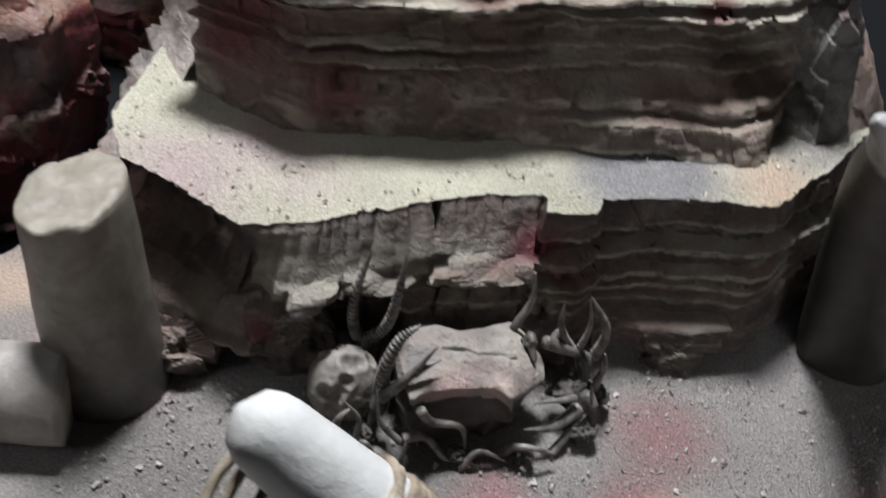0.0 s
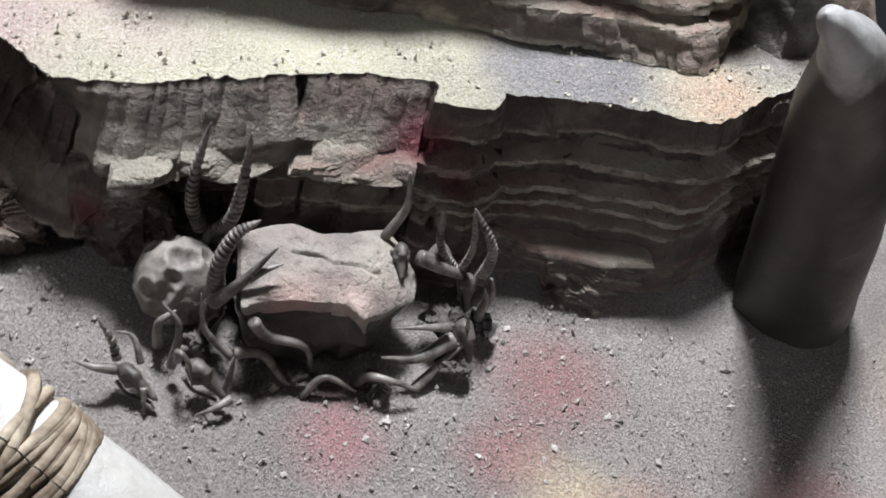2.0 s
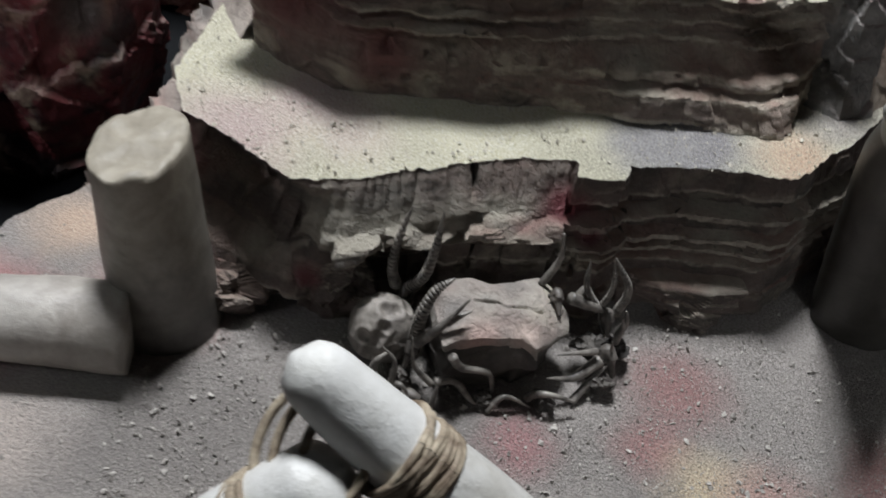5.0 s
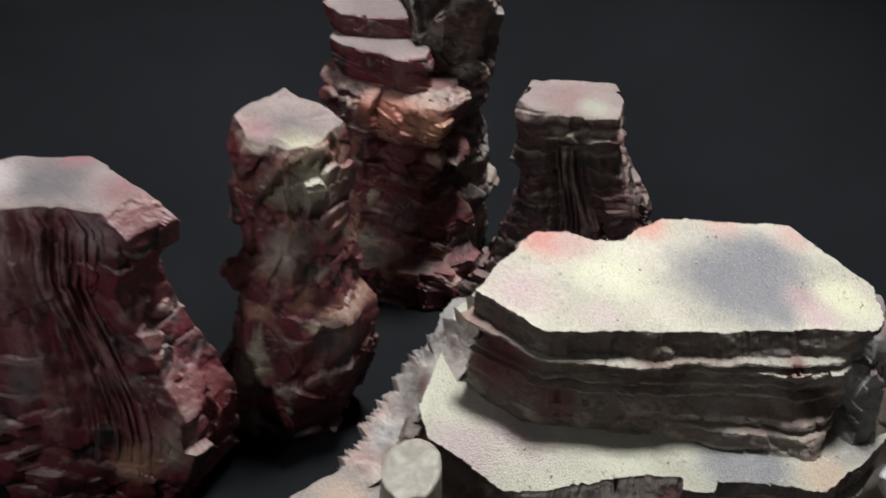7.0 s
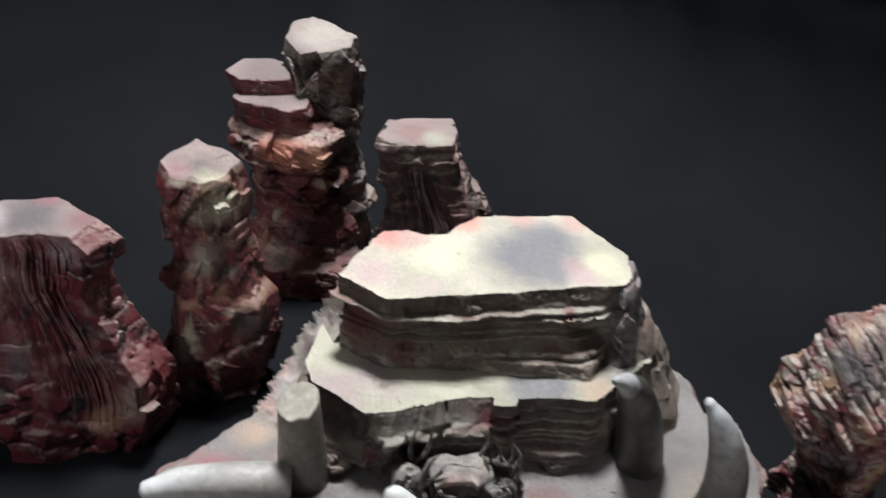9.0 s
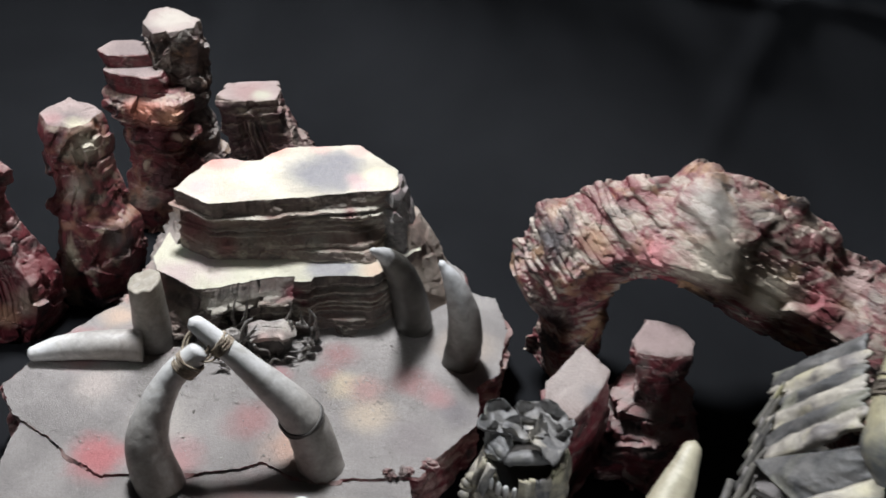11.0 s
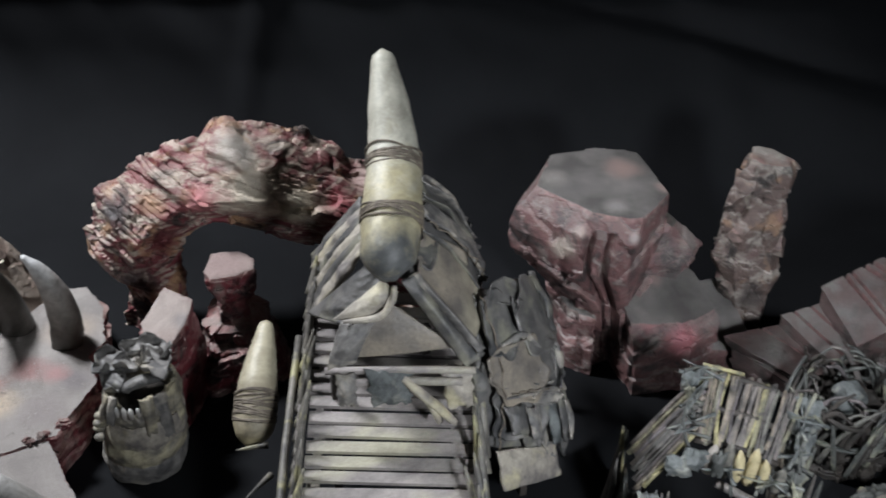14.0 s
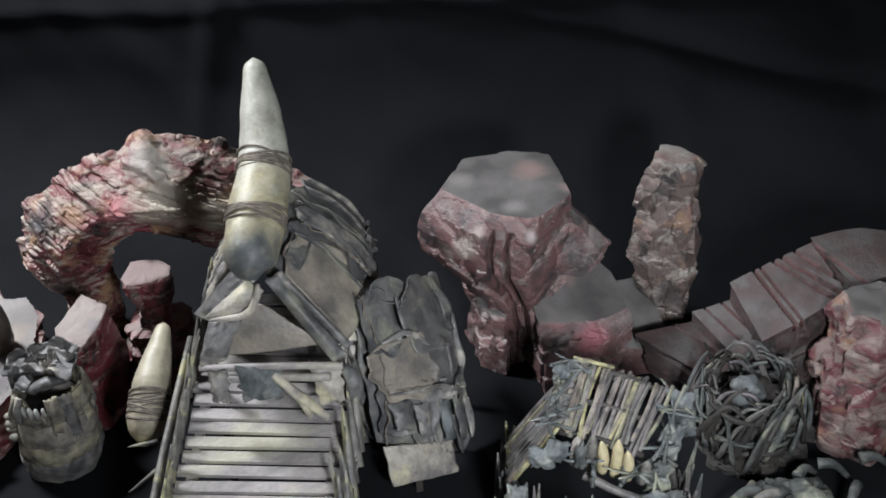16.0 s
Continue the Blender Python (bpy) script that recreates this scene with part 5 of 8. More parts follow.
def sawn_block(back, front, deep, seed, mat=None, steps=()):
    """A flat slab of sawn rock. back and front: two or more points (cm) along its upper edges; deep: its thickness; steps: shares of the length where narrow ledges are cut across, red inside."""
    n, m, h = 240, 40, 16
    B, F = spline(np.array(back) / 100, n), spline(np.array(front) / 100, n)
    t = np.linspace(0, 1, m)
    top = B[:, None, :] * (1 - t)[None, :, None] + F[:, None, :] * t[None, :, None]
    s = np.repeat(np.linspace(0, 1, n)[:, None], m, 1)
    cut = np.zeros((n, m))
    for at, w, lean in steps:
        cut = np.maximum(cut, np.clip(2.2 - 1.7 * np.abs(s - at - lean * (t[None, :] - 0.5)) / w, 0, 1))
    wob = fbm(top.reshape(-1, 3) * 90, seed, 3).reshape(n, m) - 0.5
    top[:, :, 2] += 0.0014 * wob - 0.0075 * cut
    # a grid over the top, folded down all round: front face, back face and ends
    ring = [(i, m - 1) for i in range(n)] + [(n - 1, j) for j in range(m - 2, -1, -1)] + [(i, 0) for i in range(n - 2, -1, -1)] + [(0, j) for j in range(1, m - 1)]
    edge = np.array([top[i, j] for i, j in ring])
    mid = edge.mean(0)
    rows = [edge]
    for k in range(1, h):
        e = edge.copy()
        u = k / (h - 1)
        e[:, 2] -= deep / 100 * u
        e[:, 2] = np.maximum(e[:, 2], 0.0)
        off, _ = broken_beds(e, (0.3, -0.1, 0.95), 0.007, seed, 0.03)
        out = e[:, :2] - mid[:2]
        out /= np.linalg.norm(out, axis=1)[:, None]
        e[:, :2] += out * (0.0022 * off - 0.008 * u * u - 0.0016)[:, None]
        rows.append(e)
    verts = np.vstack([top.reshape(-1, 3)] + rows[1:] )
    ids = np.array([i * m + j for i, j in ring])
    L = len(ring)
    faces = [(i * m + j, (i + 1) * m + j, (i + 1) * m + j + 1, i * m + j + 1) for i in range(n - 1) for j in range(m - 1)]
    red = [int(cut[i:i + 2, j:j + 2].mean() > 0.6) for i in range(n - 1) for j in range(m - 1)]
    for k in range(h - 1):
        for j in range(L):
            a, b = (ids[j], ids[(j + 1) % L]) if k == 0 else (n * m + (k - 1) * L + j, n * m + (k - 1) * L + (j + 1) % L)
            c, d = n * m + k * L + (j + 1) % L, n * m + k * L + j
            faces.append((int(b), int(a), d, c))
            red.append(0)
    faces.append(tuple(n * m + (h - 2) * L + j for j in range(L)))
    red.append(0)
    ob = obj("rock_block", verts, faces, mat or M_SLAB, fin)
    ob.data.materials.append(M_CUT)
    ob.data.polygons.foreach_set("material_index", red)
    crisp(ob.data, 28)
    keep_worn(ob, np.concatenate([np.clip(np.clip(wob * 2 - 0.2, 0, 1) * 0.4 + (np.abs(np.gradient(cut, axis=0)) > 0.08) * 0.45 + (t[None, :] > 0.95) * 0.3, 0, 1).ravel(), np.zeros(len(verts) - n * m)]))
    return ob


sawn_block([(73.8, -22.4, 5.6), (80.5, -23.4, 6.2)], [(77.5, -29.2, 4.6), (83.0, -29.4, 4.4)], 1.2, 51, None, [(0.62, 0.02, 0.1)])
sawn_block([(74.6, -22.6, 4.5), (81.5, -23.8, 5.0)], [(77.8, -30.0, 3.4), (84.0, -30.0, 3.2)], 3.4, 52)
sawn_block([(79.2, -23.4, 7.4), (83.0, -24.4, 8.6)], [(80.6, -29.6, 5.8), (84.6, -30.0, 6.4)], 6.4, 53, None, [(0.35, 0.03, 0.1), (0.75, 0.03, 0.1)])
sawn_block([(82.4, -24.2, 10.4), (86.2, -24.8, 12.2), (90.0, -25.2, 13.6)], [(82.4, -30.2, 7.8), (86.0, -31.0, 9.9), (90.0, -31.0, 11.7)], 5.0, 54, None, [(0.34, 0.018, 0.10), (0.42, 0.014, 0.10), (0.70, 0.020, 0.35), (0.80, 0.022, 0.35), (0.94, 0.02, 0.3)])
sawn_block([(89.8, -25.2, 14.2), (95.0, -26.2, 14.6), (102.0, -29.0, 13.0)], [(90.6, -31.2, 12.2), (95.5, -31.8, 13.0), (101.0, -34.0, 11.6)], 4.4, 55, None, [(0.04, 0.018, 0.15)])
sawn_block([(101.2, -28.4, 12.6), (106.5, -31.0, 8.6), (108.5, -32, 4.0)], [(100.2, -34.0, 11.4), (104.5, -36, 7.6), (106, -36.5, 3.6)], 5.0, 56)
sawn_block([(84.0, -25.0, 7.6), (88.0, -25.4, 8.6)], [(84.6, -30.6, 5.0), (88.6, -31.0, 6.6)], 8.6, 58)
sawn_block([(103.5, -30, 6.6), (109.5, -32.5, 5.6)], [(103.5, -35.8, 6.0), (108.5, -37.0, 5.0)], 6.6, 57)


def shaft(name, path, radii, mat, parent=None, na=24, n=46, squash=1.0, blunt=True, rough=0.05, seed=1, keel=None):
    p = spline(path, n)
    r = np.interp(np.linspace(0, 1, n), np.linspace(0, 1, len(radii)), radii)
    if blunt:
        e = np.linspace(1, 0, 4)[1:]
        r[-3:] = r[-4] * np.sqrt(np.maximum(1 - (1 - e) ** 2, 0.01))
    ob = tube(name, p, r, mat, parent, na, squash, "", rough, seed)
    if keel:
        k3 = np.array(keel, float) / np.linalg.norm(keel)
        v = np.array([q.co[:] for q in ob.data.vertices])
        d = v - np.repeat(p, na, axis=0)
        ln = np.linalg.norm(d, axis=1)
        v += k3 * (0.32 * ln * np.clip(d @ k3 / (ln + 1e-9), 0, 1) ** 5)[:, None]
        ob.data.vertices.foreach_set("co", v.ravel())
    return ob


def tusk(path, radii, mat, label, group="", squash=1.0, bands=(), seed=1, keel=None):
    """A tusk thing: its bone and the twine wound round it. bands: (share of the length, turns, width)."""
    ob = thing("bone_tusk", path[0], label, "tusk", group)
    bone = shaft("tusk_shaft", path, radii, mat, ob, na=40, squash=squash, seed=seed, keel=keel)
    # the worn point is a piece of its own
    v = np.array([q.co[:] for q in bone.data.vertices])
    along = np.repeat(np.linspace(0, 1, len(v) // 40), 40)
    faces = [tuple(p.vertices) for p in bone.data.polygons]
    cut = (len(v) // 40 * 3 // 4) * 40
    low, high = [f for f in faces if max(f) < cut + 40], [f for f in faces if max(f) >= cut + 40]
    for name, fs, a, b in (("tusk_shaft", low, 0, cut + 40), ("tusk_tip", high, cut, len(v))):
        piece = obj(name, v[a:b], [tuple(i - a for i in f) for f in fs], mat, ob, "", True)
        if name == "tusk_shaft":
            held = piece
        piece.data.attributes.new("along", "FLOAT", "POINT").data.foreach_set("value", along[a:b])
    bpy.data.objects.remove(bone)
    p = spline(path, 60)
    r = np.interp(np.linspace(0, 1, 60), np.linspace(0, 1, len(radii)), radii)
    for at, turns, wide in bands:
        k = int(at * 59)
        d = p[min(k + 1, 59)] - p[max(k - 1, 0)]
        d /= np.linalg.norm(d)
        binding("twine", (p[k] - d * wide / 2, p[k] + d * wide / 2), r[k], turns, M_CORD, held, 0.0009, seed=seed + k)
    return ob


tusk([(0.1285, 0.021, 0.042), (0.1229, 0.0195, 0.0727), (0.1173, 0.0155, 0.0951), (0.1106, 0.0100, 0.1153), (0.1005, -0.0050, 0.1395), (0.0890, -0.0165, 0.1535)], [0.0160, 0.0160, 0.0150, 0.0134, 0.0112, 0.0064, 0.0012], M_BONE_DARK,
     "grey bone tusk planted upright with a pale tip", "planted tusks", 0.85, seed=2, keel=(-0.9, -0.35, 0.1))
tusk([(0.167, -0.016, 0.046), (0.169, -0.019, 0.075), (0.165, -0.020, 0.105), (0.154, -0.018, 0.132), (0.142, -0.015, 0.149)], [0.0152, 0.0154, 0.0146, 0.0130, 0.0102, 0.0064, 0.0020], M_BONE,
     "curved grey bone tusk planted upright with a pointed tip", "planted tusks", 0.85, seed=3, keel=(-0.9, -0.35, 0.1))
# broken stump with a slanting, hollowed cut
stump = thing("bone_stump", (-0.08, -0.03, 0.05), "thick broken grey bone stump standing on the sand", "bone stump")


def bone_stump():
    n, na = 34, 44
    p = spline([(-0.078, -0.031, 0.046), (-0.080, -0.029, 0.070), (-0.0835, -0.0245, 0.1070)], n)
    a = np.arange(na) / na * 2 * math.pi
    rx, ry = np.interp(np.linspace(0, 1, n), [0, 0.4, 1], [0.0165, 0.0145, 0.0118]), np.interp(np.linspace(0, 1, n), [0, 0.4, 1], [0.0165, 0.0165, 0.0180])
    v = np.stack([np.c_[p[k, 0] + rx[k] * np.cos(a), p[k, 1] + ry[k] * np.sin(a), np.full(na, p[k, 2])] for k in range(n)])
    bump = 0.06 * (fbm(v.reshape(-1, 3) * 120, 5, 3) - 0.5).reshape(n, na)
    v[:, :, 0] += (v[:, :, 0] - p[:, None, 0]) * bump
    v[:, :, 1] += (v[:, :, 1] - p[:, None, 1]) * bump
    t = np.linspace(0, 1, n)[:, None]
    v[:, :, 2] += t ** 2 * ((v[:, :, 0] - p[-1, 0]) * 0.12 - (v[:, :, 1] - p[-1, 1]) * 0.16)
    rim, mid = v[-1].copy(), v[-1].mean(0)
    rings = []
    for k, dz in ((0.96, 0.0007), (0.8, 0.0009), (0.5, 0.0002), (0.2, 0.0006)):
        q = mid + (rim - mid) * k
        q[:, 2] += dz + 0.0055 * (fbm(q * 190, 8, 4) - 0.5)
        rings.append(q)
    verts = np.vstack([v.reshape(-1, 3)] + rings)
    f = grid_faces(n + 4, na) + [tuple(range((n + 3) * na, (n + 4) * na))]
    ob = obj("stump_bone", verts, f, M_BONE_STUMP, stump, "", True)
    ob.data.attributes.new("along", "FLOAT", "POINT").data.foreach_set("value", np.repeat(np.concatenate([np.linspace(0, 0.8, n), [1, 1, 1, 1]]), na))


bone_stump()
tusk([(-0.082, -0.047, 0.0605), (-0.115, -0.052, 0.061), (-0.145, -0.058, 0.059), (-0.167, -0.066, 0.056)], [0.0128, 0.0118, 0.0098, 0.005], M_BONE_PALE, "pale bone tusk lying on the sand", seed=4)
# two tusks lashed together
tripod = thing("lashed_tusks", (0.015, -0.15, 0.05), "two bone tusks lashed into a frame with twine", "tusk frame")
A_LEG = [(0.073, -0.139, 0.044), (0.057, -0.131, 0.088), (0.018, -0.125, 0.127), (-0.0215, -0.1175, 0.1580)]
B_LEG = [(-0.036, -0.170, 0.044), (-0.046, -0.158, 0.080), (-0.034, -0.138, 0.116), (-0.010, -0.1275, 0.1430)]
shaft("tusk_bone", A_LEG, [0.0170, 0.0150, 0.0092, 0.0058], M_BONE_PALE, tripod, na=36, n=70, seed=6)
shaft("tusk_bone", B_LEG, [0.0175, 0.0150, 0.0096, 0.0080], M_BONE_PALE, tripod, na=36, n=70, seed=7)
binding("twine", ((-0.024, -0.1335, 0.1265), (-0.019, -0.1315, 0.1325)), 0.0094, 15, M_CORD_PALE, tripod, 0.0008, seed=3)
binding("twine", ((-0.002, -0.1215, 0.1425), (0.003, -0.1225, 0.1385)), 0.0080, 14, M_CORD_PALE, tripod, 0.0008, seed=5)
for off, tip in ((0.0, (0.0, -0.5, 0.87)), (0.004, (0.35, -0.4, 0.8)), (-0.004, (-0.3, -0.5, 0.8))):
    c = np.array([-0.012 + off, -0.1245, 0.1425])
    d = np.array(tip)
    e = np.cross(d, (0.8, 0.1, -0.5))
    e /= np.linalg.norm(e)
    g = np.cross(d, e)
    ang = np.linspace(0, 2 * math.pi, 41)
    loop = c + 0.0125 * np.cos(ang)[:, None] * e + 0.0100 * np.sin(ang)[:, None] * g
    tube("twine", loop, np.full(41, 0.0009), M_CORD_PALE, tripod, 7)
binding("bone_band", ((0.0575, -0.1315, 0.0865), (0.0560, -0.1312, 0.0890)), 0.0150, 2, M_BONE_STUMP, tripod, 0.0012, seed=8)
tusk([(0.155, -0.285, 0.040), (0.135, -0.275, 0.075), (0.105, -0.258, 0.110), (0.072, -0.238, 0.133)], [0.017, 0.0155, 0.011, 0.004], M_BONE, "pale bone tusk leaning out of the sand", seed=9)

# ---- plank deck with rails, tent of hides and the great tusk ----
O = np.array([0.302, -0.315, 0.098])
U = np.array([0.935, -0.353, -0.03])
U = U / np.linalg.norm(U)
V = np.array([0.327, 0.893, 0.308])
V = V - U * (U @ V)
V = V / np.linalg.norm(V)
N = np.cross(U, V)


def on(u, v, n=0.0):
    return O + U * u + V * v + N * n


rng = np.random.RandomState(5)
deck = thing("plank_deck", (0.37, -0.30, 0), "weathered plank ramp between rails of pointed stakes", "plank deck")
for k in range(23):
    v0 = -0.105 + k * 0.0126
    j = rng.rand(4) * 0.003
    slat("plank", on(0.001 + j[0], v0 + j[1] * 0.5, rng.rand() * 0.0012), on(0.131 - j[2], v0 + j[3] * 0.5, rng.rand() * 0.0012), 0.0098 + rng.rand() * 0.0012, 0.0028, M_WOOD, deck, up=tuple(N), bend=0.0004 * rng.randn())
for u in (0.012, 0.118):
    slat("beam", on(u, -0.105, -0.004), on(u, 0.18, -0.004), 0.007, 0.006, M_WOOD, deck, up=tuple(N))
for u, v in ((0.008, -0.09), (0.122, -0.09), (0.008, 0.02), (0.122, 0.02), (0.008, 0.16), (0.122, 0.16)):
    top = on(u, v, -0.006)
    slat("leg", (top[0], top[1], 0.0), top, 0.008, 0.008, M_WOOD, deck, up=(0, 1, 0))
# left rail: a post and rail with overlapping pointed stakes
slat("rail", on(-0.002, -0.10, 0.005), on(-0.002, 0.185, 0.005), 0.005, 0.006, M_WOOD, deck, up=tuple(N))
tube("rail_pole", spline([on(-0.010, -0.10, 0.000), on(-0.0115, 0.02, 0.002), on(-0.009, 0.13, 0.004)], 12), np.linspace(0.0036, 0.0028, 12), M_REED, deck, 8, 1.0, "", 0.15, 6)
for k in range(23):
    v0 = -0.10 + k * 0.0125
    a = on(-0.004 + rng.rand() * 0.002, v0, 0.0)
    b = on(0.002 + rng.randn() * 0.002, v0 + 0.022 + rng.rand() * 0.006, 0.024 + rng.rand() * 0.006)
    v, f = spike_mesh(a, b, 0.0046)
    obj("stake", v, f, M_REED, deck, "", True)
for k in range(13):
    v0 = -0.10 + k * 0.0135
    a = on(0.134 + rng.rand() * 0.003, v0 - 0.004, -0.004)
    b = on(0.126 + rng.randn() * 0.004, v0 + 0.036 + rng.rand() * 0.014, 0.028 + rng.rand() * 0.012)
    v, f = spike_mesh(a, b, 0.0058)
    obj("stake", v, f, M_REED, deck, "", True)
slat("rail", on(0.136, -0.10, 0.002), on(0.136, 0.05, 0.002), 0.005, 0.006, M_WOOD, deck, up=tuple(N))
for k in range(7):
    a = on(0.055 + 0.012 * k + rng.randn() * 0.003, -0.028 - rng.rand() * 0.01, 0.0)
    v, f = spike_mesh(a, a + np.array([rng.randn() * 0.002, 0.004, 0.013 + rng.rand() * 0.006]), 0.0022)
    obj("nail_spike", v, f, M_BONE_YEL, deck, "", True)
for a, b in (((0.292, -0.272, 0.075), (0.268, -0.292, 0.078)), ((0.296, -0.25, 0.085), (0.272, -0.245, 0.083)), ((0.300, -0.23, 0.09), (0.281, -0.232, 0.082))):
    v, f = spike_mesh(a, b, 0.0030)
    obj("side_spike", v, f, M_REED, deck, "", True)

tusk([(0.2850, -0.240, 0.075), (0.2875, -0.234, 0.082), (0.291, -0.228, 0.091), (0.300, -0.208, 0.110), (0.310, -0.187, 0.125), (0.320, -0.164, 0.139)], [0.0020, 0.0125, 0.0168, 0.0160, 0.0112, 0.0050], M_BONE_GOLD,
     "small yellowed tusk bound with twine beside the ramp", seed=11, bands=((0.50, 18, 0.022),))
GREAT = [(0.3835, -0.281, 0.240), (0.3875, -0.271, 0.2515), (0.4015, -0.240, 0.2700), (0.4160, -0.203, 0.2890), (0.4230, -0.172, 0.3220), (0.4262, -0.147, 0.3550)]
tusk(GREAT,
             [0.006, 0.0200, 0.0224, 0.0202, 0.0156, 0.0072], M_BONE_YEL, "great yellowed tusk raised over the hide tent and bound with twine", seed=12, bands=((0.38, 9, 0.009), (0.60, 9, 0.009)))

tent = thing("hide_tent", (0.45, -0.2, 0), "patched tent of grey and pale hides laced round a great tusk", "tent")


def bulged(a, b, c, d, bulge):
    """A surface over four corners (a b over d c), swollen outwards by bulge."""
    a, b, c, d = (np.array(x, float) for x in (a, b, c, d))
    nrm = np.cross(d - a, b - a) + np.cross(c - b, c - d)
    nrm /= np.linalg.norm(nrm)
    if nrm[2] < 0:
        nrm = -nrm

    def at(u, v):
        u, v = np.asarray(u)[:, None], np.asarray(v)[:, None]
        p = (a * (1 - u) + b * u) * (1 - v) + (d * (1 - u) + c * u) * v
        w = np.clip(u, -0.1, 1.1) * (1 - np.clip(u, -0.1, 1.1)) * 4 * 0.55 + np.clip(v, -0.1, 1.1) * (1 - np.clip(v, -0.1, 1.1)) * 4 * 0.45
        return p + nrm * bulge * w
    return at, nrm


def hide(name, surface, mid, size, mat, parent, seed, turn=0.0, lift=0.001, folds=0.0022, along=(1, 0.35), torn=0.14, curl=0.003, nu=34, thick=0.0020, square=0.5, label=""):
    """A piece of thick hide lying on a surface: rounded, uneven outline, soft folds and lifted edges. mid, size: in the surface's own measure."""
    at, nrm = surface
    g = np.linspace(-1, 1, nu)
    s, t = (x.ravel() for x in np.meshgrid(g, g))
    ang, rad = np.arctan2(t, s), np.maximum(np.abs(s), np.abs(t))
    round_off = 1 / np.maximum(np.maximum(np.abs(np.cos(ang)), np.abs(np.sin(ang))), 1e-6)
    grow = rad * (square * round_off + (1 - square) * 1.08) * (1 + torn * 2.2 * (fbm(np.c_[np.cos(ang) * 1.7, np.sin(ang) * 1.7, np.full(len(ang), seed * 3.1)], seed, 3) - 0.5))
    x, y = grow * np.cos(ang), grow * np.sin(ang)
    c, n = math.cos(turn), math.sin(turn)
    u, v = mid[0] + size[0] * (x * c - y * n), mid[1] + size[1] * (x * n + y * c)
    p = at(u, v)
    q = np.c_[p @ np.array([0.8, 0.3, 0.5]) * 70 * along[0], p @ np.array([-0.3, 0.9, -0.4]) * 70 * along[1], np.full(len(u), seed * 1.3)]
    wave = fbm(q, seed, 2) - 0.5
    off = lift + folds * 2.4 * wave + 0.0006 * (fbm(p * 330, seed, 3) - 0.5) + curl * np.clip((rad - 0.72) / 0.28, 0, 1) ** 2 * (0.25 + 1.5 * vnoise(np.c_[np.cos(ang) * 2, np.sin(ang) * 2, ang * 0 + seed], seed + 2) - 0.5)
    top = p + nrm * off[:, None]
    low = top - nrm * thick
    f1 = grid_faces(nu, nu, False)
    k = len(top)
    f2 = [tuple(i + k for i in face[::-1]) for face in f1]
    rim = [i for i in range(nu)] + [j * nu + nu - 1 for j in range(1, nu)] + [(nu - 1) * nu + i for i in range(nu - 2, -1, -1)] + [j * nu for j in range(nu - 2, 0, -1)]
    f3 = [(rim[j], rim[j - 1], rim[j - 1] + k, rim[j] + k) for j in range(len(rim))]
    return obj(name, np.vstack([top, low]), f1 + f2 + f3, mat, parent, label, True)


UPPER = bulged((0.403, -0.262, 0.229), (0.438, -0.160, 0.252), (0.512, -0.105, 0.150), (0.452, -0.280, 0.156), 0.020)
LOWER = bulged((0.463, -0.245, 0.185), (0.556, -0.165, 0.128), (0.549, -0.262, 0.012), (0.466, -0.292, 0.058), 0.020)
hide("hide_wall", UPPER, (0.5, 0.5), (0.50, 0.52), M_HIDE, tent, 8, 0, -0.004, 0.0016, (1.0, 0.25), 0.08, 0.0, 60, 0.0024, 0.7)
hide("hide_wall", LOWER, (0.5, 0.5), (0.50, 0.50), M_HIDE, tent, 9, 0, -0.005, 0.0014, (0.9, 0.5), 0.08, 0.0, 60, 0.0024, 0.6)
# the roof: one broad tan panel, then long overlapping strips
for k, (u, v, du, dv, turn, m) in enumerate(((0.18, 0.46, 0.20, 0.46, 0.0, 2), (0.40, 0.50, 0.09, 0.52, 0.05, 0), (0.52, 0.48, 0.09, 0.50, -0.04, 1), (0.64, 0.52, 0.08, 0.50, 0.06, 0), (0.76, 0.46, 0.09, 0.46, -0.05, 0), (0.90, 0.52, 0.10, 0.48, 0.04, 1), (0.34, 0.88, 0.16, 0.12, 0.2, 0), (0.60, 0.92, 0.16, 0.10, -0.2, 0), (0.86, 0.92, 0.12, 0.10, 0.1, 0), (0.30, 0.10, 0.22, 0.08, 0.1, 0))):
    hide("hide_patch", UPPER, (u, v), (du, dv), (M_HIDE, M_HIDE_MIX, M_HIDE_TAN)[m], tent, 210 + k, turn, 0.0030 + 0.0022 * (k % 3), 0.0016, (0.6, 0.25), 0.12, 0.005)
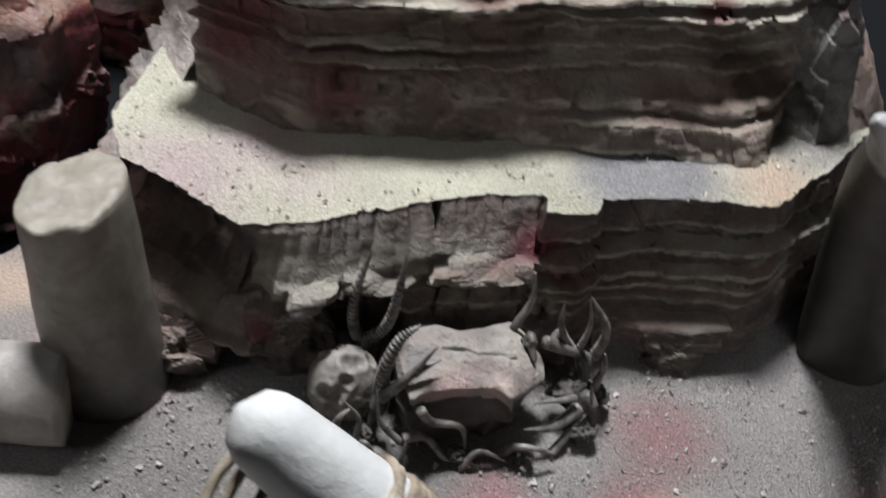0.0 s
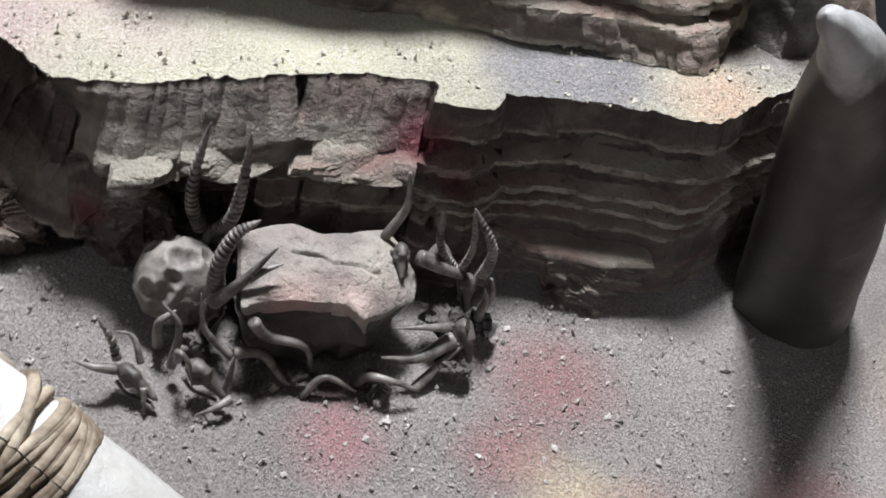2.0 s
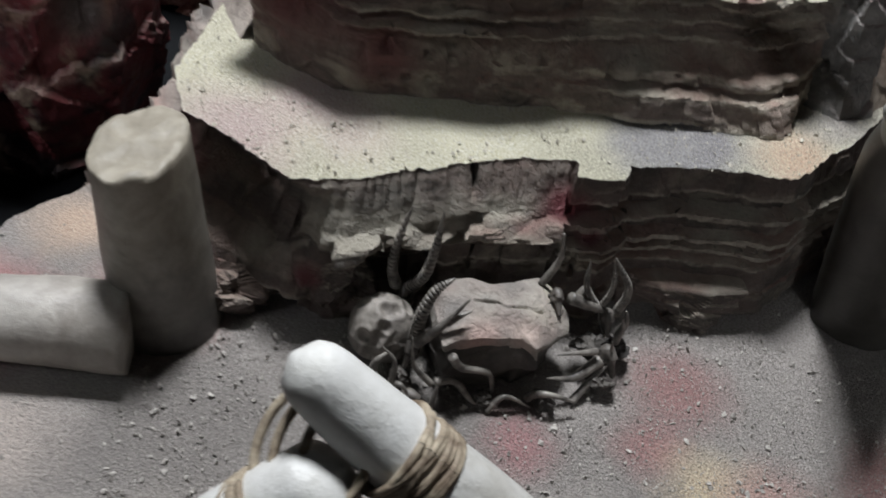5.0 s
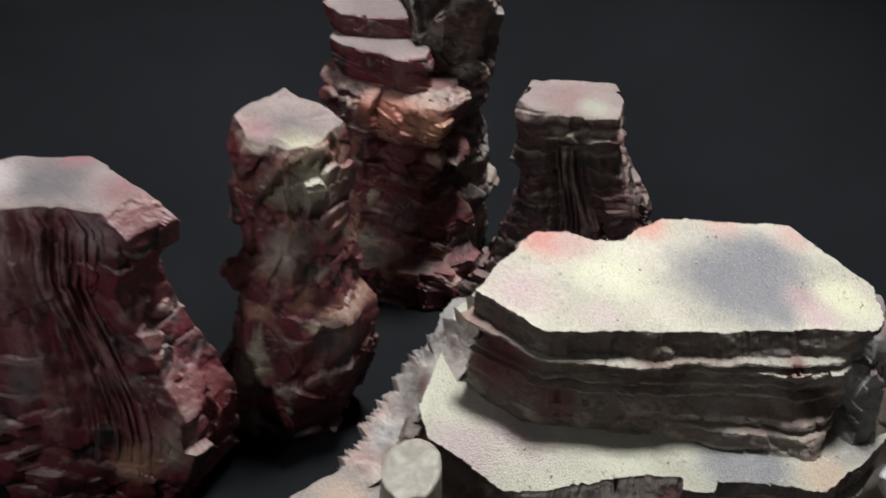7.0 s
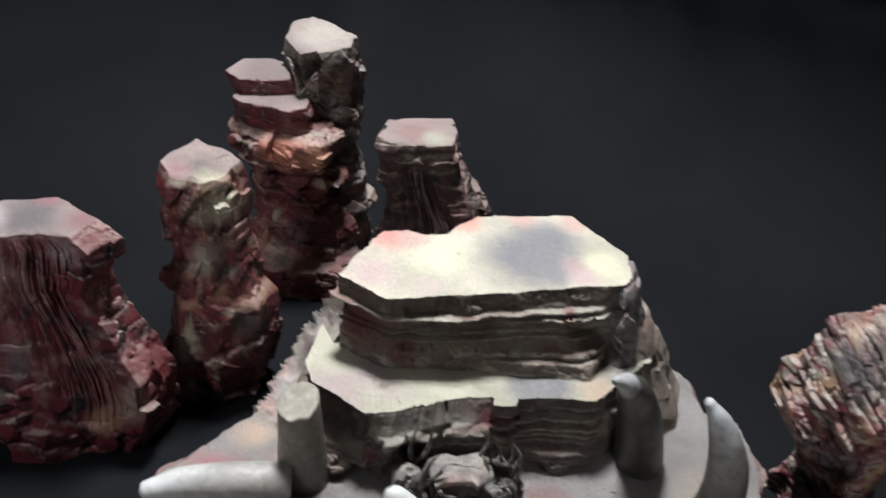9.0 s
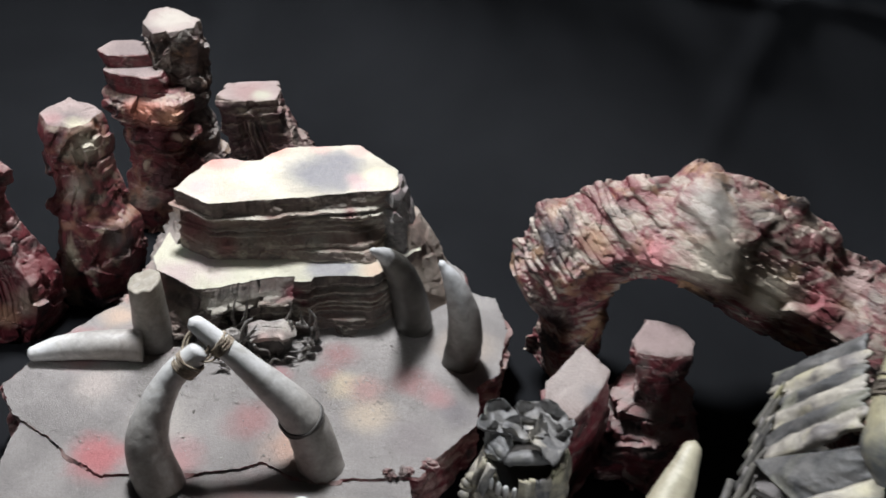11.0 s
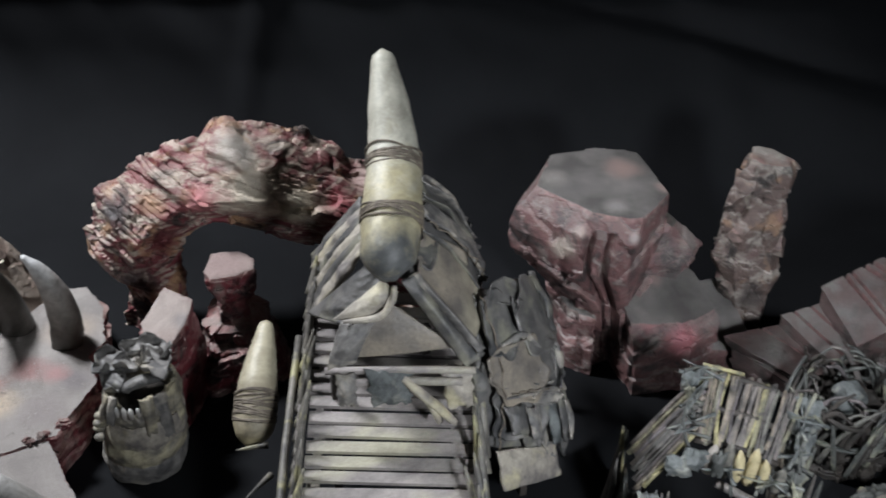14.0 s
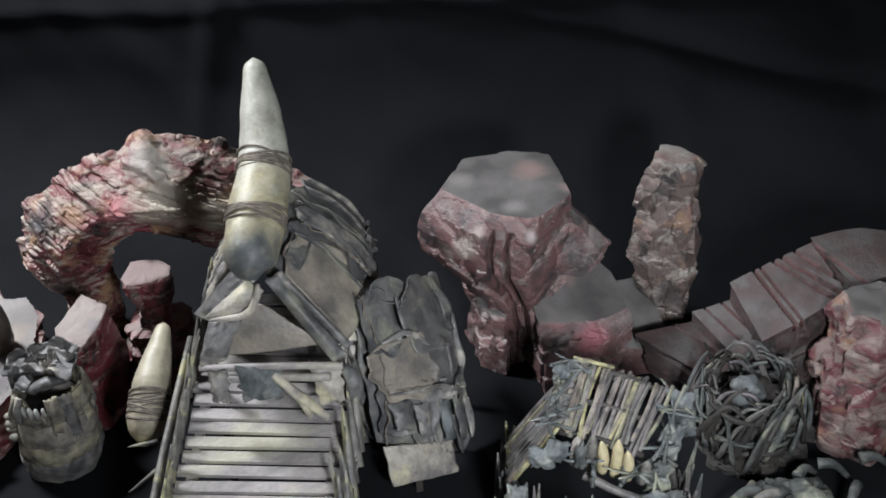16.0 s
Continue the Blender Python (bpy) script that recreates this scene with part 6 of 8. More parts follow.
# the side: broad smooth pieces, overlapping downwards
for k, (u, v, du, dv, turn, m) in enumerate(((0.15, 0.76, 0.17, 0.16, 0.05, 0), (0.36, 0.80, 0.13, 0.18, -0.05, 0), (0.90, 0.80, 0.13, 0.24, 0.0, 0), (0.62, 0.82, 0.13, 0.22, 0.05, 1), (0.72, 0.54, 0.24, 0.14, 0.05, 0), (0.22, 0.50, 0.30, 0.18, -0.05, 2), (0.94, 0.42, 0.14, 0.24, 0.1, 1), (0.10, 0.20, 0.15, 0.20, 0.1, 0), (0.60, 0.20, 0.34, 0.20, -0.06, 0), (0.28, 0.02, 0.14, 0.08, 0.3, 0), (0.92, 0.12, 0.13, 0.14, 0.2, 0), (0.50, 0.68, 0.20, 0.05, 0.1, 1))):
    hide("hide_patch", LOWER, (u, v), (du, dv), (M_HIDE, M_HIDE_MIX, M_HIDE_TAN)[m], tent, 240 + k, turn + 0.25 * math.sin(k * 2.3), 0.0028 + 0.0014 * (k % 3) + 0.0004 * k, 0.0018, (0.5, 0.4), 0.26, 0.006, square=0.35)
# curled lips over the slits, and tongues hanging from the hem
for (u0, v0), (u1, v1), (u2, v2), r in (((0.06, 0.33), (0.30, 0.29), (0.50, 0.39), 0.0030), ((0.52, 0.40), (0.70, 0.39), (0.88, 0.42), 0.0020), ((0.05, 0.66), (0.30, 0.65), (0.56, 0.66), 0.0018), ((0.30, 0.06), (0.28, 0.20), (0.30, 0.34), 0.0018)):
    p = LOWER[0]([u0, u1, u2], [v0, v1, v2]) + LOWER[1] * 0.0095
    tube("hide_lip", spline(p, 18), r * np.sin(np.linspace(0.25, 2.9, 18)) ** 0.6, M_HIDE_MIX, tent, 9, 1.0, "", 0.25, 5)
for k, (u, w, v, drop) in enumerate(((0.12, 0.10, 0.70, 0.020), (0.30, 0.08, 0.72, 0.026), (0.58, 0.09, 0.72, 0.034), (0.80, 0.10, 0.70, 0.040), (0.96, 0.07, 0.72, 0.036))):
    p, q = LOWER[0]([u - w], [v])[0] + LOWER[1] * 0.009, LOWER[0]([u + w], [v])[0] + LOWER[1] * 0.010
    drape("hide_tongue", [p, q, q + np.array([-0.002, -0.016, -drop]), p + np.array([0.003, -0.016, -drop])], (M_HIDE, M_HIDE_MIX, M_RAG)[k % 3], tent, 260 + k, 18, 22, -0.004, 0.0013, 45, 0.20, 0.0024)
drape("hide_skirt", [(0.470, -0.300, 0.066), (0.536, -0.278, 0.034), (0.538, -0.292, 0.008), (0.472, -0.312, 0.030)], M_HIDE_PALE, tent, 7, 30, 24, -0.003, 0.0012, 40, 0.05, 0.003, "", (1.0, 0.4))
# Near-black backing sheet added behind the patched hides.
drape("dark_backing", [(0.425, -0.225, 0.145), (0.50, -0.125, 0.125), (0.545, -0.200, 0.020), (0.470, -0.270, 0.050)], M_DARKWOOD_SHADE, tent, 70, 20, 20, -0.002, 0.001, 40)
# laced seams
for surface, run in ((UPPER, [(0.40, 0.02), (0.41, 0.5), (0.45, 0.98)]), (LOWER, [(0.0, 0.02), (0.03, 0.5), (0.0, 0.98)]), (LOWER, [(0.10, 0.64), (0.4, 0.63), (0.86, 0.66)])):
    w = spline([(u, v, 0) for u, v in run], 46)
    p = surface[0](w[:, 0], w[:, 1]) + surface[1] * (0.0095 + 0.0010 * np.sin(np.arange(46) * 0.7))[:, None] + np.c_[0.0010 * np.sin(np.arange(46) * 0.9), 0.0010 * np.cos(np.arange(46) * 0.8), np.zeros(46)]
    tube("lacing", p, np.full(46, 0.0008), M_CORD, tent, 6)
# pale canopy over the doorway: a tan pediment, a folded wing and two straps from the tusk's foot
PEDIMENT = bulged((0.387, -0.271, 0.211), (0.396, -0.276, 0.208), (0.430, -0.296, 0.180), (0.351, -0.272, 0.173), 0.004)
hide("hide_canopy", PEDIMENT, (0.5, 0.5), (0.52, 0.52), M_HIDE_TAN, tent, 3, 0, 0, 0.0012, (0.6, 0.6), 0.04, 0.0, 44, 0.0024, 0.95)
drape("hide_fold", [(0.384, -0.268, 0.233), (0.394, -0.276, 0.224), (0.374, -0.277, 0.206), (0.346, -0.267, 0.205)], M_HIDE_PALE, tent, 6, 34, 34, -0.006, 0.0024, 55, 0.06, 0.003)
drape("hide_fold", [(0.350, -0.272, 0.206), (0.374, -0.280, 0.207), (0.359, -0.282, 0.174), (0.337, -0.276, 0.168)], M_HIDE_MIX, tent, 16, 34, 34, -0.006, 0.0024, 60, 0.10, 0.003)
drape("hide_fold", [(0.380, -0.245, 0.232), (0.392, -0.262, 0.226), (0.356, -0.262, 0.196), (0.345, -0.205, 0.170)], M_HIDE, tent, 7, sag=-0.008, folds=0.003, freq=60, thick=0.003)
# a bright turned-over edge running down from the tusk's foot
tube("hide_lip", spline([(0.390, -0.277, 0.232), (0.386, -0.281, 0.221), (0.376, -0.282, 0.211), (0.352, -0.274, 0.207)], 20), 0.0032 * np.sin(np.linspace(0.5, 2.9, 20)) ** 0.6, M_HIDE_PALE, tent, 9, 0.7, "", 0.2, 4)
drape("hide_strap", [(0.395, -0.276, 0.234), (0.405, -0.275, 0.237), (0.446, -0.310, 0.174), (0.434, -0.310, 0.170)], M_HIDE, tent, 10, 14, 34, -0.006, 0.0010, 60, 0.04, 0.003)
drape("hide_strap", [(0.402, -0.274, 0.236), (0.409, -0.273, 0.237), (0.452, -0.304, 0.178), (0.446, -0.306, 0.176)], M_HIDE_MIX, tent, 12, 12, 34, -0.008, 0.0010, 60, 0.04, 0.002)
for k in range(6):
    t = k / 5
    a = np.array([0.383, -0.238, 0.240]) * (1 - t) + np.array([0.405, -0.165, 0.230]) * t
    b = np.array([0.350, -0.205, 0.163]) * (1 - t) + np.array([0.368, -0.135, 0.160]) * t
    drape("hide_strip", [a, a + np.array([0.006, 0.016, 0.002]), b + np.array([0.004, 0.016, 0]), b], M_HIDE if k % 2 else M_HIDE_PALE, tent, 30 + k, 14, 24, -0.004, 0.003, 90, 0.16, 0.0025)
# torn pieces hanging under the lintel poles
for k, (quad, m) in enumerate((([(0.360, -0.286, 0.172), (0.398, -0.296, 0.166), (0.396, -0.306, 0.142), (0.362, -0.302, 0.146)], 3), ([(0.414, -0.300, 0.174), (0.440, -0.308, 0.166), (0.442, -0.316, 0.132), (0.418, -0.312, 0.136)], 2), ([(0.342, -0.280, 0.168), (0.358, -0.286, 0.168), (0.356, -0.294, 0.140), (0.342, -0.288, 0.142)], 1), ([(0.440, -0.308, 0.166), (0.456, -0.296, 0.160), (0.458, -0.304, 0.120), (0.444, -0.316, 0.124)], 0))):
    drape("hide_flap", quad, (M_HIDE, M_HIDE_MIX, M_HIDE_PALE, M_RAG)[m], tent, 4 + k, 30, 30, -0.006, 0.0016, 40, 0.24, 0.0026)
for k, (a, b, r) in enumerate((((0.389, -0.300, 0.164), (0.424, -0.318, 0.126), 0.0046), ((0.402, -0.306, 0.150), (0.412, -0.316, 0.128), 0.0034))):
    a, b = np.array(a), np.array(b)
    tube("hide_roll", spline([a, (a + b) / 2 + np.array([0.001, -0.005, 0.001]), b], 14), r * np.sin(np.linspace(0.5, 2.7, 14)) ** 0.5, M_HIDE_PALE, tent, 10, 0.7, "", 0.2, 9 + k)
for a, b, r in (((0.338, -0.272, 0.164), (0.440, -0.314, 0.169), 0.0030), ((0.346, -0.280, 0.157), (0.430, -0.314, 0.161), 0.0034), ((0.445, -0.288, 0.165), (0.468, -0.240, 0.170), 0.0022)):
    tube("pole", spline([a, (np.array(a) + np.array(b)) / 2 + np.array([0, 0, 0.001]), b], 10), np.full(10, r), M_WOOD, tent, 9, 1.0, "", 0.12, 3)
for x, y, z in ((0.350, -0.255, 0.163), (0.443, -0.292, 0.165), (0.500, -0.292, 0.040), (0.545, -0.255, 0.032), (0.560, -0.190, 0.06), (0.49, -0.12, 0.15), (0.43, -0.24, 0.16)):
    slat("tent_post", (x, y, 0.0), (x, y, z), 0.006, 0.006, M_DARKWOOD_SHADE, tent, up=(0, 1, 0))


# ---- hide-wrapped tower ----
def wrap_tower():
    t = thing("hide_tower", (0.212, -0.142, 0), "ragged round tower of grey and cream hides with toothed mouth", "tower")
    cx, cy, na = 0.212, -0.142, 150
    a = np.arange(na) / na * 2 * math.pi

    def hide_band(z0, z1, r0, r1, seed, mat, jag, front=0.0):
        n = 26
        rows = []
        for k in range(n):
            s = k / (n - 1)
            lean = 0.004 * (z0 + (z1 - z0) * s) / 0.09
            base = r0 + (r1 - r0) * s + 0.0034 * math.sin(s * math.pi) - 0.0010 * s
            q = np.c_[np.cos(a) * 2.2, np.sin(a) * 2.2, np.full(na, s * 1.3 + seed)]
            r = base * (1 + 0.18 * (fbm(q, seed, 3) - 0.5) + 0.07 * (fbm(np.c_[np.cos(a) * 5, np.sin(a) * 5, np.full(na, s * 3.5 + seed)], seed + 1, 2) - 0.5))
            top = jag * (fbm(np.c_[np.cos(a) * 4, np.sin(a) * 4, np.full(na, seed * 2.0)], seed + 2, 3) - 0.5) * 2 * s
            dip = front * s * np.exp(-((((a - math.radians(248) + math.pi) % (2 * math.pi)) - math.pi) / 0.45) ** 2)
            rows.append(np.c_[cx + lean + r * np.cos(a), cy + r * np.sin(a), z0 + (z1 - z0) * s + top - dip])
        outer = np.vstack(rows)
        mid = np.array([cx + 0.004, cy, 0])
        lip = [mid + (rows[-1] - mid) * np.array([k, k, 1]) - np.array([0, 0, d]) for k, d in ((0.93, 0.0), (0.86, 0.004), (0.80, 0.016))]
        v = np.vstack([outer] + lip)
        ob = obj("hide_band", v, grid_faces(n + 3, na), mat, t, "", True)
        crisp(ob.data, 50)

    hide_band(0.0, 0.030, 0.031, 0.033, 3, M_HIDE_MIX, 0.003)
    hide_band(0.020, 0.046, 0.032, 0.034, 5, M_HIDE_OCHRE, 0.004)
    hide_band(0.036, 0.066, 0.032, 0.034, 8, M_HIDE_PALE, 0.003, 0.002)
    hide_band(0.060, 0.090, 0.030, 0.030, 11, M_HIDE_OCHRE, 0.004, 0.016)
    # Solid fill whose near-black colour stands for shade inside the gape.
    bm = bmesh.new()
    bmesh.ops.create_cone(bm, cap_ends=True, segments=28, radius1=0.026, radius2=0.024, depth=0.074, matrix=Matrix.Translation((cx, cy, 0.037)))
    part("shade_core", bm, M_DARKWOOD_SHADE, t)
    # teeth in the gape, and bone ends at the side
    for ang, z, ln, r in ((232, 0.076, 0.011, 0.0026), (243, 0.075, 0.012, 0.0028), (253, 0.075, 0.011, 0.0027), (264, 0.077, 0.009, 0.0022), (204, 0.072, 0.010, 0.0046), (196, 0.060, 0.009, 0.0048), (190, 0.052, 0.009, 0.0040), (186, 0.040, 0.009, 0.0044)):
        c, s = math.cos(radians(ang)), math.sin(radians(ang))
        p = np.array([cx + 0.031 * c, cy + 0.031 * s, z])
        tip = p + (np.array([0.001 * c, 0.001 * s, ln]) if ang > 220 else np.array([0.009 * c, 0.009 * s, 0.002]))
        tube("bone_tooth", spline([p, (p + tip) / 2, tip], 8), r * np.array([0.9, 1.0, 1.0, 1.0, 0.95, 0.9, 0.75, 0.3]), M_BONE_PALE if ang > 220 else M_HIDE_OCHRE, t, 9, 0.8, "", 0.3, int(ang))
    # thick curled flaps over the top
    TOP_OF = bulged((cx - 0.026, cy + 0.026, 0.100), (cx + 0.030, cy + 0.024, 0.102), (cx + 0.026, cy - 0.022, 0.092), (cx - 0.024, cy - 0.022, 0.090), 0.006)
    for k, (u, v, du, dv, turn) in enumerate(((0.25, 0.25, 0.34, 0.26, 0.3), (0.72, 0.22, 0.32, 0.26, -0.3), (0.80, 0.55, 0.24, 0.30, 0.5), (0.14, 0.60, 0.18, 0.28, 0.2), (0.48, 0.42, 0.30, 0.14, 0.0))):
        hide("torn_flap", TOP_OF, (u, v), (du, dv), (M_HIDE, M_HIDE_MIX, M_HIDE_MIX)[k % 3], t, 130 + k, turn, 0.001 + 0.003 * (k % 3), 0.0050, (1.3, 0.8), 0.24, 0.010, 26, 0.0026)
    for p, q, w in (((-0.012, -0.014, 0.094), (0.020, -0.012, 0.097), 0.0065), ((-0.024, 0.006, 0.092), (-0.006, -0.018, 0.094), 0.0050), ((0.006, 0.012, 0.098), (0.026, 0.000, 0.096), 0.0060)):
        p, q = np.array([cx, cy, 0]) + np.array(p), np.array([cx, cy, 0]) + np.array(q)
        tube("hide_roll", spline([p, (p + q) / 2 + np.array([0, -0.002, 0.004]), q], 18), w * np.sin(np.linspace(0.45, 2.7, 18)) ** 0.5, M_HIDE, t, 14, 0.7, "", 0.22, 8)
    # strips hanging down the front
    for k, (ang, hi, lo, w) in enumerate(((212, 0.094, 0.066, 0.0045), (226, 0.096, 0.070, 0.0040), (278, 0.094, 0.058, 0.0060), (300, 0.094, 0.048, 0.0070), (330, 0.092, 0.052, 0.0080), (20, 0.094, 0.05, 0.009))):
        c, s = math.cos(radians(ang)), math.sin(radians(ang))
        e = np.array([-s, c, 0.05]) * w
        up, dn = np.array([cx + 0.029 * c, cy + 0.029 * s, hi]), np.array([cx + 0.037 * c, cy + 0.037 * s, lo])
        drape("torn_flap", [up - e, up + e, dn + e * 0.8, dn - e * 0.7], (M_HIDE_OCHRE, M_HIDE_MIX)[k % 2], t, 150 + k, 16, 22, -0.004, 0.0022, 70, 0.18, 0.0026)


wrap_tower()


# ---- stick hut with a slanting roof ----
def stick_hut():
    t = thing("stick_hut", (0.63, -0.40, 0), "hut of yellow-grey sticks and rags with slanting roof and stakes", "hut")
    r = np.random.RandomState(3)
    bl, br = np.array([0.616, -0.358, 0.154]), np.array([0.674, -0.396, 0.138])
    fl, fr = np.array([0.582, -0.396, 0.130]), np.array([0.636, -0.428, 0.116])
    for k in range(25):
        s = (k + 0.5 + 0.25 * r.randn()) / 25
        a, b = bl * (1 - s) + br * s, fl * (1 - s) + fr * s
        b = b + (b - a) * (r.rand() * 0.22 - 0.08)
        a = a + (a - b) * r.rand() * 0.12
        v = tube_verts(spline([a, (a + b) / 2 + r.randn(3) * 0.0010, b + r.randn(3) * 0.0014], 7), (0.0013 + 0.0006 * r.rand()) * np.linspace(0.85, 1.1, 7), 7)
        obj("roof_stick", v, grid_faces(7, 7) + [tuple(range(7))[::-1], tuple(range(42, 49))], M_STICK, t, "", True)
    for p, q in ((bl, br), (fl, fr), (bl * 0.5 + fl * 0.5, br * 0.5 + fr * 0.5)):
        tube("roof_pole", spline([p + np.array([0, 0, -0.004]), (p + q) / 2, q + np.array([0, 0, -0.004])], 8), np.full(8, 0.0024), M_DARKWOOD_SHADE, t, 7)
    tube("ridge_pole", spline([bl + np.array([-0.004, 0.004, 0.003]), bl * 0.6 + br * 0.4 + np.array([0, 0.003, 0.004])], 6), np.full(6, 0.0016), M_STICK, t, 7)
    tube("eave_log", spline([fl + np.array([0.012, -0.020, -0.034]), fl * 0.5 + fr * 0.5 + np.array([0.006, -0.022, -0.035]), fr + np.array([-0.004, -0.016, -0.034])], 10), np.full(10, 0.0034), M_STICK, t, 9, 1.0, "", 0.2, 4)
    ll, lf = np.array([0.562, -0.350, 0.090]), np.array([0.548, -0.392, 0.084])
    for k in range(11):
        s = (k + 0.5) / 11
        a, b = bl * (1 - s) + fl * s, ll * (1 - s) + lf * s
        b = b + (b - a) * 0.15 * r.rand()
        v = tube_verts(spline([a, (a + b) / 2 + r.randn(3) * 0.0012, b], 7), np.full(7, 0.0018 + 0.0006 * r.rand()), 7)
        obj("side_stick", v, grid_faces(7, 7) + [tuple(range(7))[::-1], tuple(range(42, 49))], M_STICK, t, "", True)
    ring = [(0.572, -0.318), (0.552, -0.352), (0.556, -0.392), (0.584, -0.420), (0.632, -0.446), (0.676, -0.424), (0.698, -0.372)]
    pts = np.vstack([spline([(x, y, 0) for x, y in ring], 40), spline([(x + 0.004, y - 0.014, 0) for x, y in ring], 34)])
    for k, p in enumerate(pts):
        h = 0.060 + 0.030 * r.rand() - 0.022 * (k > 39)
        a = p + np.array([r.randn() * 0.002, r.randn() * 0.002, 0.0])
        b = p + np.array([0.007 * r.randn() - 0.002, -0.004 + 0.007 * r.randn(), h])
        v, f = spike_mesh(a, b, 0.0046 + 0.0018 * r.rand())
        obj("stake", v, f, (M_STICK, M_MOSS, M_STICK)[k % 3], t, "", True)
    # stout pale stakes before the eave and a lower row at the gate
    for s, ln, m in ((0.12, 0.030, 2), (0.30, 0.036, 0), (0.46, 0.034, 1), (0.60, 0.038, 1), (0.76, 0.032, 1), (0.92, 0.024, 0)):
        a = fl * (1 - s) + fr * s + np.array([0.001, -0.008, -0.026])
        b = a + np.array([0.003 * r.randn(), -0.004, ln])
        v = tube_verts(spline([a, (a + b) / 2 + np.array([0.0008, 0, 0]), b], 9), 0.0046 * np.array([0.8, 0.95, 1, 1, 1, 0.95, 0.85, 0.55, 0.12]), 9)
        obj("tusk_stake", v, grid_faces(9, 9) + [tuple(range(9))[::-1], tuple(range(72, 81))], (M_STICK, M_BONE_GOLD, M_BONE_PALE)[m], t, "", True)
    for k in range(9):
        s = (k + 0.5) / 9
        a = fl * (1 - s) + fr * s + np.array([-0.004 + 0.002 * r.randn(), -0.030, -0.088])
        b = a + np.array([0.004 * r.randn(), -0.008, 0.036 + 0.010 * r.rand()])
        v, f = spike_mesh(a, b, 0.0052)
        obj("tusk_stake", v, f, (M_STICK, M_BONE_GOLD)[k % 2], t, "", True)
    # rags tied on along the ridge, the side and the eave
    rags = [(bl + np.array([-0.010, 0.004, 0.004]), 0.011, 0.030, 0.3), (bl + np.array([-0.020, -0.004, -0.008]), 0.008, 0.022, 1.0), (fl + np.array([-0.018, -0.008, -0.004]), 0.012, 0.020, 0.2), (fl + np.array([-0.004, -0.012, 0.0]), 0.010, 0.018, -0.4), (fl * 0.7 + fr * 0.3 + np.array([-0.006, -0.010, 0.004]), 0.007, 0.022, 0.6),
            (br + np.array([0.006, -0.002, 0.002]), 0.012, 0.030, -0.3), (br * 0.6 + fr * 0.4 + np.array([0.010, -0.004, -0.006]), 0.012, 0.034, 0.2), (fr + np.array([0.010, -0.006, -0.006]), 0.012, 0.034, -0.1), (fr + np.array([0.002, -0.018, -0.022]), 0.013, 0.030, 0.4), (fr + np.array([-0.012, -0.022, -0.040]), 0.012, 0.026, -0.3), (fr + np.array([0.020, -0.010, -0.030]), 0.011, 0.034, 0.1), (br + np.array([0.014, 0.004, -0.02]), 0.010, 0.034, 0.0), (lf + np.array([0.0, -0.006, 0.004]), 0.010, 0.030, 0.0)]
    for k, (top, w, drop, lean) in enumerate(rags):
        e = np.array([math.cos(lean), -0.5 * math.cos(lean), math.sin(lean) * 0.5]) * w
        down = np.array([0.004 * r.randn(), -0.006, -drop])
        drape("rag", [top - e, top + e, top + e * 0.6 + down, top - e * 0.8 + down * 0.9], (M_RAG, M_MOSS, M_RAG)[k % 3], t, 400 + k, 16, 20, -0.005, 0.0032, 130, 0.34, 0.0018)
    for k in range(44):
        s = r.rand()
        edge = (bl * (1 - s) + fl * s + np.array([-0.006, 0, 0.002]), br * (1 - s) + fr * s + np.array([0.008, -0.004, -0.004]), fl * (1 - s) + fr * s + np.array([0, -0.014, -0.012]))[k % 3]
        d = np.array([r.randn(), r.randn() * 0.7, -0.4 + 0.9 * r.rand()])
        d *= (0.012 + 0.010 * r.rand()) / np.linalg.norm(d)
        tube("twig", spline([edge - d, edge + r.randn(3) * 0.002, edge + d], 8), np.linspace(0.0016, 0.0007, 8), (M_MOSS, M_RAG)[k % 2], t, 6)


stick_hut()


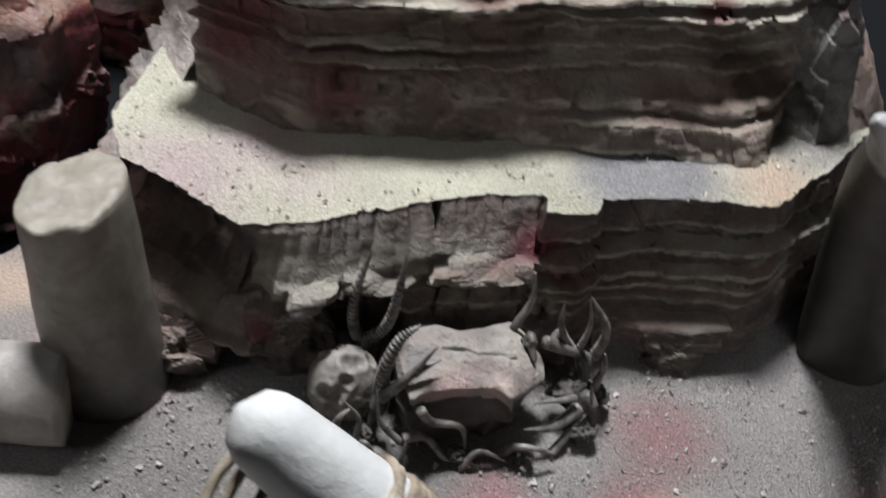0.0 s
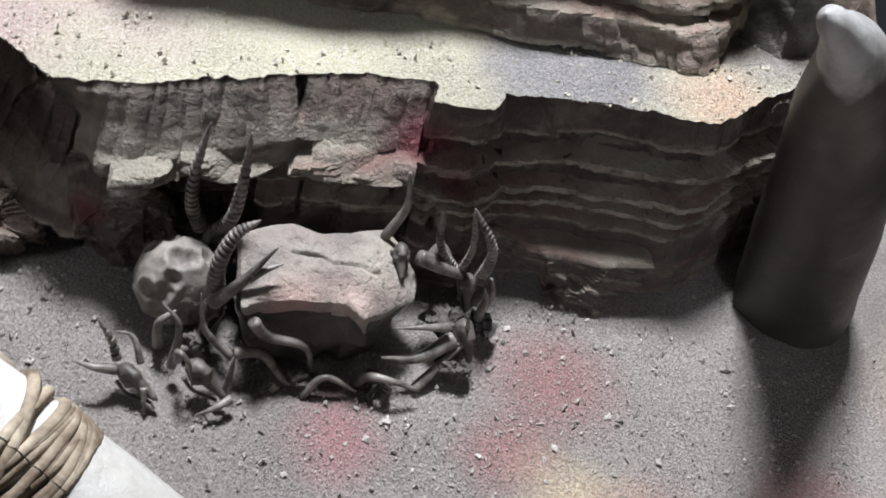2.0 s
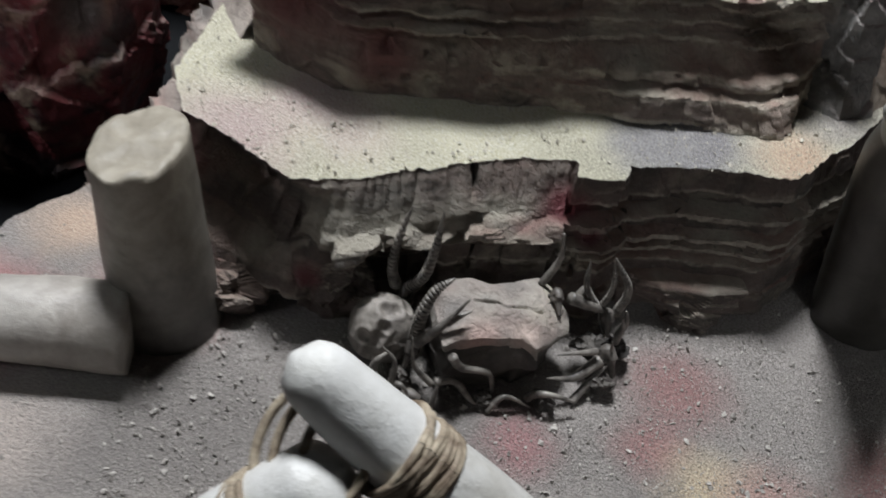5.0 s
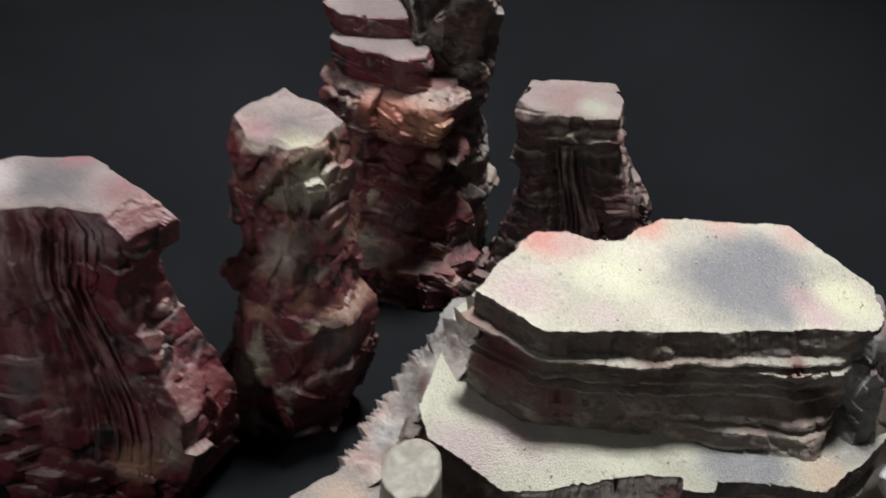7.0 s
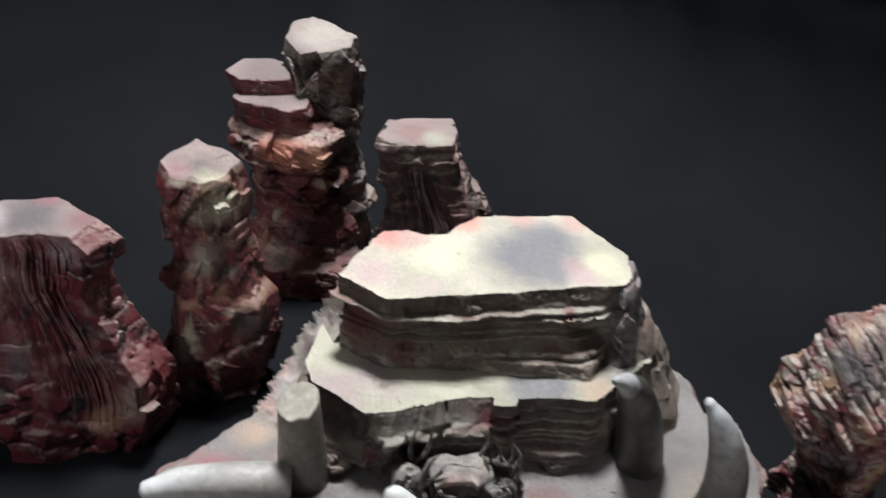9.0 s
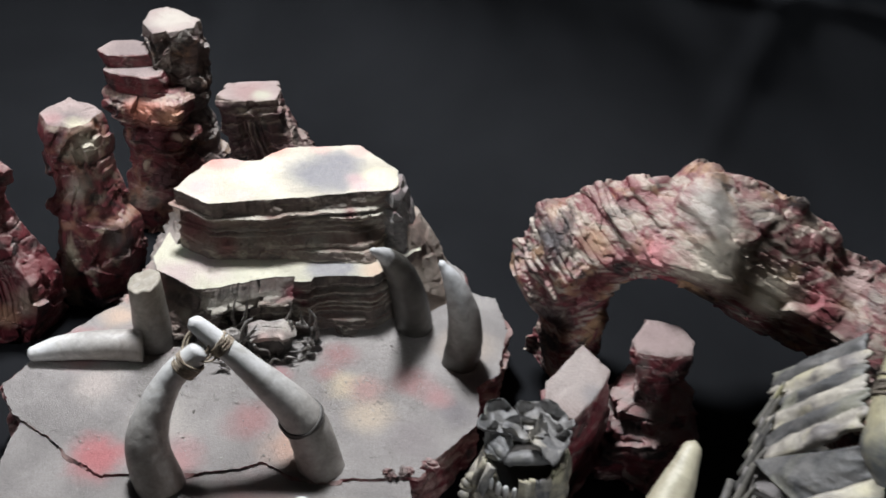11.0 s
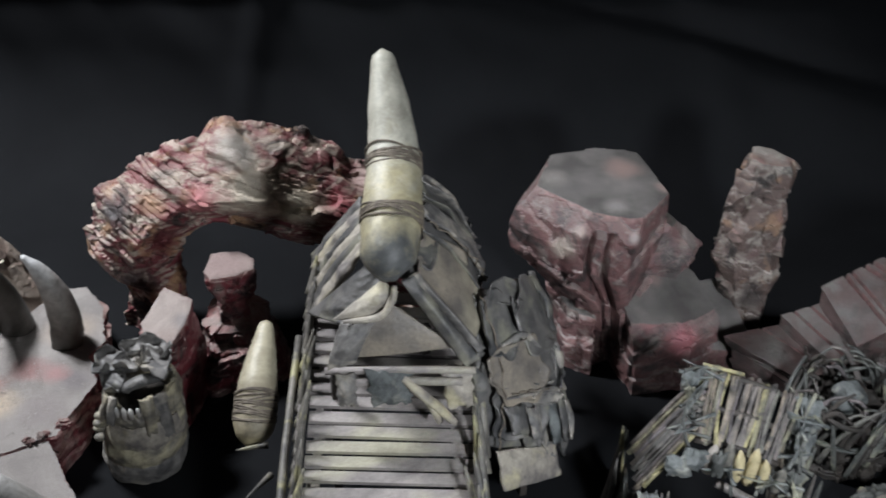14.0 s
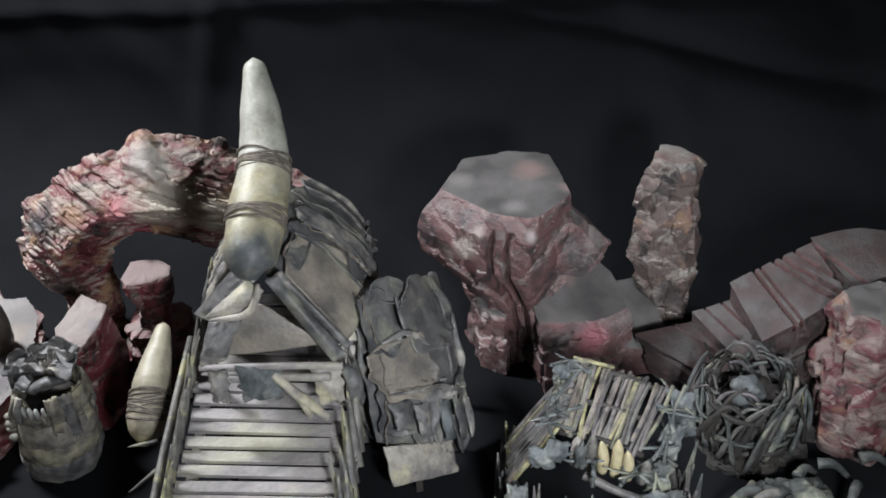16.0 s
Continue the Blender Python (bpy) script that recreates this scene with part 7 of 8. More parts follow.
# ---- nest-like round hut ----
def nest():
    t = thing("nest_hut", (0.79, -0.34, 0), "round nest-like hut of dark grey roots holding a pale ball", "hut")
    r = np.random.RandomState(9)
    # The body's near-black colour paints the hollow's shade between the roots.
    rock("nest_body", [(0, 74.6, 83.4, -38.2, -29.8), (3.5, 74.9, 83.1, -37.8, -29.8), (5.0, 75.8, 82.2, -36.6, -30.6)], SHARD, (M_DARKWOOD_SHADE, M_DARKWOOD_SHADE), 66, "", bed=0.012, ledge=0.10, chip=0.12, chunk=0.012, nz=50, na=120, top_rough=0.012, parent=t)
    cx, cy = 0.790, -0.338
    for k in range(70):
        a = k / 70 * 2 * math.pi + r.randn() * 0.12
        c, s = math.cos(a), math.sin(a)
        swirl = (0.012 + 0.014 * r.rand()) * (1 if r.rand() < 0.6 else -1)
        out = 0.040 + 0.005 * r.randn()
        p0 = np.array([cx + (out + 0.004) * c, cy + out * s, 0.006 + 0.020 * r.rand()])
        p1 = np.array([cx + (out + 0.003) * c - swirl * 0.5 * s, cy + out * s + swirl * 0.5 * c, 0.044 + 0.010 * r.rand()])
        p2 = np.array([cx + out * 0.86 * c - swirl * s, cy + out * 0.86 * s + swirl * c, 0.064 + 0.014 * r.rand()])
        p3 = p2 + np.array([-0.010 * c - swirl * 0.5 * s, -0.010 * s + swirl * 0.5 * c, 0.004 + 0.008 * r.randn()])
        v = tube_verts(spline([p0, p1, p2, p3], 14), (0.0024 + 0.0018 * r.rand() ** 2) * np.linspace(1.0, 0.25, 14) ** 0.8, 8, rough=0.4, seed=k)
        obj("root", v, grid_faces(14, 8) + [tuple(range(8))[::-1], tuple(range(104, 112))], (M_MOSS, M_DARKWOOD_SHADE, M_STICK, M_DARKWOOD_SHADE, M_MOSS)[k % 5], t, "", True)
    for k in range(16):
        a = k / 16 * 2 * math.pi + r.rand()
        z = 0.020 + 0.040 * r.rand()
        th = a + np.linspace(0, 1.0 + 0.8 * r.rand(), 18)
        rr = 0.046 + 0.003 * np.sin(th * 5 + k)
        p = np.c_[cx + rr * np.cos(th), cy + rr * 0.95 * np.sin(th), z + 0.006 * np.sin(th * 2 + k)]
        v = tube_verts(p, 0.0026 * np.sin(np.linspace(0.4, 2.8, 18)), 8, rough=0.4, seed=90 + k)
        obj("root", v, grid_faces(18, 8) + [tuple(range(8))[::-1], tuple(range(136, 144))], (M_MOSS, M_DARKWOOD_SHADE)[k % 2], t, "", True)
    bm = bmesh.new()
    mid = Vector((0.784, -0.344, 0.064))
    bmesh.ops.create_icosphere(bm, subdivisions=4, radius=0.014, matrix=Matrix.Translation(mid))
    for vert in bm.verts:
        vert.co += (vert.co - mid) * (0.22 * noise.noise(vert.co * 110) + 0.08 * noise.noise(vert.co * 400))
    part("ball", bm, M_RAG, t, "pale grey stone ball")


nest()


def root_tangle():
    t = thing("root_tangle", (0.76, -0.44, 0), "tangle of pale grey-green roots and bones", "roots")
    r = np.random.RandomState(12)
    rock("root_mound", [(0, 71.2, 81.8, -47.4, -40.6), (2.0, 72.0, 81.0, -46.8, -41.2), (3.4, 74.0, 79.0, -45.8, -42.2)], SHARD, (M_MOSS, M_MOSS), 68, "", bed=0.012, ledge=0.10, chip=0.14, chunk=0.012, nz=40, na=120, top_rough=0.010, parent=t)
    for k in range(18):
        a = r.rand() * 2 * math.pi
        p = np.array([0.765 + 0.03 * r.randn(), -0.440 + 0.016 * r.randn(), 0.030 + 0.008 * r.rand()])
        d = np.array([math.cos(a), math.sin(a) * 0.7, -0.3])
        v = tube_verts(spline([p, p + d * 0.014 + np.array([0, 0, 0.005]), p + d * 0.034 - np.array([0, 0, 0.006])], 10), np.linspace(0.0052, 0.0022, 10), 8, rough=0.25, seed=k)
        obj("root", v, grid_faces(10, 8) + [tuple(range(8))[::-1], tuple(range(72, 80))], M_REED if k % 3 == 0 else M_MOSS, t, "", True)


root_tangle()

# ---- rock with skulls and horns ----
def lump(name, at, size, mat, seed, parent=None, rough=0.2, detail=4, label="", pits=0, soft=0.1):
    bm = bmesh.new()
    bmesh.ops.create_icosphere(bm, subdivisions=detail, radius=1.0)
    p = np.array([v.co[:] for v in bm.verts])
    q = p * np.array(size)
    d = rough * (0.7 * facets(p, 0.9, seed, (1, 1, 1), 0.5, soft) + 0.35 * facets(p, 0.4, seed + 1, (1, 1, 1), 0.5, soft) + 0.25 * (fbm(p * 6, seed, 4) - 0.5) * 2)
    if pits:
        r = np.random.RandomState(seed + 3)
        c = r.randn(pits, 3)
        c /= np.linalg.norm(c, axis=1)[:, None]
        near = np.sqrt(((p[:, None, :] - c[None]) ** 2).sum(2)).min(1)
        d = d * 0.4 - 0.16 * np.clip(1 - (near / 0.24) ** 2, 0, 1) + 0.05 * np.exp(-((near - 0.27) / 0.06) ** 2)
    q = q * (1 + d)[:, None] + np.array(at)
    for v, c in zip(bm.verts, q):
        v.co = c
    return part(name, bm, mat, parent, label, smooth=pits > 0)


def skull_rock():
    t = thing("boulder", (0.014, -0.027, 0.05), "flat-topped cracked grey boulder on the sand", "rock")
    n, nz = 200, 30
    top = cm([(-0.60, -2.1), (-0.05, -1.75), (0.55, -1.62), (1.1, -1.72), (1.8, -1.42), (2.4, -1.12), (2.85, -1.25), (3.45, -1.85), (3.5, -2.5), (2.95, -3.3), (2.6, -3.72), (2.15, -3.5), (1.1, -3.7), (0.4, -4.0), (0.05, -4.25), (-0.2, -3.3)])
    a = resample(top, n)
    for _ in range(3):
        a = 0.5 * a + 0.25 * (np.roll(a, 1, 0) + np.roll(a, -1, 0))
    mid = a.mean(0)
    rows = []
    for k in range(nz):
        s = k / (nz - 1)
        w = np.interp(s, [0, 0.35, 0.7, 0.9, 1.0], [0.80, 0.84, 0.95, 1.0, 0.975])
        rows.append(np.c_[mid + (a - mid) * w, np.full(n, 0.048 + 0.0240 * s)])
    v = np.vstack(rows)
    c = np.c_[np.tile(mid, (len(v), 1)), v[:, 2]]
    s = np.repeat(np.linspace(0, 1, nz), n)
    d = 0.13 * facets(v, 0.014, 5, (1, 1, 0.9), 0.5, 0.08) + 0.04 * facets(v, 0.006, 6, (1, 1, 1.2), 0.5, 0.08) + 0.05 * (fbm(v * 400, 3, 3) - 0.5)
    v = c + (v - c) * (1 + d * np.clip((1 - s) / 0.25, 0.12, 1))[:, None]
    v[:, 2] -= s ** 2 * (0.0055 * np.clip((v[:, 0] - 0.024) / 0.012, 0, 1) + 0.0016 * (fbm(v * 120, 4, 3) - 0.5) + 0.002 * np.clip((0.004 - v[:, 0]) / 0.01, 0, 1))
    rim = v[-n:]
    m3 = rim.mean(0)
    m3[2] = 0.0725
    rings = []
    for k in np.linspace(0.975, 0.02, 44):
        q = m3 + (rim - m3) * k
        e = 1 - k ** 3.5
        q[:, 2] = rim[:, 2] * (1 - e) + m3[2] * e + 0.0022 * e + (0.0042 * (fbm(q * 90, 9, 4) - 0.5) + 0.0012 * (fbm(q * 420, 10, 3) - 0.5)) * (0.3 + 0.7 * e) - 0.004 * e * np.clip((q[:, 0] - 0.026) / 0.012, 0, 1)
        line = -0.0262 + 0.0034 * (fbm(np.c_[q[:, 0] * 300, q[:, 0] * 0, q[:, 0] * 0], 5, 3) - 0.5)
        q[:, 2] -= 0.0030 * np.exp(-((q[:, 1] - line) / 0.00042) ** 2) * ((q[:, 0] > 0.007) & (q[:, 0] < 0.026)) * np.clip(2.2 * vnoise(q * 260, 8) - 0.4, 0, 1.2)
        rings.append(q)
    verts = np.vstack([v] + rings)
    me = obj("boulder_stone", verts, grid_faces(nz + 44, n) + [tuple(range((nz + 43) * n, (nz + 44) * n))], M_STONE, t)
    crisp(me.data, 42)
    # Shade on the undercut sides is put into this darker stone colour.
    me.data.materials.append(M_STONE_DARKENED)
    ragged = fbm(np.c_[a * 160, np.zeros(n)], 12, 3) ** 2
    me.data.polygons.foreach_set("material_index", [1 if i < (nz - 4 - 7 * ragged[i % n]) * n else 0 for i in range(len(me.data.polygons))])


skull_rock()
coral = lump("pitted_stone", (-0.0165, -0.0305, 0.0605), (0.0092, 0.0088, 0.0105), M_PITTED, 4, None, 0.10, 5, "", 34)
tagged(coral, "round pitted grey stone beside the boulder", "stone")


def ringed_horn(name, path, r, mat, parent, rings=18, n=220, na=10):
    p = spline(path, n)
    u = np.linspace(0, 1, n)
    rad = r * (1.12 - 0.50 * u - 0.50 * u ** 7)
    rad = 0.80 * rad * (1 + (0.14 - 0.42 * np.clip(-np.sin(u * rings * 2 * math.pi) - 0.05, 0, 1) ** 0.7) * np.clip((0.92 - u) / 0.1, 0, 1))
    return tube(name, p, rad, mat, parent, na)


def horned_skull(at, nose, horns, size, mat, label):
    """A small beast's skull from at towards nose, with brow, sockets, cheeks and jaw, and its horns given as (curve, radius, rings)."""
    t = thing("horned_skull", at, label, "skull", "skulls and horns")
    a, b = np.array(at, float), np.array(nose, float)
    ax = (b - a) / np.linalg.norm(b - a)
    side = np.cross(ax, [0, 0, 1])
    side /= np.linalg.norm(side)
    up = np.cross(side, ax)
    n, na = 34, 28
    u = np.linspace(0, 1, n)
    p = a + (b - a) * u[:, None]
    prof = np.interp(u, [0, 0.08, 0.25, 0.40, 0.52, 0.75, 0.93, 1.0], [0.15, 0.6, 0.85, 0.95, 0.50, 0.34, 0.26, 0.05]) * size * 0.30
    ang = np.arange(na) / na * 2 * math.pi
    v = (p[:, None, :] + prof[:, None, None] * (np.cos(ang)[None, :, None] * side * 0.85 + np.sin(ang)[None, :, None] * up)).reshape(-1, 3)
    c = np.repeat(p, na, axis=0)
    mul = 1 + 0.22 * (fbm(v * 700, 3, 3) - 0.5)
    for s in (-1, 1):
        eye = p[12] + side * s * size * 0.26 + up * size * 0.16
        mul -= 0.65 * np.exp(-(np.linalg.norm(v - eye, axis=1) / (size * 0.13)) ** 2)
        brow = p[11] + side * s * size * 0.24 + up * size * 0.34
        mul += 0.30 * np.exp(-(np.linalg.norm(v - brow, axis=1) / (size * 0.10)) ** 2)
        hole = p[28] + side * s * size * 0.07 + up * size * 0.14
        mul -= 0.4 * np.exp(-(np.linalg.norm(v - hole, axis=1) / (size * 0.06)) ** 2)
    v = c + (v - c) * mul[:, None]
    obj("skull_bone", v, grid_faces(n, na) + [tuple(range(na))[::-1], tuple(range((n - 1) * na, n * na))], mat, t, "", True)
    for s in (-1, 1):
        j = spline([p[6] + side * s * size * 0.22 - up * size * 0.16, p[16] + side * s * size * 0.20 - up * size * 0.30, p[31] + side * s * size * 0.05 - up * size * 0.20], 12)
        tube("jaw_bone", j, np.linspace(0.05, 0.025, 12) * size, mat, t, 7, 1.0, "", 0.2, 5)
    for path, r, rings in horns:
        if rings:
            ringed_horn("horn", [pt(*q) for q in path], r, M_HORN, t, rings)
        else:
            h = spline([pt(*q) for q in path], 26)
            tube("horn", h, 0.85 * r * (1.05 - 0.92 * np.linspace(0, 1, 26) ** 1.3), M_HORN, t, 9, 1.0, "", 0.12, 4)
    return t


def pt(x, y, z):
    return (x / 100, y / 100, z / 100)


horned_skull(pt(-1.24, -1.9, 6.85), pt(-1.3, -2.3, 6.0), [([(-1.52, -2.0, 6.75), (-1.66, -2.1, 7.5), (-1.62, -2.0, 8.4), (-1.35, -1.8, 9.7)], 0.0018, 19), ([(-1.10, -2.0, 6.8), (-0.75, -2.1, 7.5), (-0.58, -2.0, 8.5), (-0.50, -1.8, 9.7)], 0.0018, 19)], 0.0095, M_DARKBONE, "dark antelope skull with two tall ringed horns")
horned_skull(pt(-0.66, -3.55, 6.5), pt(-0.85, -3.95, 5.6), [([(-0.66, -3.45, 6.5), (-0.62, -3.50, 7.4), (-0.35, -3.25, 8.2), (0.10, -2.98, 8.55)], 0.0021, 20), ([(-0.62, -3.7, 6.5), (-0.05, -3.75, 7.4), (0.59, -3.40, 8.35)], 0.0020, 0), ([(0.10, -3.70, 7.55), (0.40, -3.55, 7.75), (0.72, -3.35, 7.85)], 0.0013, 0)], 0.0095, M_DARKBONE, "dark antelope skull leaning on the boulder with curved ringed horns")
horned_skull(pt(4.45, -1.45, 6.85), pt(4.6, -1.95, 6.15), [([(4.15, -1.45, 6.8), (3.68, -1.5, 7.6), (3.60, -1.4, 8.5)], 0.0012, 18), ([(4.25, -1.45, 6.85), (4.38, -1.5, 7.8), (4.22, -1.4, 8.7)], 0.0010, 14), ([(4.70, -1.45, 6.7), (4.80, -1.5, 7.8), (4.22, -1.4, 8.8)], 0.0015, 20)], 0.0090, M_DARKBONE, "dark antelope skull with inward-curving ringed horns")
horned_skull(pt(-2.1, -5.3, 5.75), pt(-1.15, -5.65, 5.35), [([(-2.1, -5.42, 5.75), (-2.5, -5.6, 5.9), (-2.95, -5.6, 5.95)], 0.0014, 0), ([(-2.17, -5.2, 5.8), (-2.3, -5.1, 6.3), (-2.55, -5.07, 6.8)], 0.0011, 5), ([(-1.7, -5.1, 5.7), (-1.95, -4.85, 6.2), (-2.3, -4.9, 6.3)], 0.0009, 0), ([(-1.45, -5.6, 5.6), (-1.35, -5.9, 5.15)], 0.0009, 0)], 0.0100, M_DARKBONE, "small dark horned skull lying on the sand")
horned_skull(pt(-0.75, -4.95, 6.0), pt(0.15, -5.2, 5.35), [([(-1.15, -4.85, 5.5), (-1.05, -4.6, 6.6), (-1.45, -4.45, 7.05)], 0.0012, 0), ([(0.0, -4.45, 5.8), (-0.55, -4.45, 6.5), (-0.72, -4.2, 7.35)], 0.0012, 0), ([(-0.95, -5.0, 6.0), (-0.85, -5.15, 6.5), (-0.60, -5.25, 6.3), (-0.56, -5.2, 5.3)], 0.0011, 0), ([(0.05, -4.95, 5.2), (0.18, -4.65, 6.25)], 0.0012, 0), ([(0.27, -5.2, 5.4), (0.0, -5.5, 5.35), (-0.4, -5.65, 5.1)], 0.0011, 0)], 0.0110, M_DARKBONE, "dark skull with thin curling horns on the sand")
horned_skull(pt(2.85, -1.70, 7.55), pt(3.08, -2.4, 7.15), [], 0.0085, M_DARKBONE, "tiny beaked bird skull on the boulder")
horned_skull(pt(4.55, -2.35, 6.35), pt(4.95, -2.85, 5.5), [([(4.46, -2.64, 5.95), (3.8, -3.25, 5.75), (3.05, -3.62, 5.95)], 0.0021, 0), ([(4.3, -2.65, 6.3), (3.75, -2.95, 6.45), (3.2, -3.2, 6.5)], 0.0012, 0), ([(4.89, -1.77, 5.8), (4.95, -1.8, 6.5), (4.84, -1.9, 7.05)], 0.0013, 0), ([(4.76, -2.56, 5.5), (4.72, -2.55, 6.2), (4.64, -2.57, 6.75)], 0.0013, 0)], 0.0115, M_DARKBONE, "dark skull with pale sweeping horns against the boulder")
BONES = [([pt(0.40, -4.25, 6.9), pt(0.69, -4.15, 6.4), pt(1.45, -3.95, 6.1), pt(1.65, -3.95, 5.3)], 0.0012), ([pt(0.06, -4.4, 5.9), pt(0.61, -4.2, 5.8), pt(1.21, -4.3, 5.2), pt(1.64, -4.15, 5.4)], 0.0011),
         ([pt(2.65, -3.75, 5.0), pt(2.85, -3.95, 5.6), pt(3.3, -4.0, 5.75), pt(3.95, -3.85, 5.45)], 0.0011), ([pt(3.30, -1.75, 7.3), pt(4.0, -1.6, 6.95), pt(4.65, -1.42, 6.6)], 0.0016),
         ([pt(2.46, -1.45, 7.3), pt(2.80, -1.25, 8.2), pt(2.72, -1.2, 9.15)], 0.0010), ([pt(3.9, -3.6, 5.1), pt(4.3, -3.1, 5.5), pt(4.7, -2.7, 5.9)], 0.0011), ([pt(-1.7, -4.2, 5.2), pt(-1.6, -4.3, 6.1), pt(-1.3, -4.1, 6.4)], 0.0012),
         ([pt(4.9, -1.4, 5.6), pt(5.05, -1.5, 6.4), pt(4.95, -1.5, 6.9)], 0.0011), ([pt(3.5, -1.5, 7.0), pt(3.7, -1.35, 7.35), pt(3.95, -1.3, 7.1)], 0.0012), ([pt(1.6, -4.45, 5.05), pt(2.0, -4.2, 5.55), pt(2.7, -4.1, 5.2)], 0.0009)]
for path, r in BONES:
    p = spline(path, 26)
    b = tube("loose_bone", p, r * (1.15 - 0.8 * np.linspace(0, 1, 26) ** 1.5), M_HORN, None, 9, 1.0, "", 0.15, 3)
    tagged(b, "thin curved dark bone against the boulder", "bone", "loose bones")
for k, (x, y, z, s) in enumerate(((1.5, -4.2, 5.3, 0.35), (3.1, -3.8, 5.3, 0.4), (4.6, -3.0, 5.4, 0.45), (-0.9, -4.1, 5.4, 0.4), (4.2, -2.2, 5.9, 0.6), (-1.0, -2.5, 5.6, 0.5), (4.9, -1.7, 5.5, 0.45))):
    b = lump("rubble_stone", pt(x, y, z), (s / 150, s / 170, s / 180), M_STONE_DARKENED, 70 + k, None, 0.55, 4, "", 0, 0.02)
    tagged(b, "dark stone wedged at the boulder's foot", "stone", "rubble stones")
for k, (x, y, z, sx, sy, sz, m) in enumerate(((-6.6, -2.4, 5.6, 1.3, 0.6, 0.8, 0), (-3.0, -1.9, 6.0, 0.9, 0.5, 1.0, 0), (13.4, -13.8, 4.9, 0.5, 0.5, 0.5, 1), (12.2, -14.2, 4.8, 0.6, 0.5, 0.5, 1), (15.0, -13.0, 5.0, 0.7, 0.5, 0.5, 1))):
    b = lump("loose_rock", pt(x, y, z), (sx / 100, sy / 100, sz / 100), (M_HILL_SIDE, M_SPIRE)[m], 90 + k, None, 0.34, 5, "", 0, 0.012)
    tagged(b, "broken rock fallen at the foot of the layered cliff", "rock", "fallen rocks")

# broken shelf jutting from the foot of the cliff
rock("jutting_shelf", [(4.9, 6.4, 7.9, -0.2, 1.4), (5.3, 6.0, 8.2, -0.1, 1.5), (5.7, 5.0, 8.5, 0.0, 1.6), (6.1, 4.6, 8.7, 0.0, 1.6), (6.35, 4.6, 8.7, 0.1, 1.5)],
     [(-1, -0.4), (-0.7, 0.9), (0.8, 0.9), (1, -0.3), (0.4, -0.9), (-0.2, -1), (-0.6, -0.7)], (M_HILL_SIDE, M_HILL_SIDE), 88, "", bed=0.005, ledge=0.10, fine=0.05, chip=0.12, chunk=0.006, wide=0.01, nz=60, na=150, top_rough=0.001, parent=hill)
# pale torn flank beside the upper tier
rock("torn_flank", [(4.9, -9.8, -6.0, 3.2, 8.0), (7.5, -9.2, -6.0, 3.6, 7.8), (9.0, -8.6, -6.0, 3.8, 7.4), (10.4, -8.0, -6.2, 4.2, 7.0), (12.0, -7.4, -6.6, 4.8, 6.2)],
     SHARD, (M_HILL_SIDE, M_HILL_SIDE), 77, "", bed=0.010, ledge=0.12, fine=0.05, chip=0.09, chunk=0.012, wide=0.020, dip=(0.8, -0.3, 0.5), nz=110, na=150, parent=hill)


def torn_sheet(name, outer, inner, mat, parent, seed, thick=0.006, n=260, m=26, teeth=0.013):
    """A torn crust between two lines, with a saw-toothed outer edge and a crumbling underside."""
    a, b = spline(cm3(outer), n), spline(cm3(inner), n)
    u = np.linspace(0, 1, n)
    saw = np.zeros(n)
    for count, high in ((11, 1.0), (29, 0.45), (70, 0.18)):
        w = u * count + 1.3 * fbm(np.c_[u * count * 0.7, u * 0, u * 0 + seed], seed, 2)
        saw += high * (w % 1.0) * vnoise(np.c_[np.floor(w) * 3.1, u * 0, u * 0 + 5], seed + 2)
    run = (b - a) / np.linalg.norm(b - a, axis=1)[:, None]
    a = a + run * (saw * teeth)[:, None]
    rows = []
    for s in np.linspace(0, 1, m) ** 1.3:
        q = a + (b - a) * s
        edge = min(1.0, s * 6)
        q[:, 2] += 0.0050 * edge * (fbm(q * 130, seed + 3, 4) - 0.5) + 0.012 * edge * (fbm(q * 45, seed + 4, 3) - 0.5) - 0.0012 * (1 - edge)
        rows.append(q)
    under = []
    for s, drop in ((0.02, 0.35), (0.10, 0.8), (0.35, 1.2), (1.0, 1.5)):
        q = a + (b - a) * s
        q[:, 2] -= thick * drop * (0.7 + 0.6 * fbm(q * 150, seed + 6, 2))
        under.append(q)
    order = under[::-1] + rows
    v = np.vstack(order)
    ob = obj(name, v, grid_faces(len(order), n, False), mat, parent)
    worn = np.zeros(len(v))
    worn[len(under) * n:(len(under) + 3) * n] = 0.8
    keep_worn(ob, worn)
    crisp(ob.data, 34)
    return ob


def cm3(points):
    return [(x / 100, y / 100, z / 100) for x, y, z in points]


torn_sheet("torn_crust", [(-12.4, 1.6, 4.9), (-12.1, 2.4, 5.0), (-11.9, 3.2, 5.1), (-11.6, 4.8, 5.2), (-11.0, 5.9, 5.8), (-10.6, 6.3, 6.8), (-10.2, 6.3, 8.0), (-9.7, 6.3, 9.2), (-9.1, 6.3, 10.2), (-8.5, 5.9, 12.0), (-7.9, 5.6, 13.2), (-7.3, 5.2, 13.6)],
           [(-10.8, 0.2, 4.95), (-10.2, 0.5, 5.1), (-9.7, 1.0, 5.4), (-9.3, 1.6, 6.0), (-9.0, 2.4, 6.9), (-8.8, 2.9, 7.8), (-8.5, 3.2, 8.8), (-8.0, 3.3, 9.6), (-7.4, 3.4, 10.2), (-6.8, 3.9, 11.2), (-6.6, 4.4, 12.4), (-6.6, 4.8, 13.2)], M_FLANK, hill, 61)
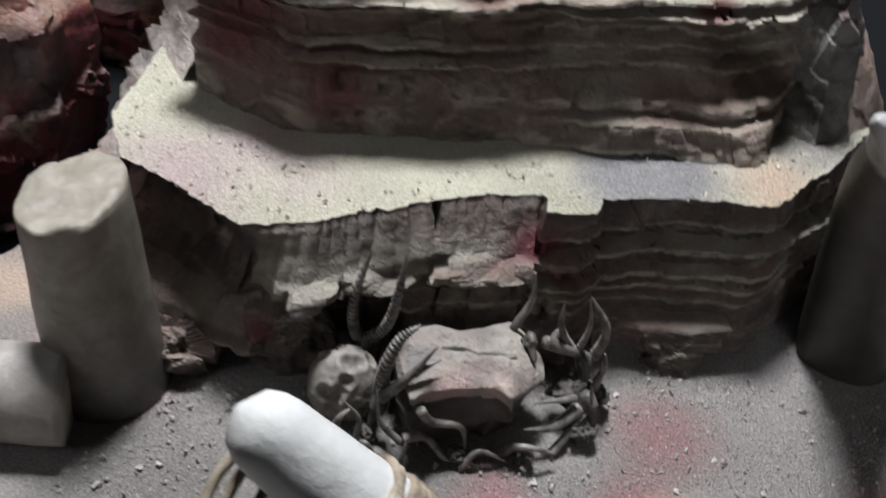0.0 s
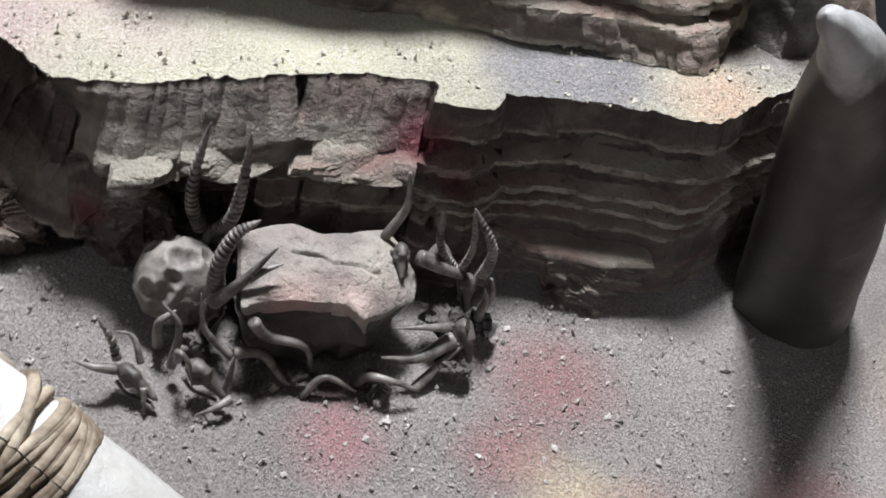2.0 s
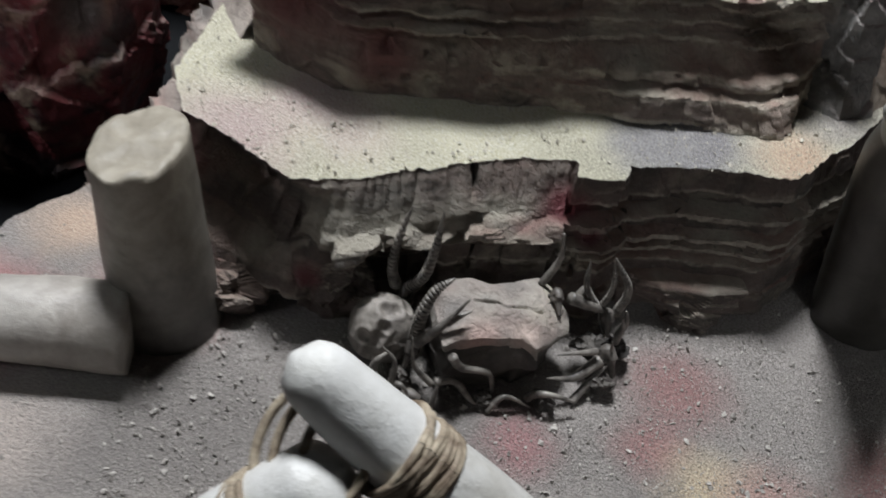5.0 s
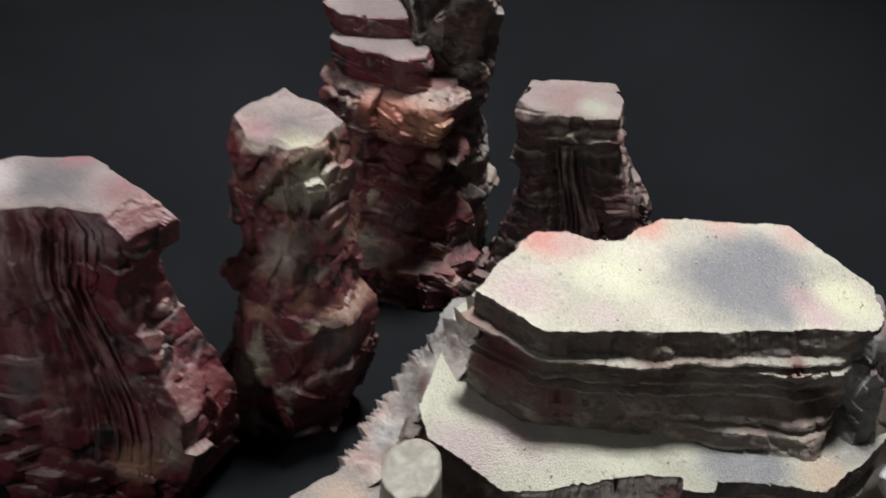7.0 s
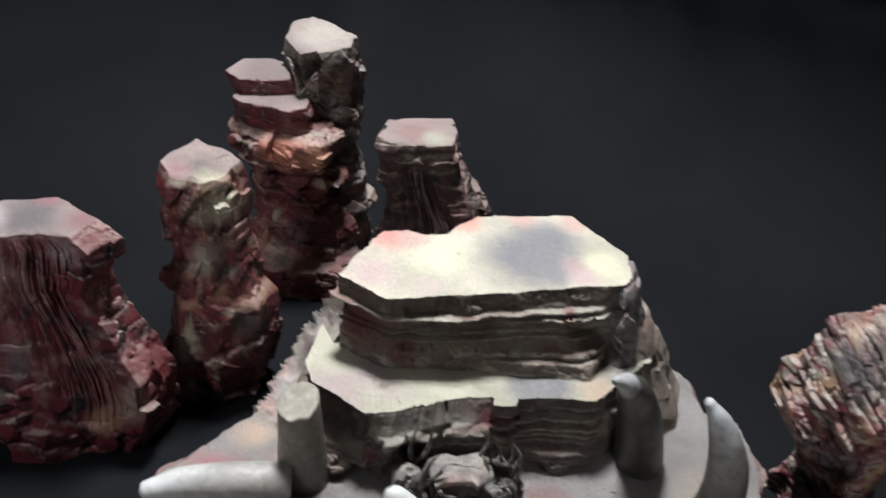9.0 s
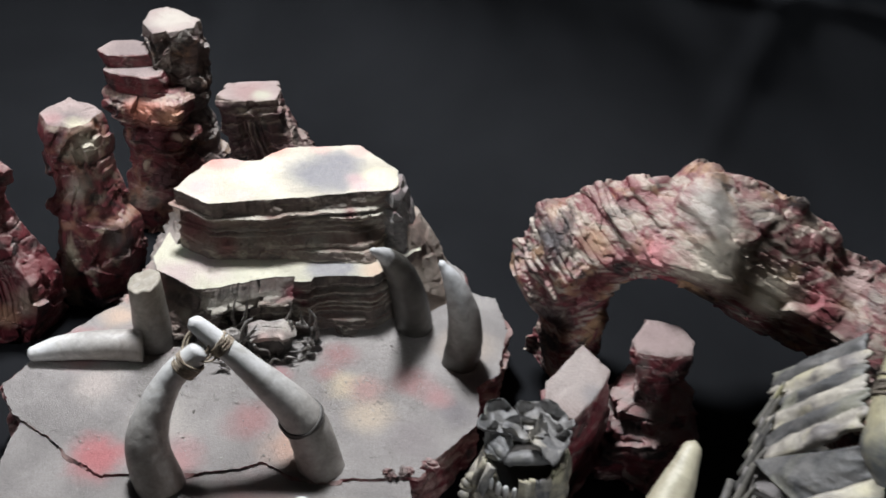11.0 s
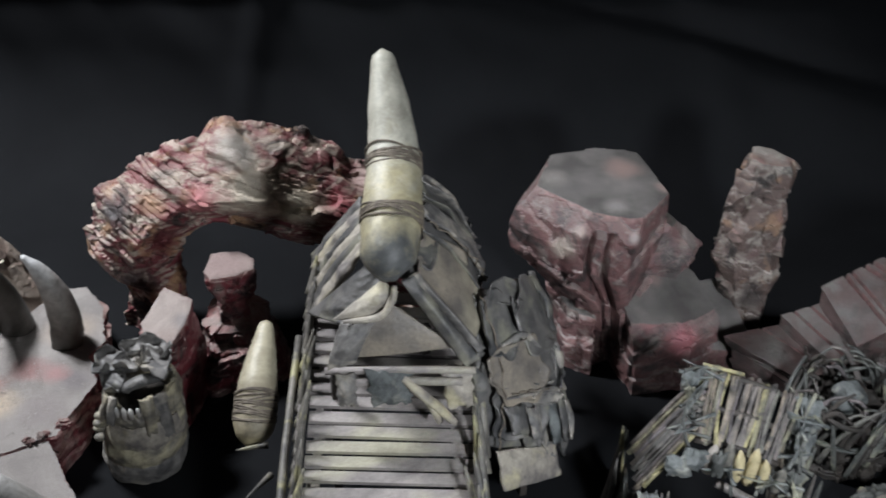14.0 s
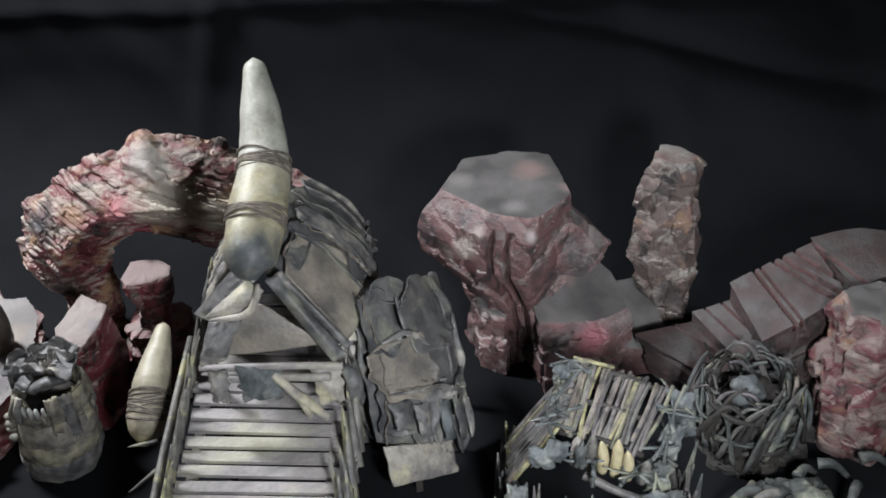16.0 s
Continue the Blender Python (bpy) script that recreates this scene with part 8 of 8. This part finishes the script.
# grey corner rock and brown slope beside the upper tier
rock("corner_rock", [(9.6, 8.6, 12.2, 4.6, 10.4), (11.2, 8.8, 11.7, 5.2, 10.2), (13.0, 9.0, 11.1, 5.8, 10.0), (14.9, 9.2, 10.5, 6.4, 9.6)],
     [(-1, -0.6), (-0.7, 0.9), (0.7, 0.9), (1, 0.2), (0.6, -0.8), (0, -1)], (M_GREYROCK, M_GREYROCK), 79, "", bed=0.016, ledge=0.10, fine=0.04, chip=0.16, chunk=0.014, nz=90, na=150, parent=hill)
rock("brown_slope", [(4.9, 9.0, 15.6, 3.0, 12.0), (6.2, 9.0, 14.9, 3.6, 11.8), (8.0, 9.0, 13.9, 4.4, 11.4), (10.0, 9.0, 12.9, 5.4, 10.8), (11.6, 9.0, 11.9, 6.2, 10.2)],
     [(-1, -0.6), (-0.7, 0.9), (0.6, 1), (1, 0.4), (0.9, -0.5), (0.2, -1)], (M_APRON, M_APRON), 80, "", bed=0.05, ledge=0.05, fine=0.02, chip=0.05, chunk=0.016, nz=90, na=160, dip=(0.7, 0, 0.7), parent=hill)


# ---- grit and pebbles ----
def inside(p, outline):
    q = np.array(outline)
    hit = np.zeros(len(p), bool)
    for (x0, y0), (x1, y1) in zip(q, np.roll(q, -1, 0)):
        hit ^= ((y0 > p[:, 1]) != (y1 > p[:, 1])) & (p[:, 0] < (x1 - x0) * (p[:, 1] - y0) / (y1 - y0 + 1e-12) + x0)
    return hit


def grit(name, count, seed, box, outline, hole, z, small, big, mat):
    """Angular sand grains strewn over a tier, thicker in drifts."""
    r = np.random.RandomState(seed)
    p = np.c_[box[0] + (box[2] - box[0]) * r.rand(count), box[1] + (box[3] - box[1]) * r.rand(count)]
    keep = inside(p, outline) & (fbm(np.c_[p * 40, np.zeros(count)], seed, 3) + 0.35 * r.rand(count) > 0.5)
    if hole:
        keep &= ~inside(p, hole)
    p = p[keep]
    count = len(p)
    base = np.array([(1, 0, 0), (-1, 0, 0), (0, 1, 0), (0, -1, 0), (0, 0, 1), (0, 0, -1)], float)
    tri = np.array([(0, 2, 4), (2, 1, 4), (1, 3, 4), (3, 0, 4), (2, 0, 5), (1, 2, 5), (3, 1, 5), (0, 3, 5)])
    s = small * (0.6 + 0.9 * r.rand(count)) + (big - small) * r.rand(count) ** 45
    at = np.c_[p, z + s * 0.2]
    turn = r.rand(count) * 6.283
    v = base[None] * (s[:, None] * (0.6 + 0.7 * r.rand(count, 3)))[:, None, :] + 0.3 * s[:, None, None] * r.randn(count, 6, 3)
    c, n = np.cos(turn)[:, None], np.sin(turn)[:, None]
    v = np.stack([v[:, :, 0] * c - v[:, :, 1] * n, v[:, :, 0] * n + v[:, :, 1] * c, v[:, :, 2]], 2) + at[:, None, :]
    f = (tri[None] + 6 * np.arange(count)[:, None, None]).reshape(-1, 3)
    ob = obj(name, v.reshape(-1, 3), f.tolist(), mat, None, "", False)
    tagged(ob, "pale sand grains and tiny pebbles glued on the tier", "grit", "", "stuff")


grit("ground_grit", 46000, 1, (-0.08, -0.09, 0.14, 0.0), GROUND, LEDGE_LOW, 0.0504, 0.00012, 0.0008, M_GRIT)
grit("ground_grit", 16000, 2, (-0.16, -0.15, 0.18, 0.02), GROUND, LEDGE_LOW, 0.0504, 0.00016, 0.0010, M_GRIT)
grit("ledge_grit", 26000, 3, (-0.085, -0.02, 0.12, 0.06), LEDGE, TOP_LOW, 0.1004, 0.00011, 0.0007, M_GRIT_PALE)
grit("top_grit", 12000, 4, (-0.07, 0.02, 0.10, 0.12), TOP, None, 0.1524, 0.00015, 0.0006, M_GRIT_PALE)
